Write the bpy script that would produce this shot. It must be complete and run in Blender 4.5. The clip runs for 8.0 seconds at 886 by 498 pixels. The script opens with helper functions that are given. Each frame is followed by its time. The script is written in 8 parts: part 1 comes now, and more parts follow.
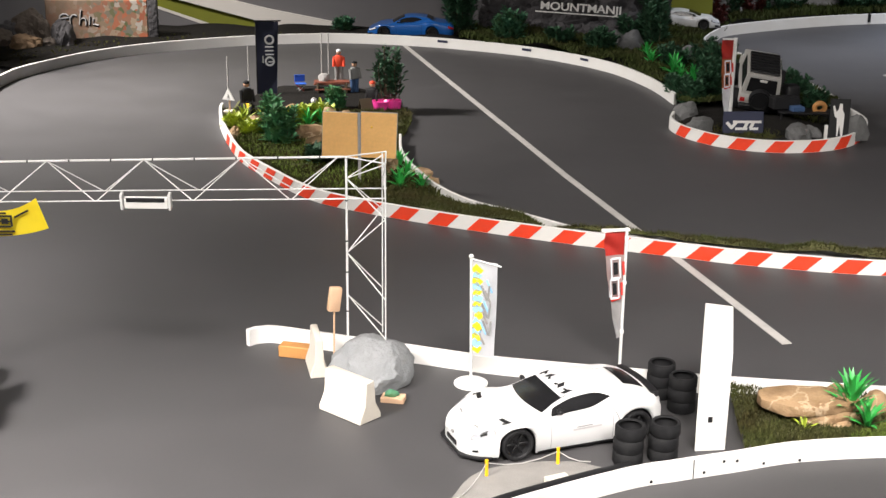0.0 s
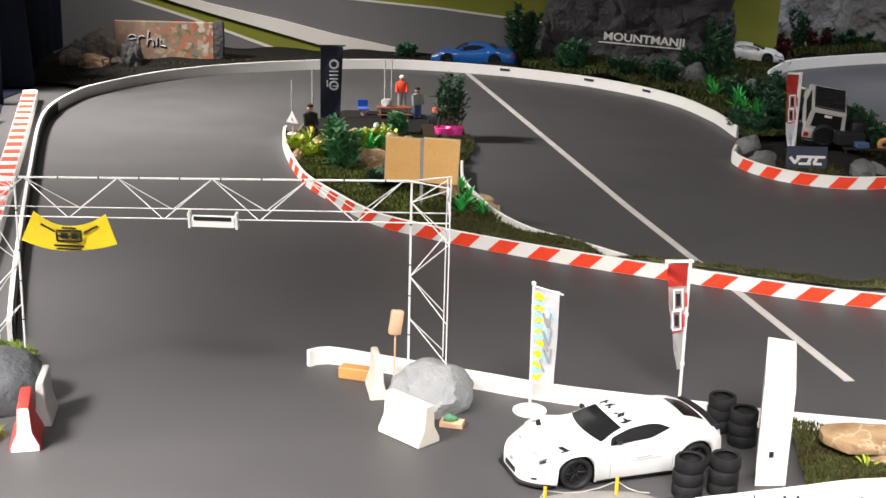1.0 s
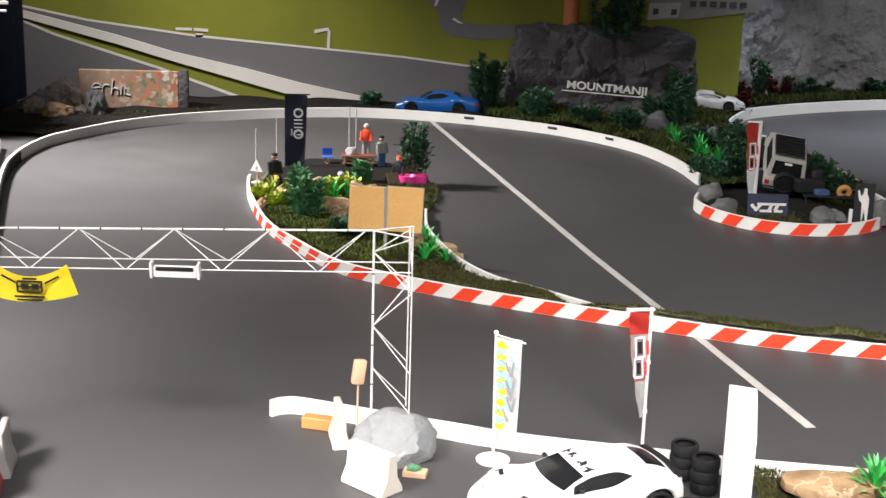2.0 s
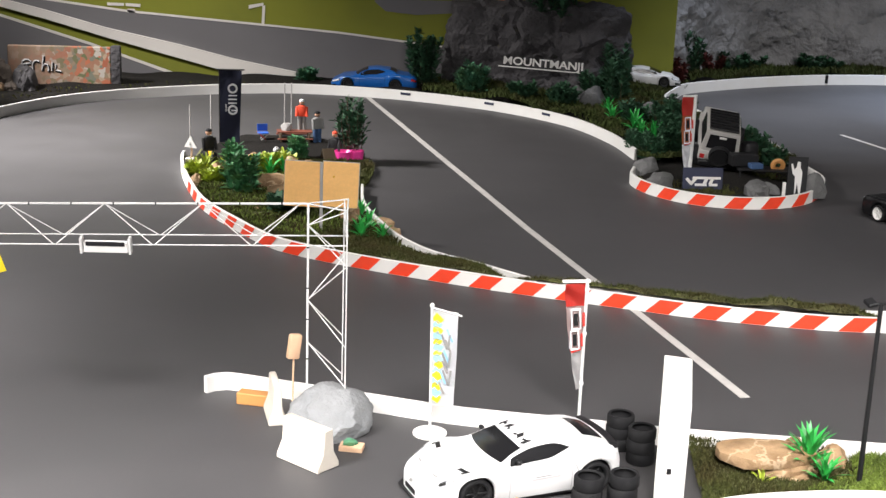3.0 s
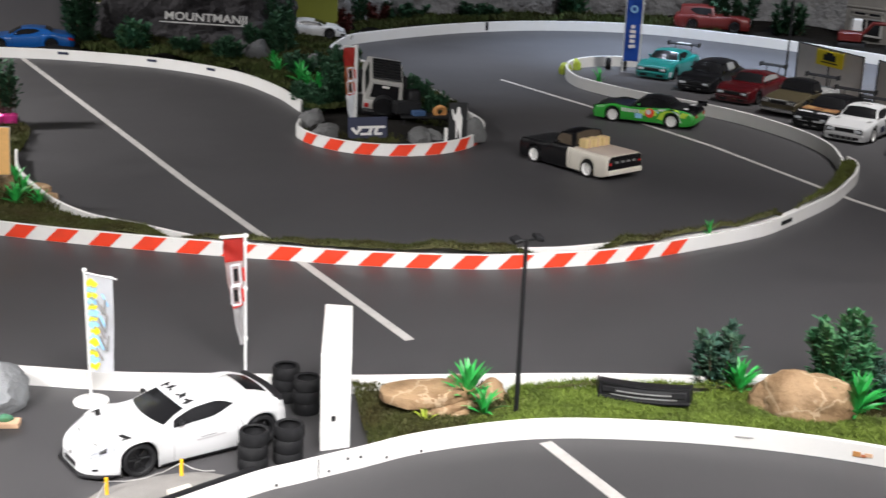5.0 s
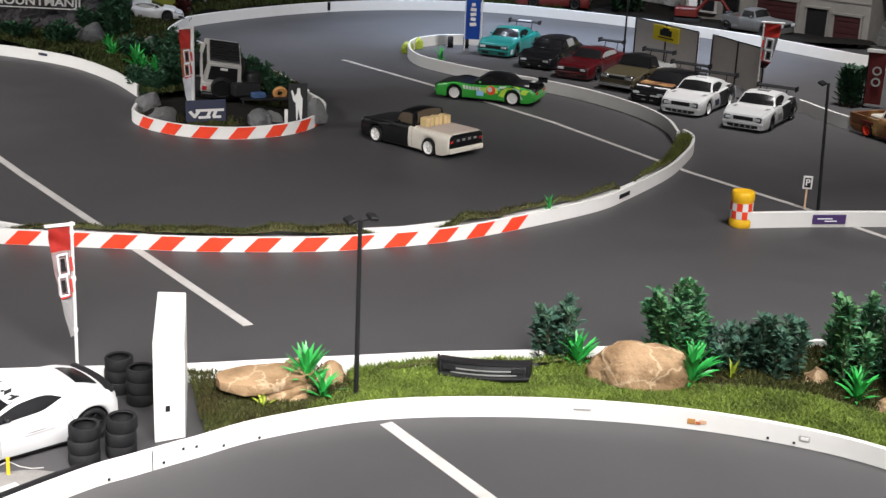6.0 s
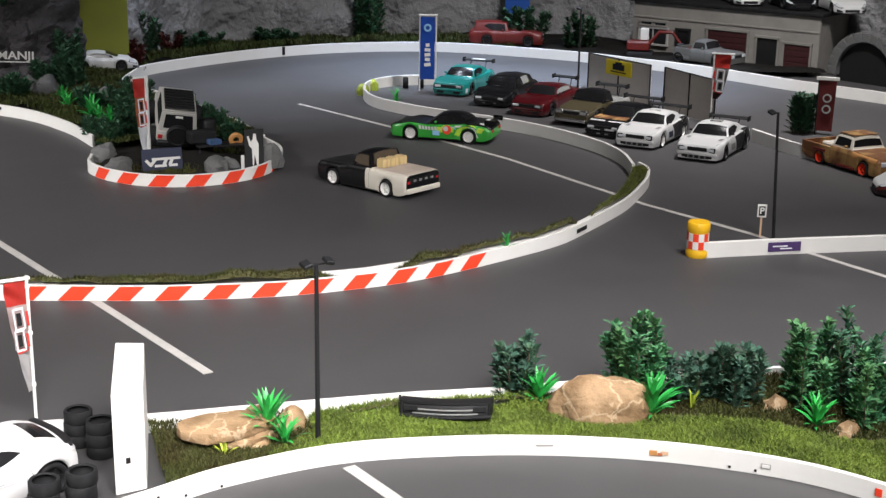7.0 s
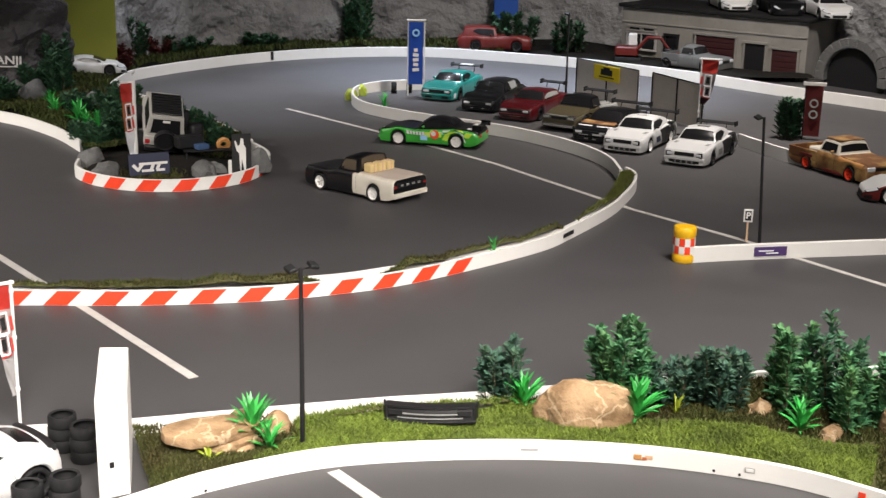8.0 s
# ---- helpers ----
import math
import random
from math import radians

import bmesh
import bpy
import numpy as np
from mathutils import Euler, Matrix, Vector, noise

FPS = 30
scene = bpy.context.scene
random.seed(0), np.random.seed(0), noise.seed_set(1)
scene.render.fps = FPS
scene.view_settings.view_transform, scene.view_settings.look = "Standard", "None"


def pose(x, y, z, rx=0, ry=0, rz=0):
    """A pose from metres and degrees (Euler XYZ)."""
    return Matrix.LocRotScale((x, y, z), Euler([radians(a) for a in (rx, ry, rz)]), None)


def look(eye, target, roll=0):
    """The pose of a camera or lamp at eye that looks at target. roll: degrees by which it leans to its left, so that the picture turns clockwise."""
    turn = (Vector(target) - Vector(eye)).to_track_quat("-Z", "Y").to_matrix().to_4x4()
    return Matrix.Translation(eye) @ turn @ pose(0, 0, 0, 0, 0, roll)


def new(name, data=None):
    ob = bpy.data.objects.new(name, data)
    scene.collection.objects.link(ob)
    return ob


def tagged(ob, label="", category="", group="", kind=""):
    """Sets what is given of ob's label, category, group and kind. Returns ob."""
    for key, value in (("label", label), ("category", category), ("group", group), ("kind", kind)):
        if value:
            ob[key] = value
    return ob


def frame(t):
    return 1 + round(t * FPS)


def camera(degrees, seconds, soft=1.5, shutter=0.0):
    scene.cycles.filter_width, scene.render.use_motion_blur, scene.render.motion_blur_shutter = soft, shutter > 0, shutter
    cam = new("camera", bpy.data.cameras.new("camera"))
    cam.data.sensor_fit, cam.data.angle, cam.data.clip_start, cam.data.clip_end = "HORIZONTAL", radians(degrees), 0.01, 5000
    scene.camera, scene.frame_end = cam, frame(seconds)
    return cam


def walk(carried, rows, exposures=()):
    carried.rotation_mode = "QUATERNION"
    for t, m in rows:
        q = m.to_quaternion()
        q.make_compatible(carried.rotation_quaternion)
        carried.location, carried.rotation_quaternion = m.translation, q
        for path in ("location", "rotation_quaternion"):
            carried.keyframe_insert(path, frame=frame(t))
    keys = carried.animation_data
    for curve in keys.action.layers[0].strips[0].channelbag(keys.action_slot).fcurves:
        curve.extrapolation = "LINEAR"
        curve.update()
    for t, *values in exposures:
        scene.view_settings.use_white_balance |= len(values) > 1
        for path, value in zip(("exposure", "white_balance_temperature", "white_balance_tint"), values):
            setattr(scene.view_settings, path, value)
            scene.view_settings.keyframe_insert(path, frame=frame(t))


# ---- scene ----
SOFT = 1.4
EXPOSURES = [(0.0, -0.05, 6650, 12), (1.0, 0.04, 6600, 12), (2.0, 0.22, 6500, 12), (3.5, 0.06, 6420, 12), (5.0, -0.1, 6280, 12), (6.5, 0.12, 6370, 12), (7.2, 0.14, 6370, 12), (8.0, 0.25, 6850, 13)]
cam = camera(35.79, 8.0, soft=SOFT, shutter=0.25)
# seconds, x, y, z, yaw, pitch, roll
PATH = [
    (0.0, -0.0000, -0.0000, 1.2051, -0.000, -17.999, -0.627),
    (0.5, -0.0053, -0.0203, 1.2012, -0.435, -17.284, -1.362),
    (1.0, -0.0210, -0.0116, 1.2035, 2.583, -16.888, -1.457),
    (1.5, -0.0240, -0.0122, 1.2159, 3.221, -14.688, -1.954),
    (2.0, -0.0117, -0.0168, 1.2115, 1.192, -14.913, -1.637),
    (3.5, 0.0024, 0.0014, 1.1910, -3.072, -16.018, -2.220),
    (4.0, 0.0184, 0.0017, 1.1984, -6.035, -16.242, -2.148),
    (4.5, 0.0360, -0.0073, 1.1987, -8.839, -16.683, -1.768),
    (5.0, 0.0688, -0.0066, 1.1909, -14.699, -17.119, -2.266),
    (6.5, 0.1306, 0.0070, 1.1827, -22.101, -17.579, -1.771),
    (7.0, 0.1327, -0.0104, 1.1902, -22.911, -15.986, -0.903),
    (7.5, 0.1229, -0.0073, 1.1933, -22.180, -15.683, -1.340),
    (8.0, 0.1433, -0.0171, 1.1889, -23.287, -15.758, -1.009),
]
walk(cam, [(t, pose(x, y, z, 90 + pitch, roll, yaw)) for t, x, y, z, yaw, pitch, roll in PATH], EXPOSURES)

# ---- world and lamps ----
world = bpy.data.worlds.new("hall_air")
scene.world = world
world.use_nodes = True
world.node_tree.nodes["Background"].inputs[0].default_value = (0.9, 0.95, 1.0, 1)
world.node_tree.nodes["Background"].inputs[1].default_value = 0.021


def added_lamp(x, y, z, sx, sy, watts, colour=(1.0, 0.97, 0.93), spread=180, aim=None):
    """An unseen area lamp added under the ceiling, shining down or at a point."""
    data = bpy.data.lights.new("added_lamp", "AREA")
    data.shape, data.size, data.size_y, data.energy, data.color = "RECTANGLE", sx, sy, watts, colour
    data.spread = radians(spread)
    ob = new("added_lamp", data)
    ob.matrix_world = look((x, y, z), aim) if aim else pose(x, y, z)
    return ob


# Places, aims and spreads are fitted to bright and dark areas; no fixture is known.
added_lamp(-3.5, 5.5, 2.75, 0.5, 0.5, 88, aim=(-1.44, 5.77, 0), spread=63)
added_lamp(-2.7, 3.2, 2.75, 0.5, 0.5, 13, aim=(-1.6, 3.4, 0), spread=31)
added_lamp(-0.7, 5.3, 2.85, 0.4, 0.4, 9, aim=(-1.6, 7.62, 0.9), spread=48)
added_lamp(-2.59, 0.27, 2.75, 1.7, 1.7, 132, aim=(-1.0, 1.78, 0), spread=38)
added_lamp(-2.3, 7.4, 2.6, 1.8, 0.7, 9, aim=(-0.7, 2.4, 0))
added_lamp(0.3, -0.5, 2.9, 1.4, 0.7, 80, spread=122)
added_lamp(2.6, 2.24, 2.9, 0.4, 1.2, 42, spread=104)
added_lamp(1.7, -1.4, 2.8, 1.2, 0.5, 25, aim=(1.7, 1.5, 0), spread=64)
added_lamp(0.5, 0.5, 2.8, 1.5, 1.5, 40, aim=(0.72, 3.8, 0), spread=54)
added_lamp(2.1, 7.1, 2.7, 0.2, 0.2, 10.5, (0.8, 0.88, 1.0), spread=56)
added_lamp(3.3, 7.4, 2.7, 0.2, 0.2, 20, (0.66, 0.8, 1.0), spread=48)
added_lamp(4.0, 6.5, 2.7, 0.2, 0.2, 14, (0.66, 0.8, 1.0), spread=42)
added_lamp(3.9, 4.7, 2.8, 0.4, 0.4, 45, aim=(4.05, 5.9, 0.2), spread=92)
added_lamp(2.9, 6.3, 2.8, 0.3, 0.3, 2, aim=(2.9, 8.5, 0.6), spread=84)

# ---- materials ----
def mat(name, colour, rough=0.6, metal=0.0, vary=0.12, scale=40.0, fine=400.0, bump=0.0, bump_scale=200.0, second=None, second_scale=6.0,
        second_amount=0.5, coat=0.0, island=0.0, rnd=0.0, spec=0.5, veins=None):
    """A surface with a base colour, broad stains in a second colour, fine grain and relief, in metres."""
    m = bpy.data.materials.new(name)
    m.use_nodes = True
    nt = m.node_tree
    nd, ln = nt.nodes, nt.links
    b = nd["Principled BSDF"]
    b.inputs["Roughness"].default_value, b.inputs["Metallic"].default_value = rough, metal
    b.inputs["Coat Weight"].default_value = coat
    b.inputs["Specular IOR Level"].default_value = spec
    tc = nd.new("ShaderNodeTexCoord")

    def noise_tex(s, detail=4.0):
        n = nd.new("ShaderNodeTexNoise")
        n.inputs["Scale"].default_value, n.inputs["Detail"].default_value = s, detail
        ln.new(tc.outputs["Object"], n.inputs["Vector"])
        return n

    def mix(a_out, c2, fac_out, a_col=None):
        x = nd.new("ShaderNodeMix")
        x.data_type = "RGBA"
        if a_out is None:
            x.inputs["A"].default_value = (*a_col, 1)
        else:
            ln.new(a_out, x.inputs["A"])
        x.inputs["B"].default_value = (*c2, 1)
        ln.new(fac_out, x.inputs["Factor"])
        return x.outputs["Result"]

    def ramp(out, lo, hi, to=1.0):
        r = nd.new("ShaderNodeMapRange")
        r.inputs["From Min"].default_value, r.inputs["From Max"].default_value = lo, hi
        r.inputs["To Max"].default_value = to
        ln.new(out, r.inputs["Value"])
        return r.outputs["Result"]

    broad = noise_tex(second_scale, 5.0)
    second = second or tuple(c * 0.8 for c in colour)
    col = mix(None, second, ramp(broad.outputs["Fac"], 0.42, 0.68, second_amount), colour)
    if veins:
        warp = noise_tex(30, 3.0)
        add = nd.new("ShaderNodeVectorMath")
        add.operation = "MULTIPLY_ADD"
        ln.new(warp.outputs["Color"], add.inputs[0])
        add.inputs[1].default_value = (0.05, 0.05, 0.05)
        ln.new(tc.outputs["Object"], add.inputs[2])
        vor = nd.new("ShaderNodeTexVoronoi")
        vor.feature = "DISTANCE_TO_EDGE"
        vor.inputs["Scale"].default_value = 9.0
        ln.new(add.outputs["Vector"], vor.inputs["Vector"])
        col = mix(col, veins, ramp(vor.outputs["Distance"], 0.035, 0.008, 0.8))
    grain, grit = noise_tex(scale), noise_tex(fine, 2.0)
    hsv = nd.new("ShaderNodeHueSaturation")
    ln.new(col, hsv.inputs["Color"])
    val = nd.new("ShaderNodeMath")
    val.operation = "MULTIPLY_ADD"
    ln.new(grain.outputs["Fac"], val.inputs[0])
    val.inputs[1].default_value, val.inputs[2].default_value = 2 * vary, 1 - vary
    last = val.outputs[0]
    v2 = nd.new("ShaderNodeMath")
    v2.operation = "MULTIPLY_ADD"
    ln.new(grit.outputs["Fac"], v2.inputs[0])
    v2.inputs[1].default_value = vary
    ln.new(last, v2.inputs[2])
    last = v2.outputs[0]
    for amount, source, key in ((island, "ShaderNodeNewGeometry", "Random Per Island"), (rnd, "ShaderNodeObjectInfo", "Random")):
        if amount:
            g = nd.new(source)
            v3 = nd.new("ShaderNodeMath")
            v3.operation = "MULTIPLY_ADD"
            ln.new(g.outputs[key], v3.inputs[0])
            v3.inputs[1].default_value = amount
            ln.new(last, v3.inputs[2])
            v4 = nd.new("ShaderNodeMath")
            v4.operation = "SUBTRACT"
            ln.new(v3.outputs[0], v4.inputs[0])
            v4.inputs[1].default_value = amount * 0.5
            last = v4.outputs[0]
    ln.new(last, hsv.inputs["Value"])
    ln.new(hsv.outputs["Color"], b.inputs["Base Color"])
    rr = nd.new("ShaderNodeMath")
    rr.operation = "MULTIPLY_ADD"
    ln.new(grain.outputs["Fac"], rr.inputs[0])
    rr.inputs[1].default_value, rr.inputs[2].default_value = 0.1, rough - 0.05
    ln.new(rr.outputs[0], b.inputs["Roughness"])
    if bump:
        n2 = noise_tex(bump_scale, 6.0)
        bp = nd.new("ShaderNodeBump")
        bp.inputs["Strength"].default_value, bp.inputs["Distance"].default_value = bump, 1.0 / bump_scale
        ln.new(n2.outputs["Fac"], bp.inputs["Height"])
        ln.new(bp.outputs["Normal"], b.inputs["Normal"])
    return m


M = {
    "track": mat("dark_grey_track", (0.0495, 0.0475, 0.0495), 0.57, vary=0.16, scale=7, fine=900, bump=0.05, bump_scale=700, second=(0.037, 0.0355, 0.037), second_scale=1.7, spec=0.5),
    "paint_line": mat("worn_white_line", (0.42, 0.4, 0.38), 0.6, vary=0.15, scale=60, second=(0.3, 0.29, 0.28), second_scale=14),
    "board": mat("white_board", (0.67, 0.66, 0.64), 0.5, vary=0.05, scale=20, second=(0.66, 0.64, 0.6), second_scale=9, second_amount=0.5),
    "board_old": mat("grubby_white_board", (0.6, 0.58, 0.55), 0.55, vary=0.08, scale=20, second=(0.42, 0.4, 0.37), second_scale=7),
    "red": mat("red_stripe", (0.72, 0.05, 0.016), 0.6, spec=0.3, vary=0.08, scale=40, second=(0.6, 0.06, 0.03), second_scale=18),
    "turf": mat("turf_soil", (0.06, 0.062, 0.018), 0.95, vary=0.3, scale=60, fine=600, bump=0.8, bump_scale=150, second=(0.045, 0.03, 0.014), second_scale=9),
    "soil": mat("black_soil", (0.012, 0.011, 0.01), 0.95, spec=0.08, vary=0.3, scale=60, fine=600, bump=0.8, bump_scale=150),
    "grass": mat("turf_blades", (0.125, 0.175, 0.026), 0.75, vary=0.15, second=(0.055, 0.08, 0.015), second_scale=11, second_amount=0.8, island=0.6, spec=0.25),
    "turf_green": mat("hairpin_moss", (0.085, 0.1, 0.02), 0.85, vary=0.2, second=(0.05, 0.055, 0.014), second_scale=9, second_amount=0.8, island=0.5, spec=0.2),
    "moss_green": mat("green_moss", (0.034, 0.046, 0.012), 0.85, vary=0.2, second=(0.03, 0.024, 0.01), second_scale=7, second_amount=0.8, island=0.6, spec=0.15),
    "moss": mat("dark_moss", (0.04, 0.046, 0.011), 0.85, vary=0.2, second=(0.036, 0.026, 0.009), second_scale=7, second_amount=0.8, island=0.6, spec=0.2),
    "rock_grey": mat("grey_rock", (0.195, 0.2, 0.205), 0.85, vary=0.2, scale=50, fine=500, bump=0.5, bump_scale=90, second=(0.18, 0.19, 0.2), second_scale=14),
    "rock_dark": mat("dark_rock", (0.05, 0.047, 0.05), 0.85, vary=0.3, scale=18, fine=300, bump=0.8, bump_scale=50, second=(0.024, 0.022, 0.025), second_scale=8),
    "rock_tan": mat("tan_rock", (0.29, 0.19, 0.105), 0.75, spec=0.3, vary=0.25, scale=40, fine=300, bump=0.5, bump_scale=80, second=(0.15, 0.088, 0.042), second_scale=16, second_amount=0.9, veins=(0.42, 0.31, 0.2)),
    "rock_brown": mat("brown_grey_rock", (0.1, 0.08, 0.066), 0.85, vary=0.25, scale=40, fine=300, bump=0.6, bump_scale=80, second=(0.05, 0.043, 0.038), second_scale=12),
    "rock_tan_dark": mat("dull_tan_rock", (0.24, 0.155, 0.09), 0.8, vary=0.2, scale=40, bump=0.5, bump_scale=80, second=(0.14, 0.09, 0.05), second_scale=14),
    # Darker copy of the grey rock, with shade put into its colour.
    "rock_slate": mat("shaded_grey_rock", (0.07, 0.074, 0.082), 0.85, vary=0.2, scale=50, fine=500, bump=0.5, bump_scale=90, second=(0.035, 0.038, 0.044), second_scale=14),
    "barrier_red": mat("barrier_red", (0.42, 0.035, 0.028), 0.6, vary=0.1, scale=40),
    "rock_mid": mat("mid_grey_rock", (0.1, 0.1, 0.1), 0.85, vary=0.25, scale=50, fine=500, bump=0.6, bump_scale=90, second=(0.055, 0.055, 0.053), second_scale=18),
    "stone": mat("grey_stone", (0.24, 0.24, 0.246), 0.85, vary=0.25, scale=14, fine=200, bump=0.9, bump_scale=24, second=(0.17, 0.17, 0.176), second_scale=5, second_amount=0.8),
    "mural_green": mat("mural_olive", (0.16, 0.17, 0.012), 0.8, vary=0.12, scale=7, second=(0.11, 0.12, 0.012), second_scale=2.2),
    "mural_road": mat("mural_road_grey", (0.125, 0.12, 0.125), 0.8, vary=0.1, scale=8, second=(0.1, 0.095, 0.1), second_scale=2),
    "mural_white": mat("mural_white", (0.6, 0.57, 0.53), 0.7, vary=0.06, scale=12, second=(0.5, 0.47, 0.44)),
    "wall": mat("hall_wall", (0.28, 0.28, 0.29), 0.8, vary=0.06, scale=3),
    "ceiling": mat("ceiling_paint", (0.25, 0.25, 0.25), 0.85, vary=0.05, scale=3),
    "drape_blue": mat("slate_blue_cloth", (0.018, 0.023, 0.038), 0.9, spec=0.1, vary=0.2, scale=20),
    "drape": mat("navy_drape", (0.006, 0.008, 0.016), 0.9, spec=0.1, vary=0.2, scale=20),
    "black": mat("black_plastic", (0.01, 0.01, 0.011), 0.5, vary=0.15, scale=60, spec=0.3),
    "rubber": mat("black_rubber", (0.009, 0.009, 0.01), 0.75, spec=0.18, vary=0.25, scale=60, bump=0.2, bump_scale=500, second=(0.019, 0.019, 0.019), second_scale=30),
    "glass": mat("dark_window", (0.01, 0.01, 0.011), 0.22, vary=0.1, scale=20, spec=0.35),
    "white_tube": mat("white_tube", (0.6, 0.6, 0.59), 0.4, vary=0.05, scale=80, second=(0.55, 0.55, 0.54), second_scale=40),
    "leaf_grey": mat("grey_green_leaf", (0.045, 0.105, 0.075), 0.66, spec=0.2, vary=0.15, second=(0.05, 0.09, 0.04), second_scale=26, second_amount=0.7, island=0.8),
    "leaf_mid": mat("blue_green_leaf", (0.05, 0.175, 0.078), 0.6, spec=0.25, vary=0.15, second=(0.09, 0.17, 0.05), second_scale=26, second_amount=0.7, island=0.9),
    "leaf": mat("dark_leaf", (0.042, 0.13, 0.075), 0.66, spec=0.22, vary=0.15, second=(0.055, 0.1, 0.035), second_scale=26, second_amount=0.75, island=0.9),
    "leaf_dark": mat("deep_leaf", (0.03, 0.085, 0.042), 0.65, spec=0.3, vary=0.15, second=(0.012, 0.03, 0.018), second_scale=20, second_amount=0.7, island=0.7),
    "leaf_red": mat("red_brown_leaf", (0.06, 0.014, 0.012), 0.7, spec=0.2, vary=0.15, second=(0.03, 0.01, 0.008), second_scale=20, island=0.7),
    "leaf_lime": mat("bright_leaf", (0.03, 0.34, 0.06), 0.4, vary=0.12, second=(0.02, 0.2, 0.04), second_scale=25, rnd=0.4),
    "leaf_yellow": mat("yellowish_leaf", (0.3, 0.36, 0.03), 0.5, vary=0.15, second=(0.14, 0.26, 0.03), second_scale=25, island=0.5),
    "stem": mat("brown_stem", (0.06, 0.04, 0.02), 0.8, vary=0.2),
    "concrete": mat("cast_concrete", (0.53, 0.49, 0.43), 0.75, vary=0.08, scale=60, bump=0.2, bump_scale=200, second=(0.5, 0.45, 0.38), second_scale=18),
    "slab_grey": mat("warm_grey_slab", (0.2, 0.19, 0.178), 0.85, vary=0.12, scale=50, bump=0.3, bump_scale=200, second=(0.16, 0.152, 0.142), second_scale=14),
    "pad": mat("grey_slab", (0.34, 0.33, 0.32), 0.8, vary=0.12, scale=50, bump=0.3, bump_scale=200, second=(0.26, 0.25, 0.24), second_scale=14),
    "wood": mat("orange_wood", (0.42, 0.2, 0.06), 0.6, vary=0.15, scale=50, second=(0.3, 0.13, 0.04), second_scale=25),
    "pale_wood": mat("pale_wood", (0.55, 0.36, 0.23), 0.65, vary=0.1, scale=60, second=(0.42, 0.26, 0.16), second_scale=30),
    "red_wood": mat("red_brown_wood", (0.16, 0.045, 0.025), 0.6, vary=0.15),
    "cork": mat("cork_sheet", (0.78, 0.45, 0.16), 0.8, vary=0.12, scale=120, second=(0.7, 0.39, 0.13), second_scale=12),
    "yellow": mat("yellow_plastic", (0.75, 0.42, 0.01), 0.45, vary=0.06),
    "yellow_cloth": mat("yellow_banner", (0.78, 0.62, 0.01), 0.6, vary=0.06, second=(0.65, 0.5, 0.01), second_scale=20),
    "navy": mat("navy_cloth", (0.018, 0.022, 0.05), 0.7, vary=0.15),
    "blue_cloth": mat("blue_banner", (0.015, 0.09, 0.42), 0.6, vary=0.1),
    "white_cloth": mat("white_banner", (0.72, 0.73, 0.76), 0.65, vary=0.06),
    "red_cloth": mat("red_banner", (0.5, 0.03, 0.02), 0.6, vary=0.1),
    "grey_cloth": mat("grey_banner", (0.25, 0.23, 0.22), 0.7, vary=0.12),
    "flag_pink": mat("pinkish_grey_cloth", (0.42, 0.3, 0.29), 0.7, vary=0.2, second=(0.5, 0.42, 0.41), second_scale=30),
    "flag_grey": mat("pale_grey_cloth", (0.42, 0.41, 0.41), 0.7, vary=0.12),
    "tent": mat("beige_screen_cloth", (0.66, 0.61, 0.55), 0.8, vary=0.08, second=(0.56, 0.52, 0.47)),
    "sky_blue": mat("pale_blue_print", (0.25, 0.5, 0.75), 0.6),
    "purple": mat("purple_print", (0.06, 0.03, 0.12), 0.5),
    "pink": mat("pink_plastic", (0.75, 0.05, 0.3), 0.4),
    "orange_red": mat("orange_red_cloth", (0.7, 0.06, 0.02), 0.7),
    "denim": mat("denim_blue", (0.03, 0.07, 0.16), 0.8),
    "skin": mat("tan_plastic", (0.45, 0.25, 0.16), 0.6),
    "p_white": mat("white_car_paint", (0.57, 0.57, 0.57), 0.4, vary=0.03, coat=0.12, second=(0.5, 0.5, 0.5)),
    "p_cream": mat("cream_car_paint", (0.62, 0.58, 0.5), 0.45, vary=0.05, second=(0.52, 0.48, 0.41), second_scale=20),
    "bed_cream": mat("pinkish_cream_board", (0.5, 0.42, 0.36), 0.6, vary=0.08, second=(0.42, 0.35, 0.3), second_scale=20),
    "carton": mat("pale_carton", (0.62, 0.47, 0.22), 0.7, vary=0.1, second=(0.5, 0.38, 0.18), second_scale=30),
    "tan_glass": mat("brownish_window", (0.09, 0.07, 0.05), 0.25, vary=0.1, scale=20, spec=0.35),
    "maroon_cloth": mat("maroon_banner", (0.13, 0.014, 0.014), 0.7, vary=0.15),
    "p_black": mat("black_car_paint", (0.006, 0.006, 0.007), 0.3, vary=0.1, coat=0.1, spec=0.22),
    "p_green": mat("green_car_paint", (0.03, 0.32, 0.035), 0.32, vary=0.06, coat=0.4, second=(0.03, 0.26, 0.03), second_scale=12),
    "p_lime": mat("lime_print", (0.42, 0.62, 0.05), 0.4),
    "p_yellow": mat("yellow_car_paint", (0.6, 0.47, 0.01), 0.32, vary=0.05, coat=0.3),
    "p_blue": mat("blue_car_paint", (0.006, 0.085, 0.32), 0.3, vary=0.06, coat=0.4),
    "p_teal": mat("teal_car_paint", (0.008, 0.17, 0.155), 0.32, vary=0.06, coat=0.3),
    "p_maroon": mat("maroon_car_paint", (0.055, 0.003, 0.005), 0.3, vary=0.08, coat=0.3),
    "p_olive": mat("olive_brown_paint", (0.042, 0.033, 0.014), 0.5, vary=0.15, second=(0.05, 0.04, 0.025), second_scale=20),
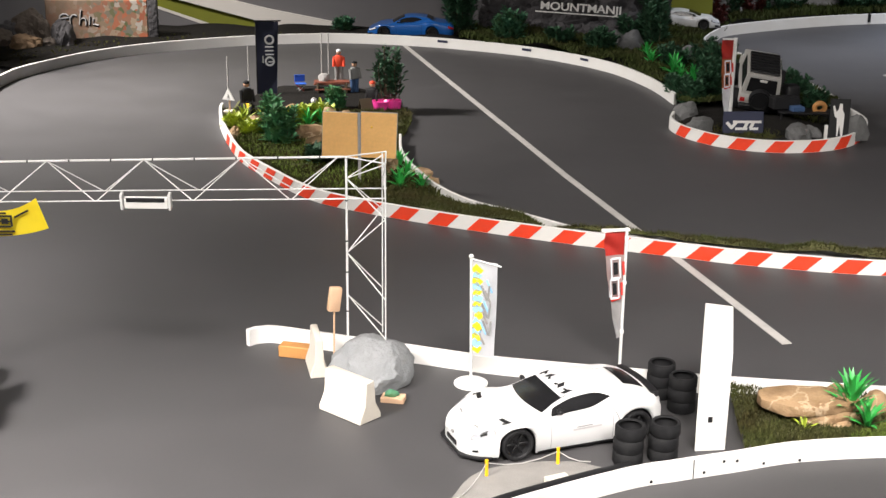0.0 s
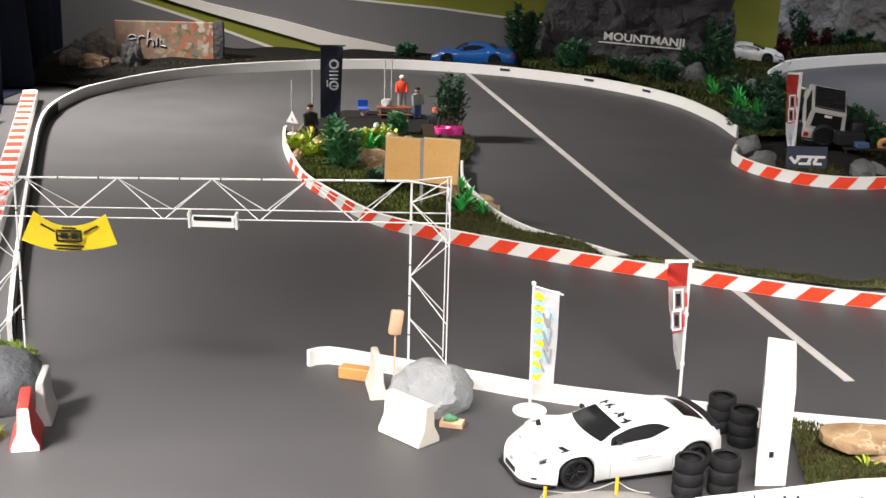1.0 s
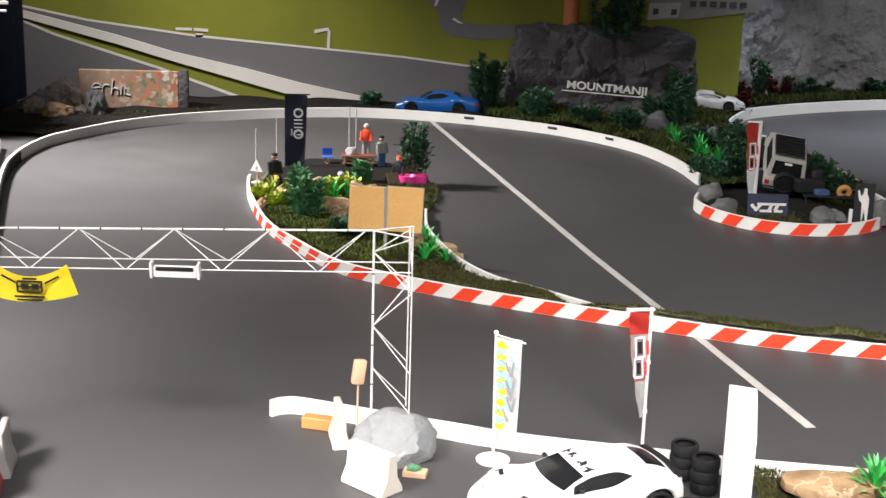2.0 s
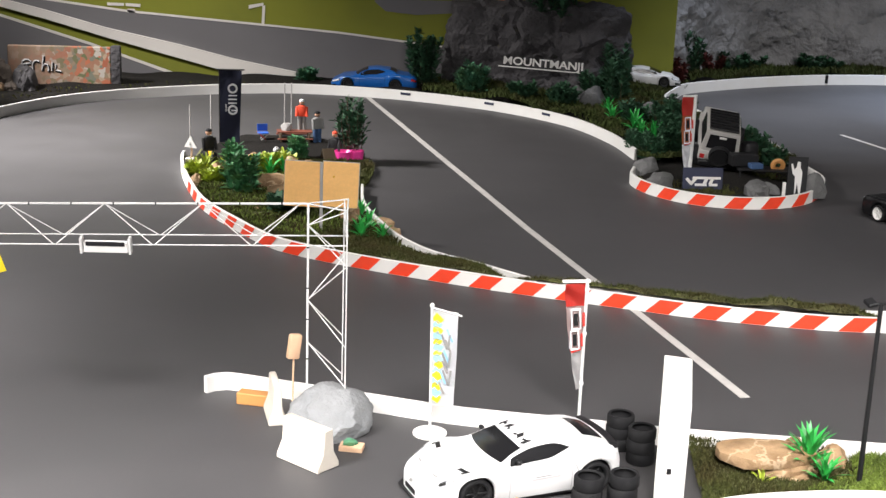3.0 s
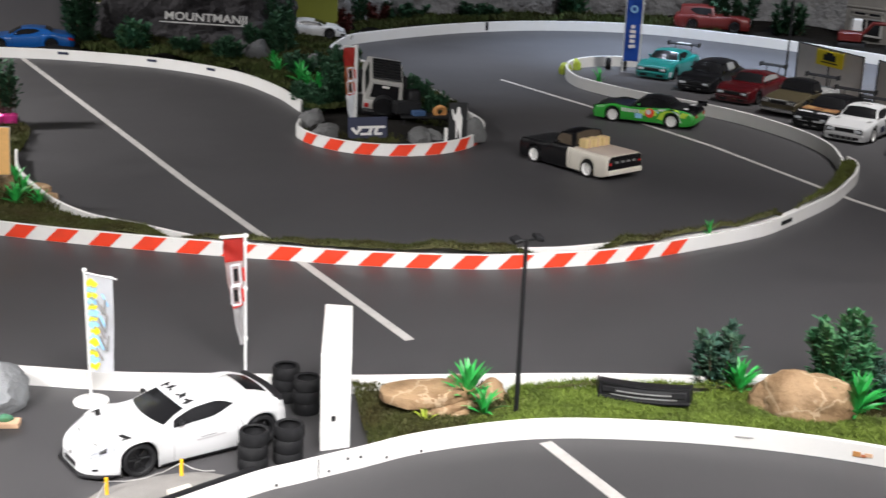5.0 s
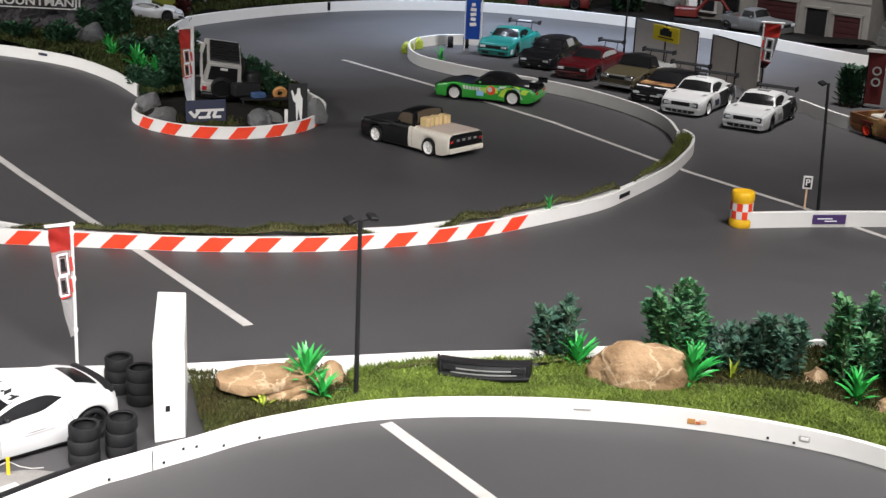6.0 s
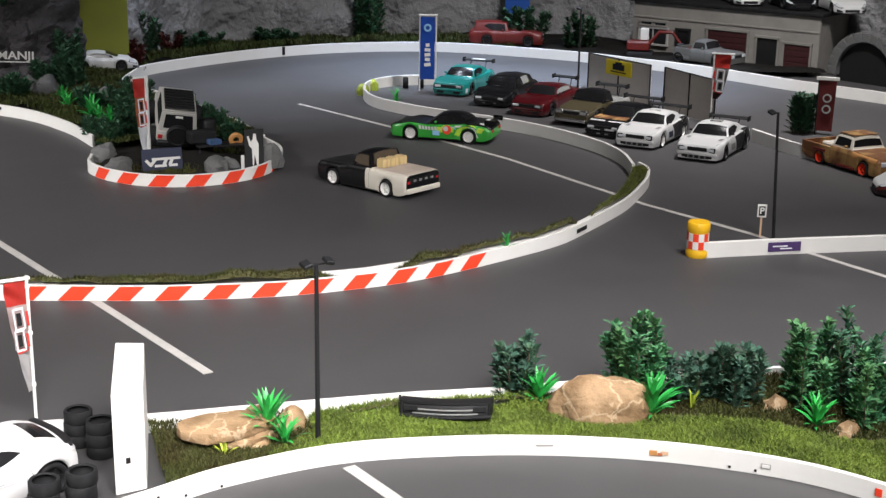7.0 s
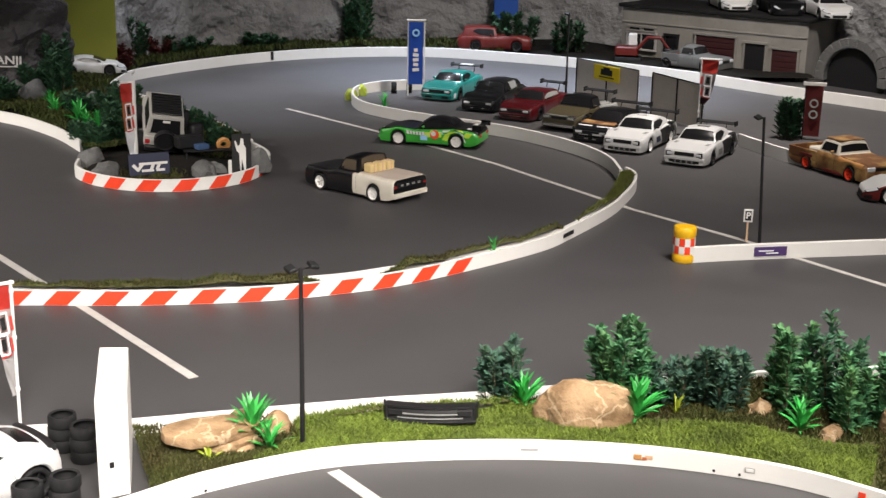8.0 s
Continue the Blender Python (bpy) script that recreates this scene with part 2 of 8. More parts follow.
    "p_rust": mat("rusty_brown_paint", (0.13, 0.05, 0.016), 0.65, vary=0.3, second=(0.42, 0.26, 0.09), second_scale=16, second_amount=0.8),
    "p_grey": mat("grey_car_plastic", (0.2, 0.2, 0.195), 0.5, vary=0.08, second=(0.2, 0.2, 0.2)),
    "p_primer": mat("dull_grey_primer", (0.1, 0.1, 0.098), 0.6, vary=0.15, second=(0.07, 0.07, 0.07), second_scale=20),
    "p_stone": mat("pale_grey_shell", (0.36, 0.35, 0.33), 0.5, vary=0.1, second=(0.27, 0.26, 0.25)),
    "p_red": mat("red_car_paint", (0.1, 0.009, 0.007), 0.4, vary=0.08),
    "r_white": mat("white_rim", (0.75, 0.74, 0.72), 0.4, vary=0.05),
    "r_black": mat("black_rim", (0.009, 0.009, 0.01), 0.45, vary=0.1),
    "r_chrome": mat("chrome_trim", (0.6, 0.6, 0.6), 0.25, metal=1.0, vary=0.05),
    "lens": mat("clear_lamp_lens", (0.55, 0.57, 0.6), 0.15, vary=0.05),
    "lens_grey": mat("grey_lamp_lens", (0.3, 0.31, 0.33), 0.15, vary=0.1),
    "lens_red": mat("red_lamp_lens", (0.4, 0.02, 0.02), 0.25, vary=0.05),
    "brick_orange": mat("orange_brick", (0.36, 0.11, 0.04), 0.8, vary=0.2),
    "build": mat("grey_render", (0.2, 0.19, 0.175), 0.85, vary=0.14, scale=20, second=(0.14, 0.133, 0.122), second_scale=6),
    "dark_red": mat("dark_red_door", (0.035, 0.005, 0.006), 0.6),
}

def spray_paint(name, colours, scale=44.0):
    """Overlapping blots of old spray paint in several colours over a brown wall."""
    m = mat(name, (0.2, 0.13, 0.09), 0.8, vary=0.3, scale=30)
    nt = m.node_tree
    nd, ln = nt.nodes, nt.links
    tc = nd.new("ShaderNodeTexCoord")
    warp = nd.new("ShaderNodeTexNoise")
    warp.inputs["Scale"].default_value = 22.0
    ln.new(tc.outputs["Object"], warp.inputs["Vector"])
    add = nd.new("ShaderNodeVectorMath")
    add.operation = "MULTIPLY_ADD"
    ln.new(warp.outputs["Color"], add.inputs[0])
    add.inputs[1].default_value = (0.05, 0.05, 0.05)
    ln.new(tc.outputs["Object"], add.inputs[2])
    vor = nd.new("ShaderNodeTexVoronoi")
    vor.inputs["Scale"].default_value = scale
    ln.new(add.outputs["Vector"], vor.inputs["Vector"])
    sep = nd.new("ShaderNodeSeparateColor")
    ln.new(vor.outputs["Color"], sep.inputs["Color"])
    ramp = nd.new("ShaderNodeValToRGB")
    ramp.color_ramp.interpolation = "CONSTANT"
    for k, c in enumerate(colours):
        e = ramp.color_ramp.elements[0] if k == 0 else ramp.color_ramp.elements.new(k / len(colours))
        e.position, e.color = k / len(colours), (*c, 1)
    ln.new(sep.outputs["Red"], ramp.inputs["Fac"])
    where = nd.new("ShaderNodeSeparateXYZ")
    ln.new(add.outputs["Vector"], where.inputs["Vector"])
    fade = nd.new("ShaderNodeMapRange")
    fade.inputs["From Min"].default_value, fade.inputs["From Max"].default_value = -0.1, 0.2
    fade.inputs["To Min"].default_value, fade.inputs["To Max"].default_value = 0.12, 0.8
    ln.new(where.outputs["X"], fade.inputs["Value"])
    mix = nd.new("ShaderNodeMix")
    mix.data_type = "RGBA"
    b = nd["Principled BSDF"]
    old = b.inputs["Base Color"].links[0].from_socket
    ln.new(fade.outputs["Result"], mix.inputs["Factor"])
    ln.new(old, mix.inputs["A"])
    ln.new(ramp.outputs["Color"], mix.inputs["B"])
    ln.new(mix.outputs["Result"], b.inputs["Base Color"])
    return m


M["graf"] = spray_paint("graffiti_wall", [(0.3, 0.07, 0.03), (0.2, 0.16, 0.1), (0.34, 0.26, 0.18), (0.12, 0.14, 0.11), (0.26, 0.12, 0.07), (0.4, 0.1, 0.04), (0.05, 0.1, 0.03), (0.4, 0.38, 0.34)])

# ---- building helpers ----
def thing(name, label, category, m=None, group=""):
    ob = new(name)
    ob.empty_display_size = 0.05
    if m is not None:
        ob.matrix_world = m
    return tagged(ob, label, category, group)


def mesh_of(bm, name, materials, smooth=35):
    me = bpy.data.meshes.new(name)
    bm.normal_update()
    bm.to_mesh(me)
    bm.free()
    for k in (materials if isinstance(materials, (list, tuple)) else [materials]):
        me.materials.append(M[k])
    if smooth:
        me.shade_smooth()
        me.set_sharp_from_angle(angle=radians(smooth))
    return me


def part(name, bm, material, parent, label="", m=None, smooth=35):
    """One mesh object under a thing or a part; bm may be a bmesh or a mesh that is shared."""
    me = mesh_of(bm, name, material, smooth) if isinstance(bm, bmesh.types.BMesh) else bm
    ob = new(name, me)
    ob.parent = parent
    if m is not None:
        ob.matrix_basis = m
    return tagged(ob, label)


def solo(name, bm, material, label, category, m=None, group="", kind="", smooth=35):
    """A thing, or a piece of the setting, of one mesh."""
    me = mesh_of(bm, name, material, smooth) if isinstance(bm, bmesh.types.BMesh) else bm
    ob = new(name, me)
    if m is not None:
        ob.matrix_world = m
    return tagged(ob, label, category, group, kind)


def box(bm, size, at=(0, 0, 0), bevel=0.0, m=None, seg=1, mi=0):
    """A box with its centre at `at`."""
    mm = Matrix.Translation(at) @ (m or Matrix()) @ Matrix.Diagonal((*size, 1))
    r = bmesh.ops.create_cube(bm, size=1, matrix=mm)
    faces = {f for v in r["verts"] for f in v.link_faces}
    for f in faces:
        f.material_index = mi
    if bevel:
        edges = {e for v in r["verts"] for e in v.link_edges}
        out = bmesh.ops.bevel(bm, geom=list(edges), offset=bevel, segments=seg, affect="EDGES", profile=0.5)
        for f in out["faces"]:
            f.material_index = mi
    return bm


def cyl(bm, a, b, r, r2=None, seg=10, mi=0, caps=True):
    """A cylinder or cone from a to b."""
    a, b = Vector(a), Vector(b)
    d = b - a
    q = d.to_track_quat("Z", "Y").to_matrix().to_4x4()
    mm = Matrix.Translation((a + b) / 2) @ q
    made = bmesh.ops.create_cone(bm, cap_ends=caps, segments=seg, radius1=r, radius2=r if r2 is None else r2, depth=d.length, matrix=mm)["verts"]
    for f in {f for v in made for f in v.link_faces}:
        f.material_index = mi
    return bm


def ball(bm, at, r, squash=(1, 1, 1), sub=2, mi=0):
    made = bmesh.ops.create_icosphere(bm, subdivisions=sub, radius=r, matrix=Matrix.Translation(at) @ Matrix.Diagonal((*squash, 1)))["verts"]
    for f in {f for v in made for f in v.link_faces}:
        f.material_index = mi
    return bm


def lathe(bm, prof, seg=24, axis="Y", mi=0):
    """Revolves (radius, along) pairs round an axis."""
    rings = []
    for k in range(seg):
        a = 2 * math.pi * k / seg
        c, s = math.cos(a), math.sin(a)
        rings.append([bm.verts.new((r * c, h, r * s) if axis == "Y" else (r * c, r * s, h)) for r, h in prof])
    for k in range(seg):
        p, q = rings[k], rings[(k + 1) % seg]
        for j in range(len(prof) - 1):
            f = bm.faces.new((p[j], p[j + 1], q[j + 1], q[j]))
            f.material_index = mi
    bmesh.ops.recalc_face_normals(bm, faces=bm.faces)
    return bm


def prism(bm, poly, z0, z1, mi=0, plane="xy"):
    """A flat polygon with thickness; plane xy stands up z0..z1, plane xz lies between two y."""
    put = (lambda x, y, h: (x, y, h)) if plane == "xy" else (lambda x, y, h: (x, h, y))
    lo, hi = [bm.verts.new(put(x, y, z0)) for x, y in poly], [bm.verts.new(put(x, y, z1)) for x, y in poly]
    n = len(poly)
    fs = [bm.faces.new(lo), bm.faces.new(hi)] + [bm.faces.new((lo[i], lo[(i + 1) % n], hi[(i + 1) % n], hi[i])) for i in range(n)]
    for f in fs:
        f.material_index = mi
    bmesh.ops.recalc_face_normals(bm, faces=fs)
    return bm


def spline(pts, step=0.03, closed=False):
    """A smooth line through the points, at even steps."""
    p = [Vector((*q, 0)) if len(q) == 2 else Vector(q) for q in pts]
    n = len(p)
    out = []
    for i in range(n if closed else n - 1):
        a, b = p[i], p[(i + 1) % n]
        z = p[i - 1] if (i or closed) else a * 2 - b
        c = p[(i + 2) % n] if (closed or i + 2 < n) else b * 2 - a
        k = max(1, int((b - a).length / step))
        for j in range(k):
            t = j / k
            out.append(0.5 * (2 * a + (b - z) * t + (2 * z - 5 * a + 4 * b - c) * t * t + (3 * a - z - 3 * b + c) * t ** 3))
    if not closed:
        out.append(p[-1])
    return out


def along(line):
    d = [0.0]
    for a, b in zip(line, line[1:]):
        d.append(d[-1] + (b - a).length)
    return d


def at_dist(line, d, s):
    for i in range(len(line) - 1):
        if d[i + 1] >= s:
            break
    t = (s - d[i]) / max(1e-9, d[i + 1] - d[i])
    way = (line[i + 1] - line[i]).normalized()
    return line[i].lerp(line[i + 1], t), way


def ribbon(bm, line, h, thick, z=0.0, side=1, mi=0):
    """An upright board along a line, of that height; its thickness goes to the left (side 1) or right (-1)."""
    rows = []
    for i, p in enumerate(line):
        w = (line[min(i + 1, len(line) - 1)] - line[max(i - 1, 0)]).normalized()
        nrm = Vector((-w.y, w.x, 0)) * thick * side
        q = p + nrm
        c = 0.0015
        rows.append([bm.verts.new(v) for v in ((p.x, p.y, z), (p.x, p.y, z + h - c), (p.x + nrm.x * 0.2, p.y + nrm.y * 0.2, z + h),
                                               (q.x - nrm.x * 0.2, q.y - nrm.y * 0.2, z + h), (q.x, q.y, z + h - c), (q.x, q.y, z))])
    fs = []
    for a, b in zip(rows, rows[1:]):
        for j in range(5):
            fs.append(bm.faces.new((a[j], b[j], b[j + 1], a[j + 1])))
    fs.append(bm.faces.new(rows[0]))
    fs.append(bm.faces.new(rows[-1]))
    for f in fs:
        f.material_index = mi
    bmesh.ops.recalc_face_normals(bm, faces=fs)
    return bm


def tube(bm, line, r, seg=8, mi=0, taper=1.0):
    """A round bar along a line."""
    rings, n = [], len(line)
    for i, p in enumerate(line):
        w = (line[min(i + 1, n - 1)] - line[max(i - 1, 0)]).normalized()
        q = w.to_track_quat("Z", "Y").to_matrix()
        rr = r * (1 + (taper - 1) * i / max(1, n - 1))
        rings.append([bm.verts.new(p + q @ Vector((rr * math.cos(2 * math.pi * k / seg), rr * math.sin(2 * math.pi * k / seg), 0))) for k in range(seg)])
    for a, b in zip(rings, rings[1:]):
        for k in range(seg):
            bm.faces.new((a[k], a[(k + 1) % seg], b[(k + 1) % seg], b[k])).material_index = mi
    for ring in (rings[0][::-1], rings[-1]):
        bm.faces.new(ring).material_index = mi
    return bm


def inside(poly, x, y):
    c, n = False, len(poly)
    for i in range(n):
        (x0, y0), (x1, y1) = poly[i], poly[i - 1]
        if (y0 > y) != (y1 > y) and x < (x1 - x0) * (y - y0) / (y1 - y0) + x0:
            c = not c
    return c


def blades(name, poly, z, per_m2, length, material, label, seed=1, lean=0.7, width=0.0022, hump=0.0, mound=0.0):
    """Loose turf blades over a patch of ground, as one object that nobody could count."""
    rng = random.Random(seed)
    xs, ys = [p[0] for p in poly], [p[1] for p in poly]
    area = (max(xs) - min(xs)) * (max(ys) - min(ys))
    verts, faces = [], []
    for _ in range(int(area * per_m2)):
        x, y = rng.uniform(min(xs), max(xs)), rng.uniform(min(ys), max(ys))
        if not inside(poly, x, y):
            continue
        a, ln, w = rng.uniform(0, 2 * math.pi), length * rng.uniform(0.5, 1.25), width * rng.uniform(0.7, 1.5)
        k = noise.noise((x * 14, y * 14, 3.0))
        ln *= 1 + 0.5 * k
        zz = z + hump * max(0.0, noise.noise((x * 5, y * 5, 1.0)) + 0.3)
        zz += mound * (0.6 + 0.8 * noise.noise((x * 6, y * 6, 0.5)))
        lx, ly = rng.uniform(-lean, lean), rng.uniform(-lean, lean)
        cx, cy = math.cos(a) * w, math.sin(a) * w
        i = len(verts)
        verts += [(x - cx, y - cy, zz), (x + cx, y + cy, zz), (x + cx * 0.7 + lx * ln * 0.4, y + cy * 0.7 + ly * ln * 0.4, zz + ln * 0.6),
                  (x - cx * 0.7 + lx * ln * 0.4, y - cy * 0.7 + ly * ln * 0.4, zz + ln * 0.6), (x + lx * ln, y + ly * ln, zz + ln)]
        faces += [(i, i + 1, i + 2, i + 3), (i + 3, i + 2, i + 4)]
    me = bpy.data.meshes.new(name)
    me.from_pydata(verts, [], faces)
    me.materials.append(M[material])
    return tagged(new(name, me), label, "grass", kind="stuff")


def rock_bm(size, seed=0, sub=4, rough=0.22, flat=0.3, facets=5.0):
    """A boulder with broken faces, sitting on z = 0."""
    bm = bmesh.new()
    bmesh.ops.create_icosphere(bm, subdivisions=sub, radius=1)
    o = Vector((seed * 7.3, seed * 3.1, seed * 1.7))
    for v in bm.verts:
        d = v.co.normalized()
        cell = noise.voronoi(d * facets * 0.35 + o)[0]
        k = 1 + rough * noise.fractal(d * 1.6 + o, 0.9, 2.1, 5) + 0.35 * rough * (cell[1] - cell[0]) * 2 - 0.1
        v.co = d * k
        if v.co.z < -flat:
            v.co.z = -flat
    zs = [v.co.z for v in bm.verts]
    lo, hi = min(zs), max(zs)
    sx = max(abs(v.co.x) for v in bm.verts)
    sy = max(abs(v.co.y) for v in bm.verts)
    for v in bm.verts:
        v.co = Vector((v.co.x / sx * size[0] / 2, v.co.y / sy * size[1] / 2, (v.co.z - lo) / (hi - lo) * size[2]))
    return bm


def rock(name, at, size, material, label, seed, rot=0, sub=4, rough=0.22, group=""):
    return solo(name, rock_bm(size, seed, sub, rough), material, label, "rock", pose(*at, 0, 0, rot), group, smooth=28)


def text_mesh(words, size, depth, name, material):
    cu = bpy.data.curves.new(name, "FONT")
    cu.body, cu.size, cu.extrude, cu.align_x, cu.align_y = words, size, depth, "CENTER", "CENTER"
    cu.offset = size * 0.018
    ob = bpy.data.objects.new(name, cu)
    scene.collection.objects.link(ob)
    me = bpy.data.meshes.new_from_object(ob.evaluated_get(bpy.context.evaluated_depsgraph_get()))
    bpy.data.objects.remove(ob)
    me.name = name
    me.materials.clear()
    me.materials.append(M[material])
    return me


def quad_panel(bm, corners, lift, thick=0.001, mi=0):
    """A thin pane on four corners, lifted off its surface."""
    c = [Vector(p) for p in corners]
    nrm = (c[1] - c[0]).cross(c[3] - c[0]).normalized()
    lo, hi = [bm.verts.new(p + nrm * (lift - thick)) for p in c], [bm.verts.new(p + nrm * lift) for p in c]
    n = len(c)
    fs = [bm.faces.new(hi), bm.faces.new(lo[::-1])] + [bm.faces.new((lo[i], lo[(i + 1) % n], hi[(i + 1) % n], hi[i])) for i in range(n)]
    for f in fs:
        f.material_index = mi
    return bm

# ---- floor, walls, ceiling ----
X0, X1, Y0, Y1, ZC = -4.2, 7.2, -2.6, 9.4, 3.0
bm = bmesh.new()
bmesh.ops.create_grid(bm, x_segments=1, y_segments=1, size=0.5, matrix=Matrix.Translation(((X0 + X1) / 2, (Y0 + Y1) / 2, 0)) @ Matrix.Diagonal((X1 - X0, Y1 - Y0, 1, 1)))
solo("ground", bm, "track", "dark grey smooth indoor track surface", "floor", kind="structure", smooth=0)
for name, size, at in (("wall_north", (X1 - X0 + 0.4, 0.2, ZC), ((X0 + X1) / 2, Y1 + 0.1, ZC / 2)), ("wall_south", (X1 - X0 + 0.4, 0.2, ZC), ((X0 + X1) / 2, Y0 - 0.1, ZC / 2)),
                       ("wall_west", (0.2, Y1 - Y0, ZC), (X0 - 0.1, (Y0 + Y1) / 2, ZC / 2)), ("wall_east", (0.2, Y1 - Y0, ZC), (X1 + 0.1, (Y0 + Y1) / 2, ZC / 2))):
    solo(name, box(bmesh.new(), size, at), "wall", "plain grey painted hall wall", "wall", kind="structure", smooth=0)
solo("ceiling", box(bmesh.new(), (X1 - X0, Y1 - Y0, 0.1), ((X0 + X1) / 2, (Y0 + Y1) / 2, ZC + 0.05)), "ceiling", "plain white hall ceiling", "ceiling", kind="structure", smooth=0)

# ---- painted lines on the track ----
def floor_line(pts, w):
    bm = bmesh.new()
    line = [Vector((*p, 0)) for p in pts]
    n = (line[-1] - line[0]).normalized()
    nn = Vector((-n.y, n.x, 0)) * w / 2
    prism(bm, [tuple((p + nn)[:2]) for p in line] + [tuple((p - nn)[:2]) for p in line[::-1]], 0.0, 0.0015)
    return solo("floor_marking", bm, "paint_line", "worn pale straight line painted on the track", "line", kind="structure", smooth=0)


floor_line([(-0.185, 7.13), (0.27, 5.22), (0.43, 4.54), (0.57, 3.99), (0.665, 3.65), (0.825, 3.01)], 0.025)
floor_line([(2.11, 6.45), (2.34, 5.71), (2.54, 4.95), (2.655, 4.24), (2.675, 4.1), (2.81, 3.6), (2.84, 3.38), (2.9, 3.08), (3.0, 2.6)], 0.021)
floor_line([(0.965, 2.4), (1.04, 2.055), (1.1, 1.78)], 0.028)

# ---- boards along the track ----
def board(name, pts, label, h=0.055, thick=0.012, side=1, material="board", stripes=None, z=0.0, step=0.03):
    """A bent board standing on the track; stripes: from, to along it, pitch, slant, face side."""
    line = spline(pts, step)
    ob = solo(name, ribbon(bmesh.new(), line, h, thick, z, side), material, label, "track board", kind="structure", smooth=30)
    d = along(line)
    if stripes:
        s0, s1, pitch, slant, face = stripes
        k = s0
        while k + pitch * 0.5 < min(s1, d[-1] - 0.03):
            bm = bmesh.new()
            cols = []
            for i in range(4):
                col = []
                for zz in (0.0, 0.5, 1.0):
                    p, w = at_dist(line, d, min(max(k + pitch * 0.5 * i / 3 + slant * (zz - 0.5), 0.001), d[-1] - 0.001))
                    nrm = Vector((-w.y, w.x, 0)) * side
                    col.append((p - nrm * 0.0016 * face, nrm, z + 0.0015 + zz * (h - 0.003)))
                cols.append(col)
            front = [[bm.verts.new((p.x, p.y, zz)) for p, n, zz in col] for col in cols]
            back = [[bm.verts.new((p.x + n.x * 0.001, p.y + n.y * 0.001, zz)) for p, n, zz in col] for col in cols]
            for i in range(3):
                for j in range(2):
                    bm.faces.new((front[i][j], front[i + 1][j], front[i + 1][j + 1], front[i][j + 1]))
                    bm.faces.new((back[i][j], back[i][j + 1], back[i + 1][j + 1], back[i + 1][j]))
                bm.faces.new((front[i][2], front[i + 1][2], back[i + 1][2], back[i][2]))
                bm.faces.new((front[i][0], back[i][0], back[i + 1][0], front[i + 1][0]))
            for col, colb in ((front[0], back[0]), (front[3], back[3])):
                for j in range(2):
                    bm.faces.new((col[j], col[j + 1], colb[j + 1], colb[j]))
            bmesh.ops.recalc_face_normals(bm, faces=bm.faces)
            part("stripe", bm, "red", ob, smooth=0)
            k += pitch
    return ob, line, d


def marks(ob, line, d, spots, side, z, material, size, name="sticker"):
    """Small flat stickers or screws on a board's face."""
    for s in spots:
        p, w = at_dist(line, d, s)
        n = Vector((-w.y, w.x, 0)) * side
        m = Matrix.Translation((p.x - n.x * 0.002, p.y - n.y * 0.002, z)) @ Matrix.Rotation(math.atan2(w.y, w.x), 4, "Z")
        part(name, box(bmesh.new(), (size[0], 0.002, size[1]), bevel=0.0004), material, ob, m=m, smooth=0)


BACK = [(-1.17, 3.05), (-1.30, 3.46), (-1.46, 3.99), (-1.62, 4.53), (-1.85, 5.33), (-1.92, 5.7), (-1.92, 6.0), (-1.87, 6.22), (-1.69, 6.57), (-1.47, 6.81), (-1.21, 6.98),
        (-0.93, 7.11), (-0.56, 7.19), (-0.2, 7.14), (0.11, 7.03), (0.48, 6.81), (0.78, 6.47), (0.93, 6.08), (0.99, 5.72)]
ob, line, d = board("outer_board", BACK, "bent white board round the far bend, grubby along its foot", side=1, h=0.051, thick=0.012)
marks(ob, line, d, (d[-1] - 1.78, d[-1] - 1.3, d[-1] - 0.93), 1, 0.035, "navy", (0.055, 0.012))
# Added dark strip: shade on the board's inner face, put in as colour.
run = [p for p, s_ in zip(line, d) if s_ < 2.85]
facing = [p + Vector((0.004, 0.001, 0)) for p in run]
part("rubber_facing", ribbon(bmesh.new(), facing, 0.046, 0.003, 0.0, -1), "rubber", ob, "added dark strip for the shade on the board's inner face")
kerb = [Vector((x, y, 0)) for x, y in ((-1.265, 3.0), (-1.488, 3.85), (-1.8, 4.98), (-2.095, 6.03))]
ob = solo("striped_side_kerb", ribbon(bmesh.new(), kerb, 0.048, 0.062, 0.0, 1), "board", "flat white kerb with red bars beside the outer board", "kerb", kind="structure", smooth=0)
kd = along(kerb)
for i in range(25):
    p, w = at_dist(kerb, kd, 0.06 + i * 0.122)
    n = Vector((-w.y, w.x, 0))
    part("stripe", box(bmesh.new(), (0.06, 0.056, 0.0015)), "red", ob, m=Matrix.Translation(p + n * 0.031 + Vector((0, 0, 0.0492))) @ Matrix.Rotation(math.atan2(w.y, w.x), 4, "Z"), smooth=0)
board("striped_tip_board", [(0.965, 5.5), (0.92, 5.35), (0.9, 5.24), (0.945, 5.09), (1.06, 4.955), (1.22, 4.89), (1.38, 4.905), (1.52, 4.985), (1.63, 5.14), (1.68, 5.3), (1.67, 5.5)],
      "low curved white board with red stripes round a planted tip", h=0.046, side=1, stripes=(0.355, 1.3, 0.138, 0.036, 1))
board("peninsula_board", [(1.67, 5.5), (1.64, 5.9), (1.53, 6.5), (1.38, 7.05)], "white board along the planted peninsula", side=1, material="board_old")
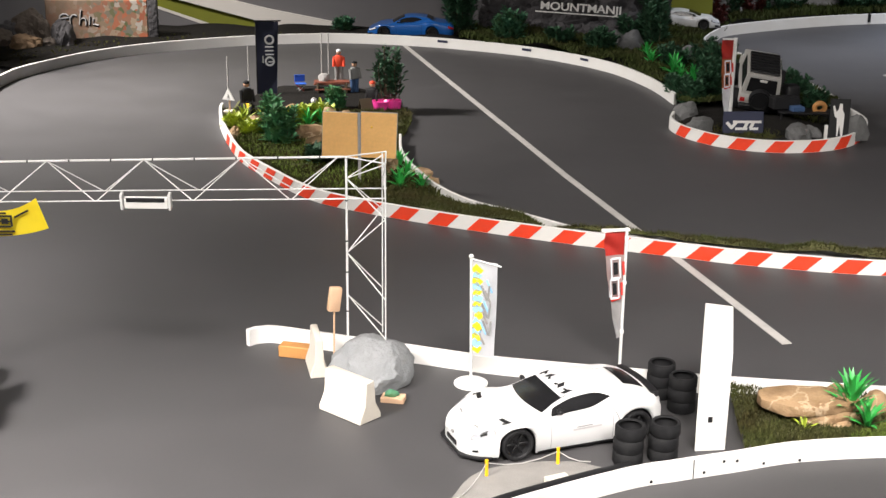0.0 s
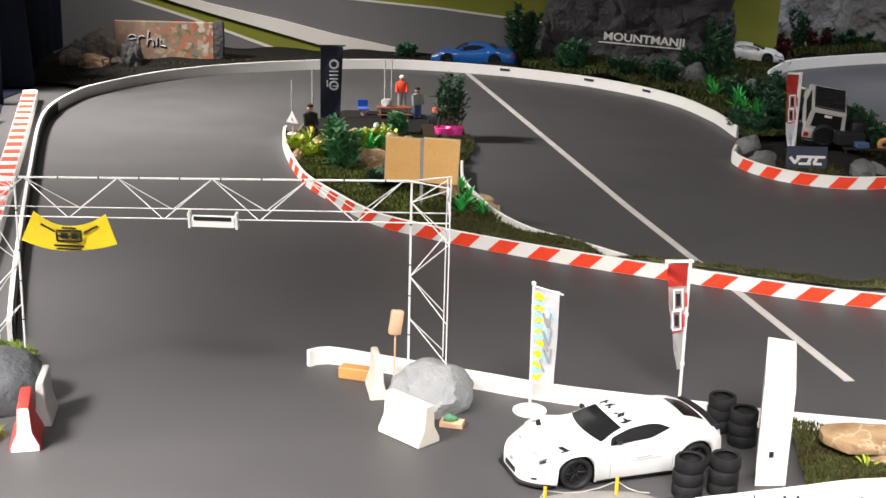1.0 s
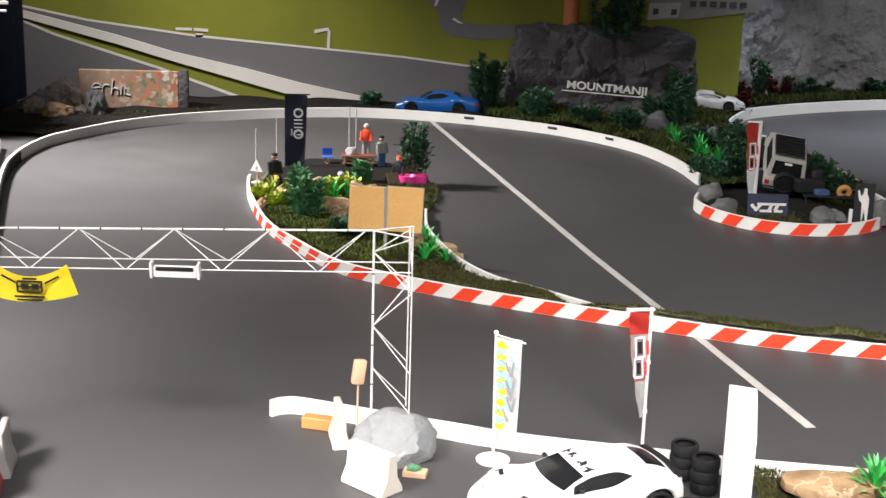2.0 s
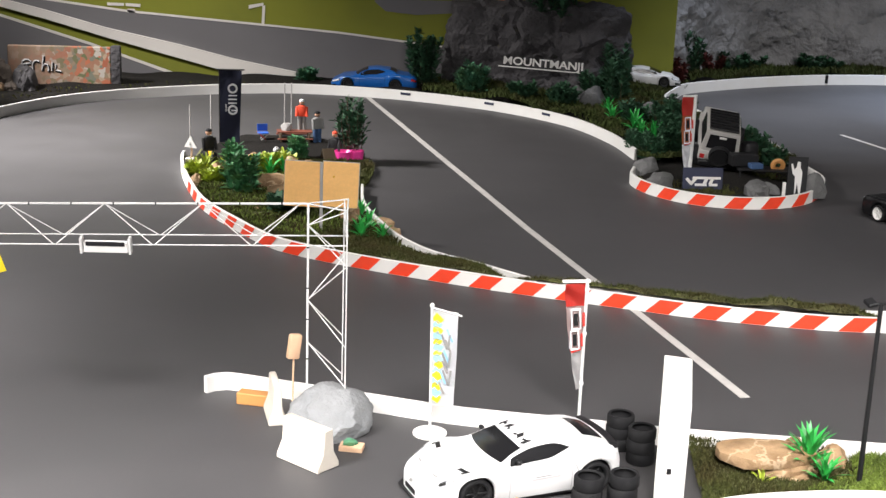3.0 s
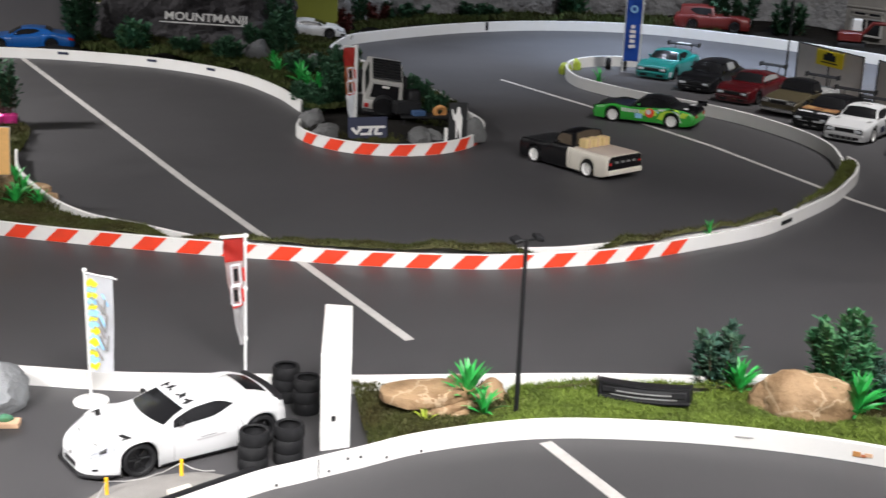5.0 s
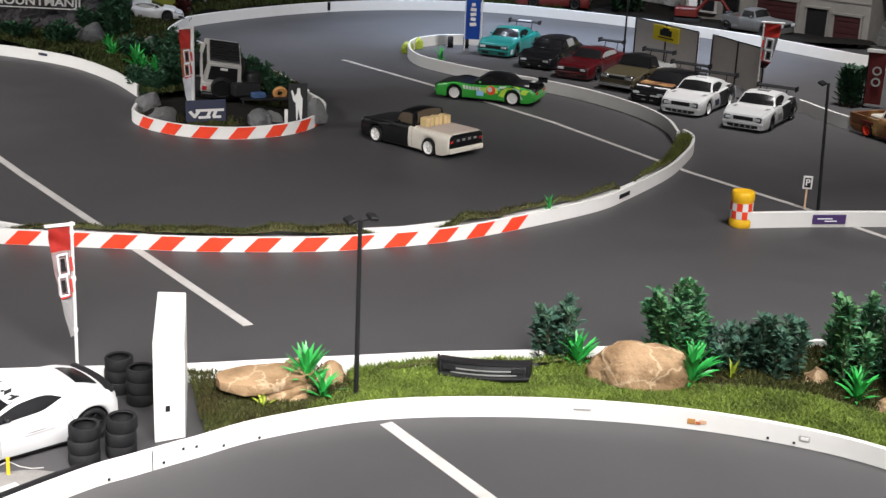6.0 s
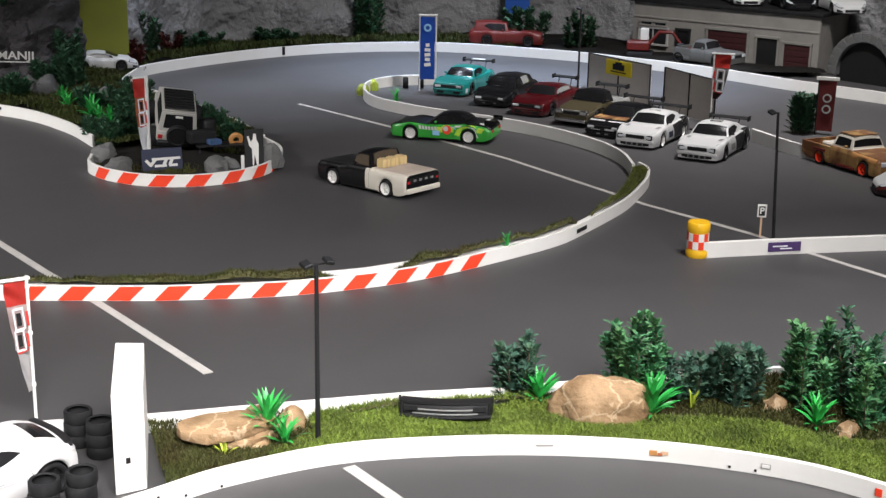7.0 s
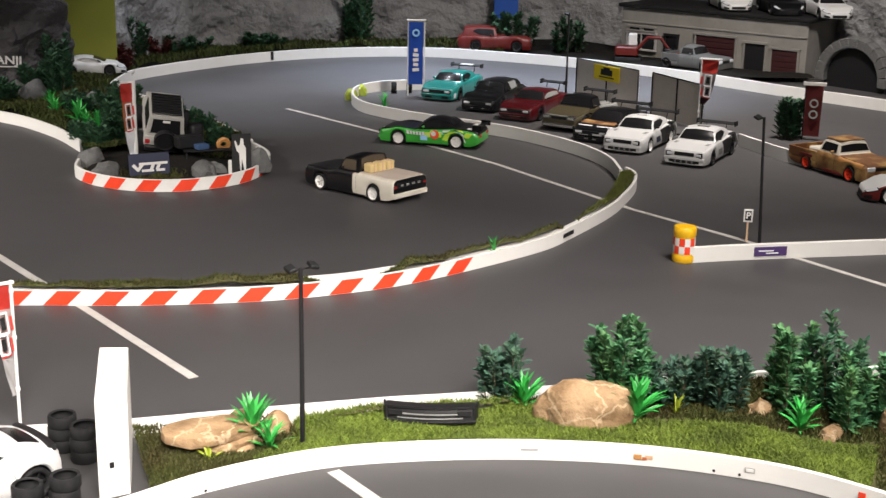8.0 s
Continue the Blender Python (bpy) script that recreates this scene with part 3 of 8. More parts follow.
ob, line, d = board("far_board", [(1.375, 7.05), (1.39, 7.16), (1.5, 7.42), (1.61, 7.59), (1.99, 7.84), (2.38, 8.02), (2.77, 8.11), (3.13, 8.1), (3.4, 8.03), (3.63, 7.9), (3.89, 7.65), (4.14, 7.36), (4.36, 7.0),
                    (4.58, 6.56), (4.76, 6.02), (4.95, 5.55), (5.15, 5.05), (5.3, 4.5)], "long bent white board along the far track", side=1, h=0.06)
marks(ob, line, d, (1.62,), 1, 0.035, "rubber", (0.02, 0.05))
DIVA = [(2.98, 6.8), (2.88, 6.83), (2.77, 6.835), (2.65, 6.785), (2.55, 6.69), (2.465, 6.5), (2.43, 6.3), (2.455, 6.14), (2.57, 5.87), (2.76, 5.57), (2.88, 5.3), (2.945, 4.98), (2.93, 4.72), (2.85, 4.49)]
board("parking_board", DIVA, "white board curving round the car park's tip", side=1)
DIVB = [(2.85, 4.485), (2.69, 4.26), (2.49, 4.03), (2.24, 3.82), (1.9, 3.66), (1.51, 3.585), (1.33, 3.575), (1.0, 3.62), (0.58, 3.735), (0.42, 3.79), (0.23, 3.965), (0.1, 4.08), (0.0, 4.25), (-0.06, 4.42),
        (-0.1, 4.56), (-0.13, 4.72), (-0.14, 4.95)]
board("divider_inner_board", DIVB, "white board behind the divider's moss", side=1, h=0.043, thick=0.01)
DIVC = [(-0.885, 5.46), (-0.883, 5.4), (-0.85, 5.2), (-0.78, 4.93), (-0.69, 4.66), (-0.55, 4.41), (-0.41, 4.2), (-0.26, 4.08), (-0.01, 3.94), (0.32, 3.79), (0.63, 3.67), (0.85, 3.59), (1.15, 3.52), (1.39, 3.51),
        (1.58, 3.53), (1.82, 3.6), (2.11, 3.71), (2.28, 3.82), (2.54, 4.02), (2.7, 4.18), (2.83, 4.33), (2.915, 4.47), (2.93, 4.56)]
ob, line, d = board("divider_striped_board", DIVC, "long bent divider board, white with slanting red stripes", side=1, h=0.043, stripes=(0.524, 3.75, 0.1315, 0.04, 1))
marks(ob, line, d, (4.25,), 1, 0.022, "rubber", (0.075, 0.014))
PIT = [(-0.436, 2.962), (-0.395, 2.986), (-0.28, 2.95), (-0.05, 2.87), (0.15, 2.805), (0.45, 2.745), (0.63, 2.71), (0.85, 2.68), (1.16, 2.635), (1.38, 2.59), (1.84, 2.52), (2.1, 2.465), (2.5, 2.36)]
board("pit_board", PIT, "white board between the pit yard and the track", side=1, h=0.041, step=0.02)
NEAR = [(-0.12, 1.92), (0.0, 2.04), (0.13, 2.15), (0.35, 2.275), (0.45, 2.312), (0.57, 2.352), (0.72, 2.4), (0.95, 2.42), (1.18, 2.373), (1.4, 2.29), (1.6, 2.175), (1.77, 2.025), (1.87, 1.875), (1.95, 1.7)]
ob, line, d = board("near_board", NEAR, "thick bent white board round the nearest bend, with screws and stickers", side=1, h=0.042, thick=0.012, step=0.02)
for s_, z_ in ((0.3, 0.02), (0.42, 0.02), (0.648, 0.008), (0.758, 0.011), (0.799, 0.028), (0.827, 0.025), (0.887, 0.01), (0.966, 0.006), (2.021, 0.008), (2.073, 0.008)):
    marks(ob, line, d, (s_,), 1, z_, "rubber", (0.005, 0.005), "screw")
marks(ob, line, d, (0.735,), 1, 0.021, "rubber", (0.0012, 0.041), "joint")
marks(ob, line, d, (1.643,), 1, 0.024, "pad", (0.036, 0.003))
marks(ob, line, d, (1.866,), 1, 0.019, "wood", (0.016, 0.011))
marks(ob, line, d, (1.88,), 1.3, 0.017, "brick_orange", (0.01, 0.006))
marks(ob, line, d, (1.889,), 1, 0.02, "pale_wood", (0.016, 0.008))
marks(ob, line, d, (2.318,), 1, 0.022, "red", (0.014, 0.016))
marks(ob, line, d, (2.093,), 1, 0.021, "pad", (0.02, 0.011))
marks(ob, line, d, (2.093,), 1.5, 0.021, "board", (0.015, 0.007))
ob, line, d = board("car_park_board", [(2.475, 3.44), (2.68, 3.405), (3.09, 3.315), (3.6, 3.2)], "straight white board with a purple sticker, at the car park", side=1, h=0.05, thick=0.016)
marks(ob, line, d, (0.285,), 1, 0.026, "purple", (0.11, 0.03))
marks(ob, line, d, (0.27,), 1.4, 0.028, "white_cloth", (0.05, 0.004), "lettering")
marks(ob, line, d, (0.29,), 1.4, 0.02, "white_cloth", (0.04, 0.004), "lettering")
board("car_park_back_board", [(3.74, 4.95), (3.735, 4.6), (3.8, 4.2)], "short white board behind the parked cars", side=-1, h=0.055)

# ---- beds of soil, moss and turf ----
def bed(poly, label, z=0.006, material="turf", mound=0.02, name="soil_bed"):
    """Soft ground that fills a bed, higher towards its middle."""
    bm = bmesh.new()
    st = 0.024
    x0, y0 = min(p[0] for p in poly), min(p[1] for p in poly)
    nx, ny = int((max(p[0] for p in poly) - x0) / st) + 1, int((max(p[1] for p in poly) - y0) / st) + 1
    keep = {(i, j) for i in range(nx + 1) for j in range(ny + 1) if inside(poly, x0 + i * st, y0 + j * st)}
    vert = {}
    for i, j in keep:
        x, y = x0 + i * st, y0 + j * st
        rim = any((i + u, j + v) not in keep for u in (-1, 0, 1) for v in (-1, 0, 1))
        vert[i, j] = bm.verts.new((x, y, z if rim else z + mound * (0.6 + 0.8 * noise.noise((x * 6, y * 6, 0.5)))))
    for i, j in sorted(keep):
        q = [(i, j), (i + 1, j), (i + 1, j + 1), (i, j + 1)]
        got = [vert[k] for k in q if k in vert]
        if len(got) >= 3:
            bm.faces.new(got)
    bmesh.ops.recalc_face_normals(bm, faces=bm.faces)
    return solo(name, bm, material, label, "planting bed", kind="structure", smooth=60)


isl = [(p.x, p.y) for p in spline([(-0.86, 5.65), (-0.87, 5.42), (-0.83, 5.2), (-0.76, 4.93), (-0.67, 4.66), (-0.53, 4.42), (-0.4, 4.22), (-0.24, 4.1), (0.0, 3.965), (0.25, 3.85), (0.22, 3.96), (0.09, 4.07), (-0.01, 4.24),
                                   (-0.07, 4.42), (-0.12, 4.6), (-0.14, 4.75), (-0.14, 5.0), (-0.11, 5.3), (-0.15, 5.6), (-0.27, 5.84), (-0.45, 5.98), (-0.7, 5.95)], 0.12, True)]
bed(isl, "mossy planted bed inside the striped divider", mound=0.018)
bed([(-0.84, 5.62), (-0.85, 5.42), (-0.7, 5.42), (-0.4, 5.36), (-0.15, 5.36), (-0.15, 5.6), (-0.27, 5.84), (-0.45, 5.97), (-0.7, 5.94)], "black soil yard of the camping scene", z=0.022, material="soil", mound=0.004)
blades("moss_patch", [p for p in isl if p[1] < 5.5], 0.012, 30000, 0.02, "moss", "dark olive moss over the island bed", 3, width=0.003, hump=0.01)
blades("yard_moss", [(-0.85, 5.3), (-0.7, 4.75), (-0.5, 4.42), (-0.3, 4.2), (-0.15, 4.5), (-0.2, 5.0), (-0.5, 5.3), (-0.8, 5.45)], 0.015, 16000, 0.018, "grass", "yellowish turf over the island bed", 13, width=0.0025, hump=0.012)
def moss_mat(front, back, x0, x1, label, base=0.044, rise=0.02, material="turf", blade="moss", seed=1, density=26000, length=0.013):
    """A raised mat of moss packed between two boards, with short tufts all over it; x0 to x1 along the front board."""
    fl_, bl_ = [p for p in spline(front, 0.012) if x0 <= p.x <= x1], spline(back, 0.012)
    rows, n = [], 8
    for i, p in enumerate(fl_):
        w = (fl_[min(i + 1, len(fl_) - 1)] - fl_[max(i - 1, 0)]).normalized()
        nrm = Vector((-w.y, w.x, 0))
        q = min(bl_, key=lambda b: (b - p).length)
        wide = max(0.014, min((q - p).length - 0.004, 0.12))
        end = min(1.0, i / 8, (len(fl_) - 1 - i) / 8)
        row = []
        for k in range(n + 1):
            u = k / n
            c = p + nrm * (0.0125 + (wide - 0.0125) * u)
            lump = 0.62 + 0.75 * noise.noise((c.x * 9, c.y * 9, seed)) + 0.35 * noise.noise((c.x * 34, c.y * 34, seed))
            h = base + rise * max(0.0, lump) * (0.25 + 0.75 * math.sin(math.pi * min(0.9, u + 0.12)))
            row.append(Vector((c.x, c.y, 0.004 + (h - 0.004) * (0.3 + 0.7 * end))))
        rows.append(row)
    bm = bmesh.new()
    vs = [[bm.verts.new(v) for v in row] for row in rows]
    for a, b in zip(vs, vs[1:]):
        for k in range(n):
            bm.faces.new((a[k], b[k], b[k + 1], a[k + 1]))
    bmesh.ops.recalc_face_normals(bm, faces=bm.faces)
    solo("moss_mat", bm, material, label, "moss", kind="structure", smooth=70)
    rng = random.Random(seed)
    verts, faces = [], []
    for a, b in zip(rows, rows[1:]):
        area = (a[0] - a[-1]).length * (b[0] - a[0]).length
        for _ in range(max(1, int(area * density * 4))):
            u, t = rng.uniform(0, n - 0.001), rng.random()
            k = int(u)
            p = a[k].lerp(a[k + 1], u - k).lerp(b[k].lerp(b[k + 1], u - k), t)
            g, ln, wd = rng.uniform(0, 2 * math.pi), length * rng.uniform(0.4, 1.3), rng.uniform(0.0012, 0.0026)
            cx, cy, lx, ly = math.cos(g) * wd, math.sin(g) * wd, rng.uniform(-1, 1) * ln, rng.uniform(-1, 1) * ln
            m = len(verts)
            verts += [(p.x - cx, p.y - cy, p.z - 0.002), (p.x + cx, p.y + cy, p.z - 0.002), (p.x + lx, p.y + ly, p.z + ln * 0.7)]
            faces.append((m, m + 1, m + 2))
    me = bpy.data.meshes.new("moss_tufts")
    me.from_pydata(verts, [], faces)
    me.materials.append(M[blade])
    tagged(new("moss_tufts", me), "short dark tufts over the " + label, "moss", kind="stuff")


moss_mat(DIVC, DIVB, -0.28, 0.3, "wide olive moss bed where the divider narrows", base=0.036, rise=0.022, seed=5)
moss_mat(DIVC, DIVB, 0.3, 1.34, "dark moss mat packed between the divider boards", base=0.043, rise=0.03, seed=6)
moss_mat(DIVC, DIVB, 1.5, 2.3, "dark moss mat packed behind the white divider", base=0.042, rise=0.032, seed=7)
moss_mat(DIVC, DIVB, 2.28, 2.925, "greener moss mat at the divider's hairpin", base=0.042, rise=0.02, seed=8, blade="turf_green")

NEARBED = [(0.6, 2.41), (0.72, 2.43), (0.95, 2.445), (1.18, 2.395), (1.4, 2.315), (1.6, 2.2), (1.78, 2.045), (1.9, 1.88), (2.3, 1.9), (2.5, 2.33), (2.1, 2.45), (1.84, 2.505), (1.38, 2.575), (1.16, 2.62), (0.85, 2.665), (0.62, 2.695)]
bed(NEARBED, "turf bed between the near board and the pit board", mound=0.026)
moss_mat([(0.93, 2.615), (1.16, 2.58), (1.38, 2.535), (1.6, 2.5)], [(0.93, 2.66), (1.16, 2.615), (1.38, 2.57), (1.6, 2.54)], 0.95, 1.52, "turf ridge banked against the pit board", base=0.026, rise=0.016, seed=19, blade="grass", density=40000)
blades("turf", [(0.6, 2.41), (0.72, 2.43), (0.86, 2.44), (0.96, 2.55), (0.92, 2.65), (0.62, 2.695)], 0.004, 90000, 0.011, "moss", "darker, sparser turf beside the white wall", 9, width=0.0014, mound=0.026)
blades("turf", [(0.8, 2.43), (0.95, 2.45), (1.18, 2.4), (1.4, 2.32), (1.6, 2.205), (1.78, 2.05), (1.9, 1.9), (2.05, 2.05), (1.75, 2.3), (1.6, 2.42), (1.42, 2.55), (1.16, 2.61), (0.97, 2.64), (0.93, 2.55)], 0.004, 190000, 0.011, "grass",
       "short yellow-green turf in the near bed", 10, width=0.0014, lean=1.0, mound=0.026)
blades("turf", [(1.42, 2.56), (1.6, 2.43), (1.75, 2.31), (2.05, 2.06), (1.92, 1.9), (2.28, 1.92), (2.48, 2.32), (2.1, 2.44), (1.84, 2.49)], 0.004, 60000, 0.014, "moss", "darker, sparser turf under the bushes", 17, width=0.0018, mound=0.026)
PEN = [(0.98, 5.5), (0.94, 5.35), (0.92, 5.25), (0.96, 5.11), (1.07, 4.975), (1.22, 4.91), (1.38, 4.925), (1.51, 5.0), (1.61, 5.15), (1.66, 5.3), (1.65, 5.5), (1.62, 5.9), (1.51, 6.5), (1.36, 7.05), (1.37, 7.16), (1.48, 7.42), (1.6, 7.6),
       (1.6, 8.3), (0.1, 7.55), (0.1, 7.06), (0.48, 6.83), (0.8, 6.48), (0.95, 6.08), (1.0, 5.72)]
bed(PEN, "dark earthy planted slope up to the rocks", mound=0.03, material="soil")
blades("moss_patch", [p for p in PEN if p[1] > 5.45], 0.03, 13000, 0.022, "moss_green", "dark moss and grass on the planted slope", 11, width=0.004, hump=0.05)
blades("moss_patch", [(0.97, 5.46), (0.94, 5.35), (0.93, 5.25), (0.97, 5.12), (1.07, 4.985), (1.22, 4.92), (1.38, 4.935), (1.5, 5.01), (1.6, 5.15), (1.65, 5.3), (1.65, 5.46)], 0.008, 12000, 0.016, "moss", "short dark moss on the striped tip", 16, width=0.003)
bed([(-2.4, 6.4), (-1.95, 6.3), (-1.72, 6.6), (-1.49, 6.84), (-1.22, 7.01), (-0.93, 7.14), (-0.56, 7.22), (-0.2, 7.17), (0.1, 7.06), (0.1, 7.6), (-2.4, 7.6)], "dark ground behind the outer board", z=0.02, mound=0.02, material="soil")
blades("yard_moss", [(-2.2, 6.5), (-1.95, 6.35), (-1.72, 6.63), (-1.49, 6.87), (-1.22, 7.04), (-0.93, 7.17), (-0.56, 7.25), (-0.2, 7.2), (0.05, 7.1), (0.05, 7.5), (-2.2, 7.1)], 0.026, 1100, 0.011, "moss", "thin dark moss behind the outer board", 14, width=0.004)
bed([(1.62, 7.62), (1.99, 7.87), (2.38, 8.05), (2.77, 8.14), (3.13, 8.13), (3.4, 8.06), (3.63, 7.93), (3.89, 7.68), (4.14, 7.39), (4.36, 7.03), (4.6, 6.58), (5.3, 6.3), (4.6, 8.6), (1.6, 8.6)], "dark earthy verge behind the far board", z=0.03, mound=0.02, material="soil")
blades("verge_moss", [(1.62, 7.66), (1.99, 7.9), (2.38, 8.08), (2.8, 8.17), (3.3, 8.12), (3.65, 7.95), (3.9, 7.7), (4.0, 8.0), (3.3, 8.4), (1.7, 8.4)], 0.04, 11000, 0.034, "moss_green", "dark moss along the far verge", 12, width=0.004, hump=0.04)

# ---- painted wall with a hill and roads ----
YM = 7.62
mural = solo("mural_wall", box(bmesh.new(), (4.6, 0.12, 0.95), (-0.8, YM + 0.06, 0.475)), "mural_green", "wall painted with olive hills and grey roads", "mural", kind="structure", smooth=0)

# Added above the view so that the glossy floor mirrors something dark.
solo("wall_upper", box(bmesh.new(), (4.7, 0.1, 0.8), (-0.75, YM + 0.07, 1.35)), "drape", "unseen black panel above the painted wall, darkening the floor's reflection", "wall", kind="structure", smooth=0)


def painted(name, poly, material, k=1):
    bm = prism(bmesh.new(), poly, YM - 0.003 * k, YM - 0.003 * (k - 1) - 0.0005, plane="xz")
    return part(name, bm, material, mural, smooth=0)


painted("road", [(-2.6, 0.51), (-2.12, 0.42), (-1.51, 0.35), (-0.79, 0.3), (-0.37, 0.27), (0.01, 0.23), (0.4, 0.19), (0.4, 0.0), (-0.6, 0.0), (-0.6, 0.05), (-0.94, 0.11), (-1.24, 0.18), (-1.64, 0.26), (-1.96, 0.35), (-2.6, 0.49)], "mural_road", 1)
painted("lower_road", [(-2.9, 0.52), (-2.49, 0.41), (-2.31, 0.335), (-1.73, 0.165), (-1.58, 0.115), (-1.22, 0.0), (-2.9, 0.0)], "mural_road", 1)
painted("edge_line", [(-2.5, 0.425), (-2.31, 0.35), (-1.73, 0.18), (-1.58, 0.13), (-1.2, 0.005), (-1.24, 0.0), (-1.58, 0.115), (-1.73, 0.165), (-2.31, 0.335), (-2.5, 0.41)], "mural_white", 2)
painted("edge_line", [(-2.6, 0.52), (-2.12, 0.432), (-1.51, 0.362), (-0.79, 0.311), (-0.37, 0.281), (0.01, 0.241), (0.4, 0.2), (0.4, 0.192), (0.01, 0.23), (-0.37, 0.27), (-0.79, 0.3), (-1.51, 0.35), (-2.12, 0.42), (-2.6, 0.508)], "mural_white", 2)
painted("hill_path", [(-0.36, 0.7), (-0.32, 0.63), (-0.23, 0.59), (-0.17, 0.52), (-0.17, 0.45), (-0.11, 0.4), (0.06, 0.385), (0.4, 0.41), (0.4, 0.47), (0.09, 0.465), (-0.03, 0.475), (-0.05, 0.52), (-0.02, 0.58), (-0.1, 0.64), (-0.12, 0.7)], "mural_road", 1)
bm = prism(bmesh.new(), [(-2.6, 0.5), (-2.5, 0.475), (-1.96, 0.35), (-1.64, 0.265), (-1.24, 0.185), (-0.94, 0.115), (-0.6, 0.052), (-0.6, 0.012), (-0.91, 0.012), (-1.03, 0.055), (-1.64, 0.212), (-1.96, 0.3), (-2.6, 0.46)], YM - 0.02, YM - 0.001, plane="xz")
part("guard_wall", bm, "mural_white", mural, "cream painted wall strip beside the road", smooth=0)
for poly in ([(-1.63, 0.385), (-1.54, 0.385), (-1.54, 0.4), (-1.63, 0.4)], [(-1.53, 0.385), (-1.45, 0.38), (-1.45, 0.397), (-1.53, 0.4)], [(-1.52, 0.35), (-1.48, 0.35), (-1.48, 0.37), (-1.52, 0.37)],
             [(-0.86, 0.39), (-0.78, 0.41), (-0.78, 0.425), (-0.86, 0.41)], [(-0.79, 0.31), (-0.775, 0.31), (-0.77, 0.41), (-0.785, 0.41)],
             [(-0.2, 0.56), (-0.19, 0.56), (-0.17, 0.6), (-0.19, 0.6)], [(-0.06, 0.47), (-0.04, 0.47), (-0.09, 0.5), (-0.1, 0.49)]):
    painted("painted_post", poly, "mural_white", 2)
painted("painted_factory", [(0.99, 0.52), (0.97, 0.8), (1.59, 0.8), (1.58, 0.585), (1.2, 0.53)], "build", 1)
for i in range(6):
    for zz in (0.6, 0.68):
        painted("painted_window", [(1.2 + i * 0.055, zz), (1.235 + i * 0.055, zz), (1.235 + i * 0.055, zz + 0.03), (1.2 + i * 0.055, zz + 0.03)], "rock_dark", 2)
painted("painted_hut", [(0.97, 0.52), (0.98, 0.61), (1.15, 0.62), (1.14, 0.54)], "pad", 3)
for x in (1.0, 1.1):
    painted("painted_window", [(x, 0.55), (x + 0.03, 0.553), (x + 0.03, 0.585), (x, 0.582)], "rock_dark", 4)
folds = spline([(-2.5, 7.58), (-2.42, 7.0), (-2.36, 6.62), (-2.5, 6.25), (-2.85, 5.85), (-3.5, 5.45)], 0.03)
solo("curtain", ribbon(bmesh.new(), [p + Vector((0.018 * math.sin(i * 0.8), 0.018 * math.cos(i * 0.9), 0)) for i, p in enumerate(folds)], 0.8, 0.02), "drape",
     "dark navy drape hanging beside the track", "curtain", kind="structure", smooth=60)
solo("curtain", ribbon(bmesh.new(), [Vector((-2.46 - 0.05 * k, 7.58 - 0.0 * k, 0)) + Vector((0, -0.02 - 0.02 * math.sin(k * 1.9), 0)) for k in range(8)], 0.8, 0.01), "black", "black drape folded at the wall's end", "curtain", kind="structure", smooth=60)

# ---- grey stone cliff behind the far board ----
def cliff(name, pts, h, label, amp=0.085, seed=2.0, material="stone", res=0.022, top=0.06):
    """A rough rock face that follows a line on the ground."""
    line = spline(pts, res)
    bm = bmesh.new()
    nz = int(h / res)
    grid = []
    for i, p in enumerate(line):
        w = (line[min(i + 1, len(line) - 1)] - line[max(i - 1, 0)]).normalized()
        n = Vector((w.y, -w.x, 0))
        col = []
        hh = h * (1 + top * noise.noise((i * 0.06, seed, 0)))
        for j in range(nz + 1):
            z = hh * j / nz
            q = Vector((p.x * 3, p.y * 3, z * 3 + seed))
            dist, _ = noise.voronoi(q * 0.9 + Vector((noise.noise(q * 2), noise.noise(q * 2 + Vector((5, 0, 0))), 0)) * 0.4)
            k = amp * (0.9 * noise.fractal(q, 0.9, 2.2, 6) - 0.55 * max(0.0, 0.16 - (dist[1] - dist[0])) / 0.16 * 0.35)
            col.append(bm.verts.new(p + n * k + Vector((0, 0, z)) - n * 0.12 * (j / nz) ** 2))
        grid.append(col)
    for a, b in zip(grid, grid[1:]):
        for j in range(nz):
            bm.faces.new((a[j], b[j], b[j + 1], a[j + 1]))
    back = [[bm.verts.new((c[0].co.x, c[0].co.y + 0.5, 0)), bm.verts.new((c[-1].co.x, c[-1].co.y + 0.5, c[-1].co.z))] for c in grid]
    for i in range(len(grid) - 1):
        bm.faces.new((grid[i][-1], grid[i + 1][-1], back[i + 1][1], back[i][1]))
        bm.faces.new((back[i][0], back[i][1], back[i + 1][1], back[i + 1][0]))
    for c, b in ((grid[0], back[0]), (grid[-1], back[-1])):
        bm.faces.new(c + [b[1], b[0]])
    bmesh.ops.recalc_face_normals(bm, faces=bm.faces)
    return solo(name, bm, material, label, "rock face", kind="structure", smooth=40)


cliff("cliff_wall", [(1.42, 7.74), (1.47, 7.71), (1.55, 7.79), (1.66, 7.93), (1.9, 8.2), (2.2, 8.38), (2.7, 8.5), (3.25, 8.5), (3.3, 8.58), (3.8, 8.55), (4.4, 8.3), (5.0, 7.9)], 1.1, "rough grey stone cliff face")
cliff("cliff_wall", [(5.45, 6.9), (5.6, 6.3), (5.75, 5.6), (5.9, 4.8)], 0.7, "grey stone wall beside the workshop", seed=8.0)

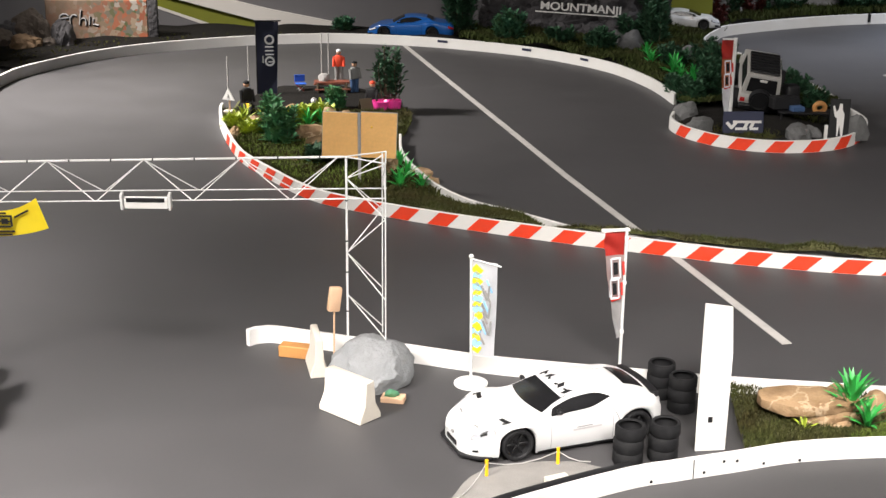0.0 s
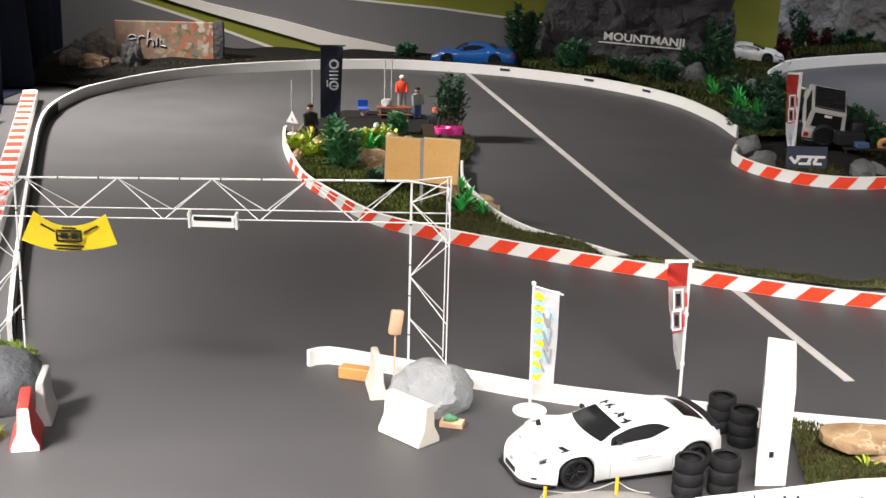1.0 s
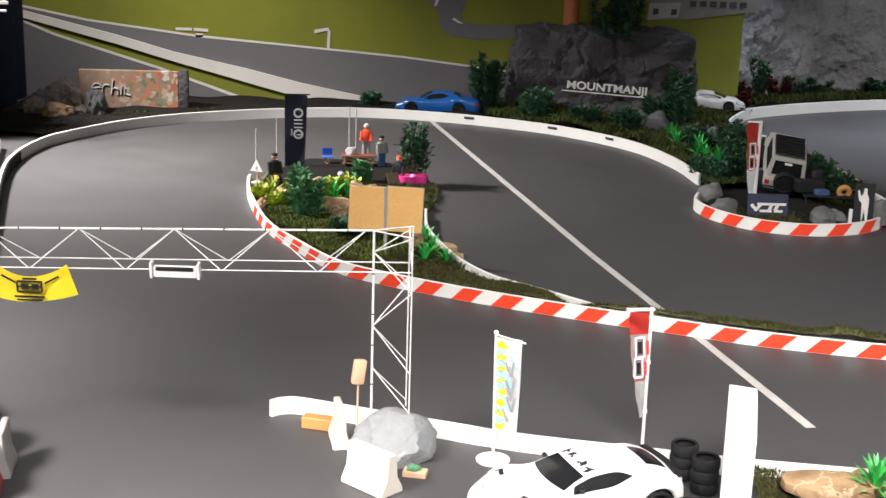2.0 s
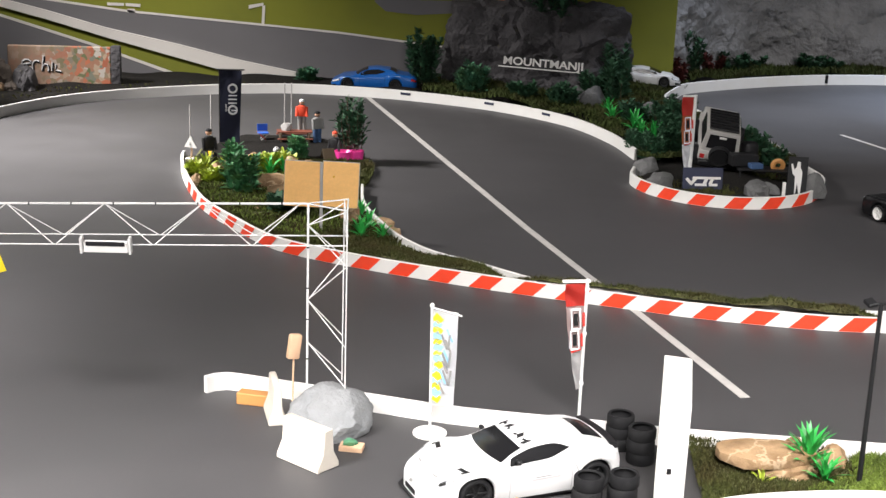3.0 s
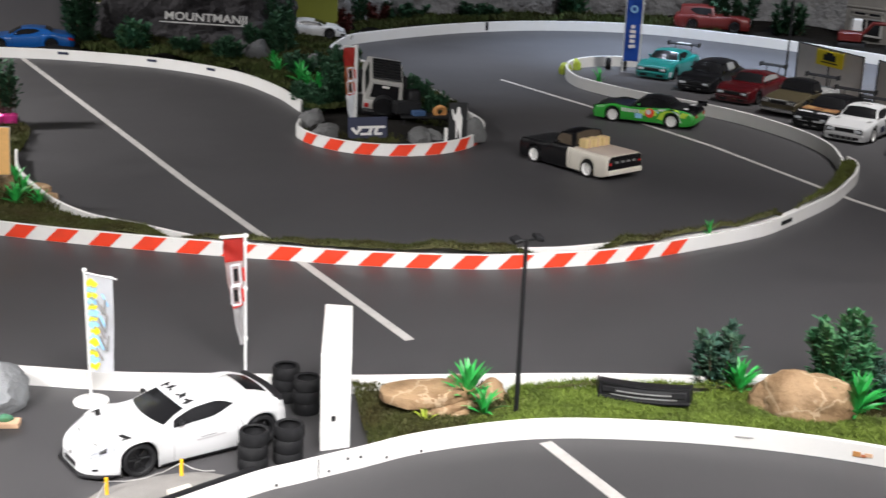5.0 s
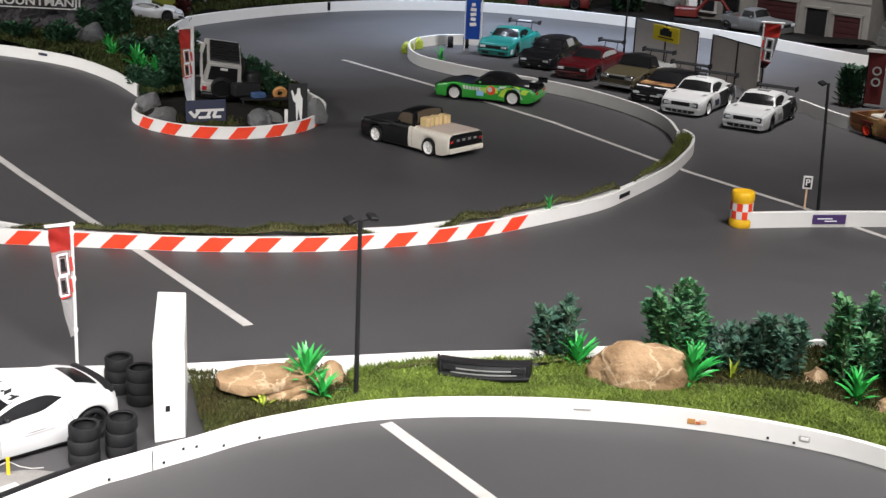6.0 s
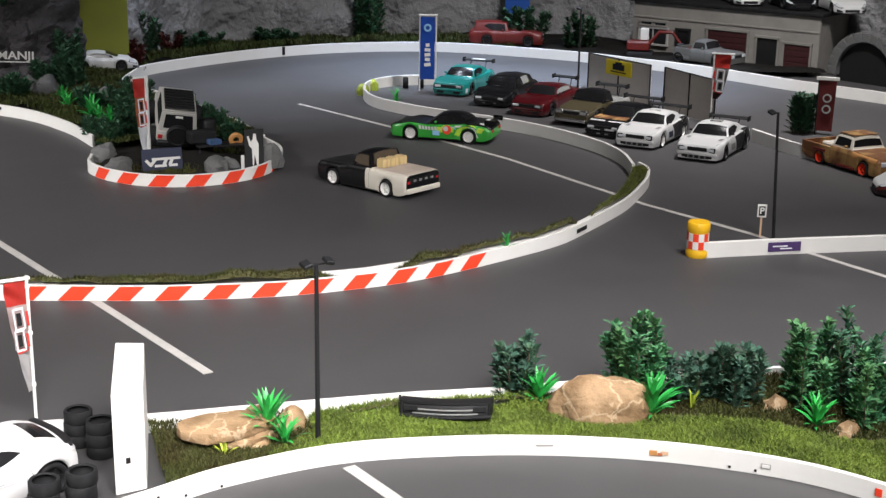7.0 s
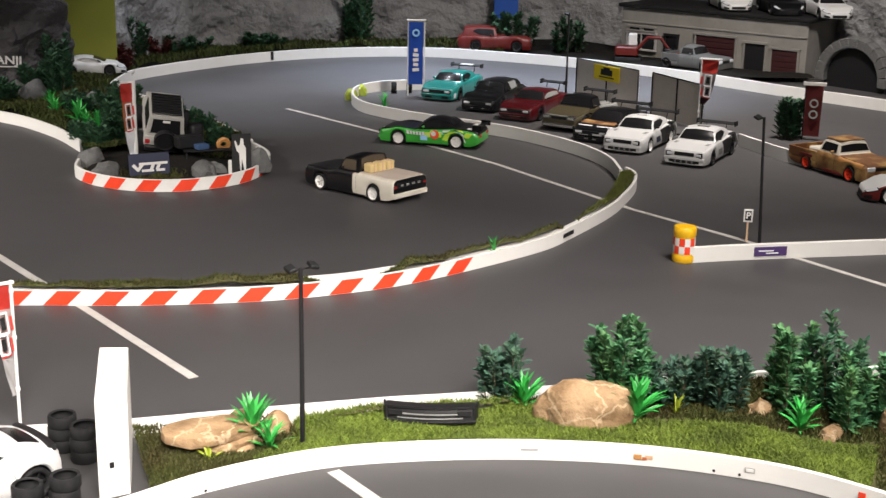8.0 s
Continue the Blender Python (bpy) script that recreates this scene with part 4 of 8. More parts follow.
# ---- model cars ----
def interp(table, x):
    """Smooth curve through a rising table of (x, value), with no overshoot."""
    if x <= table[0][0]:
        return table[0][1]
    if x >= table[-1][0]:
        return table[-1][1]
    i = next(k for k in range(len(table) - 1) if x <= table[k + 1][0])
    d = [(b[1] - a[1]) / max(1e-6, b[0] - a[0]) for a, b in zip(table, table[1:])]

    def slope(k):
        if k == 0 or k == len(table) - 1:
            return d[min(k, len(d) - 1)]
        return 0.0 if d[k - 1] * d[k] <= 0 else 2 * d[k - 1] * d[k] / (d[k - 1] + d[k])

    h = table[i + 1][0] - table[i][0]
    t = (x - table[i][0]) / h
    return (table[i][1] * (1 + 2 * t) * (1 - t) ** 2 + slope(i) * h * t * (1 - t) ** 2 + table[i + 1][1] * t * t * (3 - 2 * t) + slope(i + 1) * h * t * t * (t - 1))


def tyre_mesh(r, w, name="tyre"):
    b = w / 2
    return mesh_of(lathe(bmesh.new(), [(r * 0.74, -b * 0.85), (r * 0.8, -b), (r * 0.93, -b), (r, -b * 0.72), (r, b * 0.72), (r * 0.93, b), (r * 0.8, b), (r * 0.74, b * 0.85)], 28), name, "rubber", 45)


def rim_mesh(r, w, material, spokes=6):
    bm = lathe(bmesh.new(), [(0.001, 0.1 * w), (r * 0.2, 0.12 * w), (r * 0.24, 0.02 * w), (r * 0.66, -0.02 * w), (r * 0.72, 0.42 * w), (r * 0.78, 0.46 * w), (r * 0.78, -0.45 * w), (0.001, -0.45 * w)], 24)
    for k in range(spokes):
        a = 2 * math.pi * k / spokes
        box(bm, (r * 0.62, 0.16 * w, r * 0.13), bevel=r * 0.02, m=Matrix.Rotation(a, 4, "Y") @ Matrix.Translation((r * 0.42, 0.14 * w, 0)))
    return mesh_of(bm, "rim", material, 40)


WHEELS, SHELLS, PATCH = {}, {}, {}


def wheel_meshes(r, w, material):
    key = (r, w, material)
    if key not in WHEELS:
        WHEELS[key] = (tyre_mesh(r, w), rim_mesh(r, w, material))
    return WHEELS[key]


def car(name, label, at, heading, paint="p_white", L=0.45, W=0.19, wb=0.257, front=0.09, R=0.031, rim="r_white", hood=0.076, belt=0.084, deck=0.09, nose=0.05, tail=0.075,
        cab=(0.075, 0.01, -0.085, -0.135), roof=0.125, roof_w=0.062, roof_paint=None, wing=None, wing_paint="black", group="", category="model car", lamps=True, tilt=(0, 0), z=0.0,
        truck=False, hood_paint=None, mirrors=True, glass="glass", splitter=True, skirt=0.012, bed_paint=None, blunt=0.42, open_bed=False, rear_glass=True, lamp="lens", glass_end=0.062, rear_start=-0.008, rear_side=1.15, boxy=False, deck_paint=None):
    """A one-tenth scale car: x forward, origin on the ground between the axles. cab: windscreen foot, roof front, roof rear, rear window foot."""
    ob = thing(name, label, category, pose(at[0], at[1], z, tilt[0], tilt[1], heading), group)
    xf, xr = wb / 2 + front, wb / 2 + front - L
    wx = (wb / 2, -wb / 2)
    arch = R * 1.14
    if truck:
        bed_z = 0.05 if open_bed else tail
        top = [(xr, bed_z), (cab[3] - 0.003, bed_z), (cab[3], belt), (cab[2], roof - 0.002), ((cab[1] + cab[2]) / 2, roof), (cab[1], roof - 0.003), (cab[0], hood + 0.004), (cab[0] + 0.02, hood), (xf - 0.015, hood - 0.006), (xf, hood - 0.014)]
        side = [(xr, bed_z - 0.004), (cab[3] - 0.002, bed_z - 0.004), (cab[3], belt - 0.004), (cab[0], belt - 0.004), (cab[0] + 0.02, hood - 0.004), (xf - 0.015, hood - 0.01), (xf, hood - 0.018)]
    else:
        top = [(xr, tail * 0.8), (xr + 0.004, tail * 0.95), (xr + 0.02, tail + 0.003), (cab[3] - 0.012, deck - 0.001), (cab[3], deck + 0.002), (cab[3] + (cab[2] - cab[3]) * 0.5, deck + (roof - deck) * 0.56), (cab[2], roof - 0.006), ((cab[1] + cab[2]) / 2 + 0.01, roof),
               (cab[1], roof - 0.004), (cab[1] + (cab[0] - cab[1]) * 0.5, hood + (roof - hood) * 0.58), (cab[0], hood + 0.005), (cab[0] + 0.014, hood + 0.002), ((cab[0] + xf) / 2 + 0.01, hood * 0.6 + nose * 0.4 + 0.004), (xf - 0.03, nose + 0.004), (xf - 0.006, nose * 0.86), (xf, nose * 0.64)]
        side = [(xr, tail * 0.78), (xr + 0.03, tail * 0.98), (-wb / 2, max(deck, belt) - 0.001), (cab[2], belt), (cab[0], belt - 0.007), (wb / 2, (hood + nose) / 2 + 0.011), (xf - 0.035, nose + 0.002), (xf - 0.008, nose * 0.8), (xf, nose * 0.6)]

    if boxy:
        top = top[:-3] + [(xf - 0.03, nose + 0.006), (xf - 0.006, nose), (xf, nose * 0.88)]
        side = side[:-3] + [(xf - 0.035, nose + 0.003), (xf - 0.006, nose - 0.003), (xf, nose * 0.84)]

    def half_w(x):
        fr, rr, kf, kr, p = (0.1, 0.07, blunt, 0.78, 2.3) if not truck else (0.03, 0.02, 0.9, 0.95, 2.3)
        if boxy:
            fr, rr, kf, kr = 0.045, 0.035, 0.82, 0.88
        w = W / 2
        if x > xf - fr:
            w *= kf + (1 - kf) * math.sqrt(max(0.0, 1 - ((x - xf + fr) / fr) ** p))
        elif x < xr + rr:
            w *= kr + (1 - kr) * math.sqrt(max(0.0, 1 - ((xr + rr - x) / rr) ** p))
        if not truck:
            w += 0.005 * sum(max(0.0, 1 - ((x - c) / 0.056) ** 2) for c in wx)
        return w

    def levels(x):
        zt, zs = interp(top, x), interp(side, x)
        t = min(1.0, max(0.0, (cab[0] - x) / (cab[0] - cab[3])))
        k = min(1.0, max(0.0, (zt - zs) / (roof - belt)))
        w = half_w(x)
        gb = min(W / 2 * (0.88 - (0.1 * max(0, t - 0.4) if not truck else 0.0)), w * 0.86)
        gt = gb + (roof_w - gb) * max(k, 0.12)
        return zt, zs, t, k, w, gb, gt

    def bow(x, y, t):
        g = max(0.0, 1 - (y / (W / 2 * 0.9)) ** 2)
        ahead, behind = max(0.0, 1 - max(0, x - cab[0]) / 0.04), max(0.0, 1 - max(0, cab[3] - x) / 0.04)
        return (0.018 if not truck else 0.005) * g * (max(0.0, 1 - t * 2.4) * ahead - (0.5 * max(0.0, t * 2 - 1) * behind if not truck else 0))

    def shell(x, v):
        """A point of the upper body: v 0 to 1 up the side glass, 1 to 2 from the roof's edge to its middle."""
        zt, zs, t, k, w, gb, gt = levels(x)
        ze = zs + (zt - zs) * 0.86
        if v <= 1:
            y, zz = gb + (gt - gb) * v ** 1.2, zs + 0.001 + (ze - zs) * v
        else:
            y, zz = gt * (2 - v), ze + 0.001 + (zt - ze) * math.sin((v - 1) * math.pi / 2)
        return Vector((x + bow(x, y, t), y, zz))

    VS = (0, 0.25, 0.5, 0.75, 0.92, 1.0, 1.1, 1.25, 1.5, 1.75, 2.0)

    def section(x):
        zt, zs, t, k, w, gb, gt = levels(x)
        zb = skirt + 0.008 * max(0.0, (x - xf + 0.04) / 0.04) ** 2 * (0 if not truck else 1) + 0.014 * max(0.0, (xr + 0.05 - x) / 0.05) ** 2
        for c in wx:
            q = arch ** 2 - (x - c) ** 2
            if q > 0:
                zb = max(zb, R + math.sqrt(q))
        zb = min(zb, zs - 0.006)
        H = zs - zb
        low = [(0, zb), (w * 0.94, zb), (w * 0.985, zb + H * 0.2), (w, zb + H * 0.48), (w * 0.993, zb + H * 0.75), (w * 0.972, zb + H * 0.92), (w * 0.93, zs)]
        return [Vector((x, y, zz)) for y, zz in low] + [shell(x, v) for v in VS]

    def surf(x, q):
        s = section(x)
        i = min(len(s) - 2, int(q))
        return s[i].lerp(s[i + 1], q - i)

    SHELLS[name] = shell
    xs = [xr + L * i / 84 for i in range(85)]
    xs += [xf - 0.1 * (1 - math.sin(math.pi / 2 * i / 16)) for i in range(16)] + [xr + 0.05 * (1 - math.sin(math.pi / 2 * i / 10)) for i in range(10)]
    for c in wx:
        xs += [c + s * (arch + e) for s in (1, -1) for e in (0.0004, -0.0004, -0.0016, -0.004)]
    if truck:
        xs += [cab[3] - 0.0032, cab[3] - 0.0028, cab[3]]
    xs = sorted(xs)
    xs = [a for a, b in zip(xs, xs[1:] + [9]) if b - a > 0.0003]
    bm = bmesh.new()
    rings = []
    for x in xs:
        half = section(x)
        rings.append([bm.verts.new(p) for p in half] + [bm.verts.new((p.x, -p.y, p.z)) for p in half[-2:0:-1]])
    m, n = len(rings[0]), len(VS) + 7
    for a, b in zip(rings, rings[1:]):
        x = (a[0].co.x + b[0].co.x) / 2
        cabin = cab[3] < x < cab[0] + 0.002
        for j in range(m):
            f = bm.faces.new((a[j], a[(j + 1) % m], b[(j + 1) % m], b[j]))
            h = j if j < n - 1 else m - 1 - j
            if h == 0:
                f.material_index = 4
            elif h >= 6 and x > cab[0] + 0.002 and hood_paint:
                f.material_index = 1
            elif h >= 7 and cabin:
                f.material_index = 3
            elif deck_paint and h >= 6 and x <= cab[3]:
                f.material_index = 2
            elif bed_paint and x < cab[3] + 0.02:
                f.material_index = 2
    bm.faces.new(rings[0][::-1])
    bm.faces.new(rings[-1])
    bmesh.ops.recalc_face_normals(bm, faces=bm.faces)
    part("body", bm, [paint, hood_paint or paint, bed_paint or deck_paint or paint, roof_paint or paint, "black"], ob, smooth=36)

    def sheet(name, grid, material, lift, centre, label=""):
        """A thin skin over the body from a grid of its points."""
        bm = bmesh.new()
        g = [[bm.verts.new(p) for p in row] for row in grid]
        for p, q in zip(g, g[1:]):
            for j in range(len(p) - 1):
                bm.faces.new((p[j], q[j], q[j + 1], p[j + 1]))
        bm.normal_update()
        c = sum((v.co for v in bm.verts), Vector()) / len(bm.verts)
        if sum((f.normal for f in bm.faces), Vector()).dot(c - centre) < 0:
            bmesh.ops.reverse_faces(bm, faces=bm.faces)
            bm.normal_update()
        for v in bm.verts:
            v.co += v.normal * lift
        return part(name, bm, material, ob, label, smooth=60)

    def patch(name, material, x0, x1, q0, q1, s, lift=0.0012, slant=0.0, nx=8, nq=8, label=""):
        """A painted or glazed piece on the body's side s between two stations and two heights of its section."""
        grid = []
        for i in range(nx + 1):
            row = []
            for j in range(nq + 1):
                p = surf(x0 + (x1 - x0) * i / nx + slant * j / nq, q0 + (q1 - q0) * j / nq)
                row.append(Vector((p.x, s * p.y, p.z)))
            grid.append(row)
        c = grid[nx // 2][nq // 2]
        return sheet(name, grid, material, lift, Vector((c.x - 0.2 * (c.x / (L / 2)), 0, 0.03)), label)

    PATCH[name] = patch

    def pane(name, x0, x1, v0, v1, side, sx=0.0):
        """A pane let into the shell; side 0 spans the whole width."""
        nx, nv = 16, 12
        grid = []
        for i in range(nx + 1):
            row = []
            for j in range(nv + 1):
                if side:
                    u = i / nx
                    va = v0 + (v1 - v0) * 0.62 * max(0.0, (u - 0.6) / 0.4) ** 1.5 * (0 if truck else 1)
                    vb = v1 - (v1 - v0) * 0.3 * max(0.0, (u - 0.7) / 0.3) ** 2 * (0 if truck else 1)
                    p = shell(x0 - sx * (j / nv) ** 2 + (x1 + sx * (j / nv) - x0 + sx * (j / nv) ** 2) * u, va + (vb - va) * j / nv)
                    p.y *= side
                else:
                    w = -1 + 2 * j / nv
                    p = shell(x0 + (x1 - x0) * i / nx, 2 - (2 - v0) * abs(w))
                    p.y = p.y if w < 0 else -p.y
                row.append(p)
            grid.append(row)
        c = grid[nx // 2][nv // 2]
        sheet(name, grid, glass, 0.0012, Vector((c.x - 0.3 * (c.x - (cab[1] + cab[2]) / 2), 0, belt - 0.02)))

    pane("windscreen", cab[0] - 0.005, cab[1] + 0.006, 1.06, 2, 0)
    if rear_glass:
        pane("rear_window", cab[2] + rear_start if not truck else cab[2] - 0.001, cab[3] + 0.012 if not truck else cab[3] + 0.002, rear_side, 2, 0)
    for s in (1, -1):
        pane("side_window", cab[0] - 0.018, cab[3] + (glass_end if not truck else 0.014), 0.14, 0.86, s, 0.006)
        if mirrors:
            part("mirror", ball(bmesh.new(), (cab[0] - 0.03, s * W / 2 * 0.95, belt + 0.008), 0.008, (0.7, 1.2, 0.65), 2), paint if paint != "p_white" else "black", ob)
        for x in (cab[0] - 0.012, cab[2] + 0.012 if not truck else cab[3] + 0.004):
            patch("door_seam", "p_grey" if paint in ("p_white", "p_cream") else "black", x, x + 0.001, 1.6, 6.6, s, 0.0006, nx=1)
        patch("side_sill", "black", -wb / 2 + arch + 0.004, wb / 2 - arch - 0.004, 1.0, 1.35, s, 0.0012, nq=2)
    ty, rm = wheel_meshes(R, 0.027, rim)
    for x in wx:
        for s in (1, -1):
            wh = part("wheel", ty, "rubber", ob, m=pose(x, s * (W / 2 - 0.011), R, 0, 0, 0 if s > 0 else 180))
            part("rim", rm, rim, wh)
    if lamps:
        for s in (1, -1):
            yy = s * W * 0.33
            if truck:
                part("headlight", box(bmesh.new(), (0.03, 0.04, 0.02), bevel=0.004), lamp, ob, m=pose(xf - 0.011, yy, hood * 0.72))
                part("tail_lamp", box(bmesh.new(), (0.01, 0.02, 0.012), bevel=0.002), "lens_red", ob, m=pose(xr + 0.004, s * W * 0.4, tail * 0.72))
            elif boxy:
                surround = part("lamp_surround", box(bmesh.new(), (0.02, W * 0.25, 0.02), bevel=0.003, m=pose(0, 0, 0, 0, 0, -s * 12)), "black", ob, m=pose(xf - 0.009, s * W * 0.295, nose * 0.77))
                part("headlight", box(bmesh.new(), (0.02, W * 0.22, 0.014), bevel=0.003, m=pose(0, 0, 0, 0, 0, -s * 12)), lamp, surround, m=pose(0.0016, 0, 0))
                part("bumper_intake", box(bmesh.new(), (0.006, W * 0.2, 0.012), bevel=0.002), "black", ob, m=pose(xf - 0.001, s * W * 0.24, nose * 0.33))
                part("tail_lamp", box(bmesh.new(), (0.008, W * 0.2, 0.014), bevel=0.002), "lens_red", ob, m=pose(xr + 0.003, s * W * 0.3, tail * 0.72))
            else:
                patch("lamp_surround", "black", xf - 0.052, xf - 0.008, 4.3, 7.0, s, 0.0008, 0.004)
                patch("headlight", lamp, xf - 0.047, xf - 0.012, 4.7, 6.7, s, 0.0018, 0.004)
                patch("bumper_intake", "black", xf - 0.03, xf - 0.004, 1.6, 3.0, s, 0.0012)
                patch("tail_lamp", "lens_red", xr + 0.002, xr + 0.03, 4.0, 5.6, s)
        part("grille", box(bmesh.new(), (0.008, W * 0.44, 0.016), bevel=0.002), "black", ob, m=pose(xf - 0.002, 0, nose * (0.78 if boxy else 0.44)) if not truck else pose(xf - 0.003, 0, hood * 0.7))
    if boxy:
        part("front_bumper", box(bmesh.new(), (0.03, W * 0.9, 0.012), bevel=0.004, seg=2), paint, ob, m=pose(xf - 0.01, 0, nose * 0.5))
        for s in (1, -1):
            patch("bonnet_seam", "black" if paint not in ("p_white", "p_cream") else "p_grey", cab[0] + 0.012, xf - 0.03, 8.0, 8.25, s, 0.0005, nq=1)
    if splitter:
        bm = bmesh.new()
        prism(bm, [(xf + 0.005, -W * 0.27), (xf + 0.005, W * 0.27), (xf - 0.022, W * 0.42), (xf - 0.05, W * 0.47), (xf - 0.05, -W * 0.47), (xf - 0.022, -W * 0.42)], 0.008, 0.012)
        part("splitter", bm, "black", ob, smooth=0)
    if open_bed:
        for nm, size, c in (("bed_side", (cab[3] - xr, 0.008, tail - 0.045), ((xr + cab[3]) / 2, W / 2 - 0.005, (tail + 0.045) / 2)), ("bed_side", (cab[3] - xr, 0.008, tail - 0.045), ((xr + cab[3]) / 2, -W / 2 + 0.005, (tail + 0.045) / 2)), ("tailgate", (0.007, W - 0.02, tail - 0.045), (xr + 0.004, 0, (tail + 0.045) / 2))):
            part(nm, box(bmesh.new(), size, c, 0.0015), bed_paint or paint, ob)
    if wing:
        hgt, span, back = wing
        part("rear_wing", box(bmesh.new(), (0.034, span, 0.004), bevel=0.0015, m=pose(0, 0, 0, 0, 8, 0)), wing_paint, ob, m=pose(xr + back, 0, hgt))
        for s in (1, -1):
            part("wing_end", box(bmesh.new(), (0.042, 0.003, 0.022), bevel=0.001), wing_paint, ob, m=pose(xr + back, s * span / 2, hgt))
            bm = cyl(bmesh.new(), (xr + back + 0.016, s * span * 0.26, tail), (xr + back, s * span * 0.26, hgt), 0.002, seg=6)
            part("wing_strut", bm, wing_paint, ob)
    return ob


def mark_on(ob, name, size, at, material, rot=(0, 0, 0)):
    return part(name, box(bmesh.new(), size, bevel=min(size) * 0.2), material, ob, m=pose(*at, *rot), smooth=0)

# ---- plants ----
def leaf_mesh(material, length=1.0, width=0.16, bend=0.5, name="leaf"):
    """A strap leaf that rises and arches over, one unit long along x."""
    bm = bmesh.new()
    rows = []
    for i in range(6):
        t = i / 5
        w = width * (0.55 + 1.6 * t - 2.1 * t * t) if i < 5 else 0.0
        x, z = length * (t * (1 - 0.18 * bend * t)), length * bend * (0.55 * t - 0.75 * t * t)
        if i < 5:
            rows.append([bm.verts.new((x, w / 2, z + w * 0.18)), bm.verts.new((x, 0, z)), bm.verts.new((x, -w / 2, z + w * 0.18))])
        else:
            rows.append([bm.verts.new((x, 0, z))])
    for a, b in zip(rows, rows[1:]):
        if len(b) == 3:
            bm.faces.new((a[0], a[1], b[1], b[0]))
            bm.faces.new((a[1], a[2], b[2], b[1]))
        else:
            bm.faces.new((a[0], a[1], b[0]))
            bm.faces.new((a[1], a[2], b[0]))
    return mesh_of(bm, name, material, 60)


LEAVES = {k: leaf_mesh(k) for k in ("leaf_lime", "leaf_yellow")}


def spiky(at, r, h, label, n=18, material="leaf_lime", seed=0, group="bright strap-leaved plants"):
    """A tuft of strap leaves round a short stem."""
    rng = random.Random(seed)
    ob = thing("spiky_plant", label, "plant", pose(*at, 0, 0, rng.uniform(0, 360)), group)
    part("stem", cyl(bmesh.new(), (0, 0, -0.006), (0, 0, h * 0.25), 0.004, 0.002, 7), "stem", ob)
    for i in range(n):
        up = 25 + 60 * (i / n) + rng.uniform(-8, 8)
        k = r / max(0.45, math.cos(radians(up))) * rng.uniform(0.8, 1.1)
        k = min(k, math.hypot(r, h))
        m = pose(0, 0, h * 0.12 * i / n, 0, 0, i * 137.5 + rng.uniform(-15, 15)) @ pose(0, 0, 0, rng.uniform(-20, 20), -up, 0) @ Matrix.Diagonal((k, k, k, 1))
        part("leaf", LEAVES[material], material, ob, m=m)
    return ob


def bush(at, w, h, label, material="leaf", n=420, leaf=0.02, seed=0, name="bush", stems=9, group="", depth=None, category="bush"):
    """Upright leafy twigs, each a stem with small pointed leaves all along it."""
    rng = random.Random(seed + 100)
    ob = thing(name, label, category, pose(*at), group)
    depth = depth or w * 0.8
    wood, verts, faces = bmesh.new(), [], []
    n, stems, h = int(n * 1.9), stems + 4, h * 1.12
    per = n // stems
    for s in range(stems):
        a = 2 * math.pi * (s + rng.uniform(-0.4, 0.4)) / stems
        rr = math.sqrt(rng.uniform(0.0, 1.0))
        bx, by = math.cos(a) * rr * w * 0.3, math.sin(a) * rr * depth * 0.3
        tx, ty, tz = math.cos(a) * rr * w * 0.42, math.sin(a) * rr * depth * 0.42, h * rng.uniform(0.55, 1.0) * (1 - 0.2 * rr)
        pts = [Vector((bx + (tx - bx) * t, by + (ty - by) * t, -0.004 + (tz + 0.004) * t)) + Vector((rng.uniform(-1, 1), rng.uniform(-1, 1), 0)) * w * 0.05 * t for t in (0, 0.3, 0.6, 0.85, 1.0)]
        tube(wood, pts, 0.002, 5, taper=0.4)
        for i in range(per):
            t = 0.05 + 0.95 * (i / per) ** 0.9
            k = min(3, int(t * 4))
            p = pts[k].lerp(pts[k + 1], t * 4 - k)
            yaw, up = rng.uniform(0, 2 * math.pi), rng.uniform(0.1, 1.15)
            ln = leaf * rng.uniform(0.7, 1.25) * (1.15 - 0.4 * t)
            d = Vector((math.cos(yaw) * math.cos(up), math.sin(yaw) * math.cos(up), math.sin(up)))
            sd = d.cross(Vector((0, 0, 1))).normalized() * ln * rng.uniform(0.2, 0.3)
            p = p + d * ln * rng.uniform(0, 0.4)
            up_ = Vector((0, 0, 0.12 * ln))
            lo_, hi_ = p + d * ln * 0.32 + up_, p + d * ln * 0.72 + up_ * 0.8
            j = len(verts)
            verts += [tuple(p), tuple(lo_ + sd), tuple(hi_ + sd * 0.8), tuple(p + d * ln), tuple(hi_ - sd * 0.8), tuple(lo_ - sd)]
            faces += [(j, j + 1, j + 2, j + 3), (j, j + 3, j + 4, j + 5)]
    part("woody_stem", wood, "stem", ob)
    me = bpy.data.meshes.new("foliage")
    me.from_pydata(verts, [], faces)
    me.materials.append(M[material])
    part("foliage", me, material, ob)
    return ob


# ---- pit yard: tyres, wall, barriers, signs ----
TY = tyre_mesh(0.0295, 0.026, "tyre")
rng = random.Random(4)
for x, y, n in ((0.37, 2.393, 3), (0.44, 2.408, 3), (0.478, 2.708, 3), (0.512, 2.636, 3)):
    for k in range(n):
        solo("tyre", TY, "rubber", "black rubber model tyre in a stack on the yard", "tyre", pose(x + rng.uniform(-0.002, 0.002), y + rng.uniform(-0.002, 0.002), 0.0131 + k * 0.0262, 90, 0, rng.uniform(0, 360)), "stacked tyres")

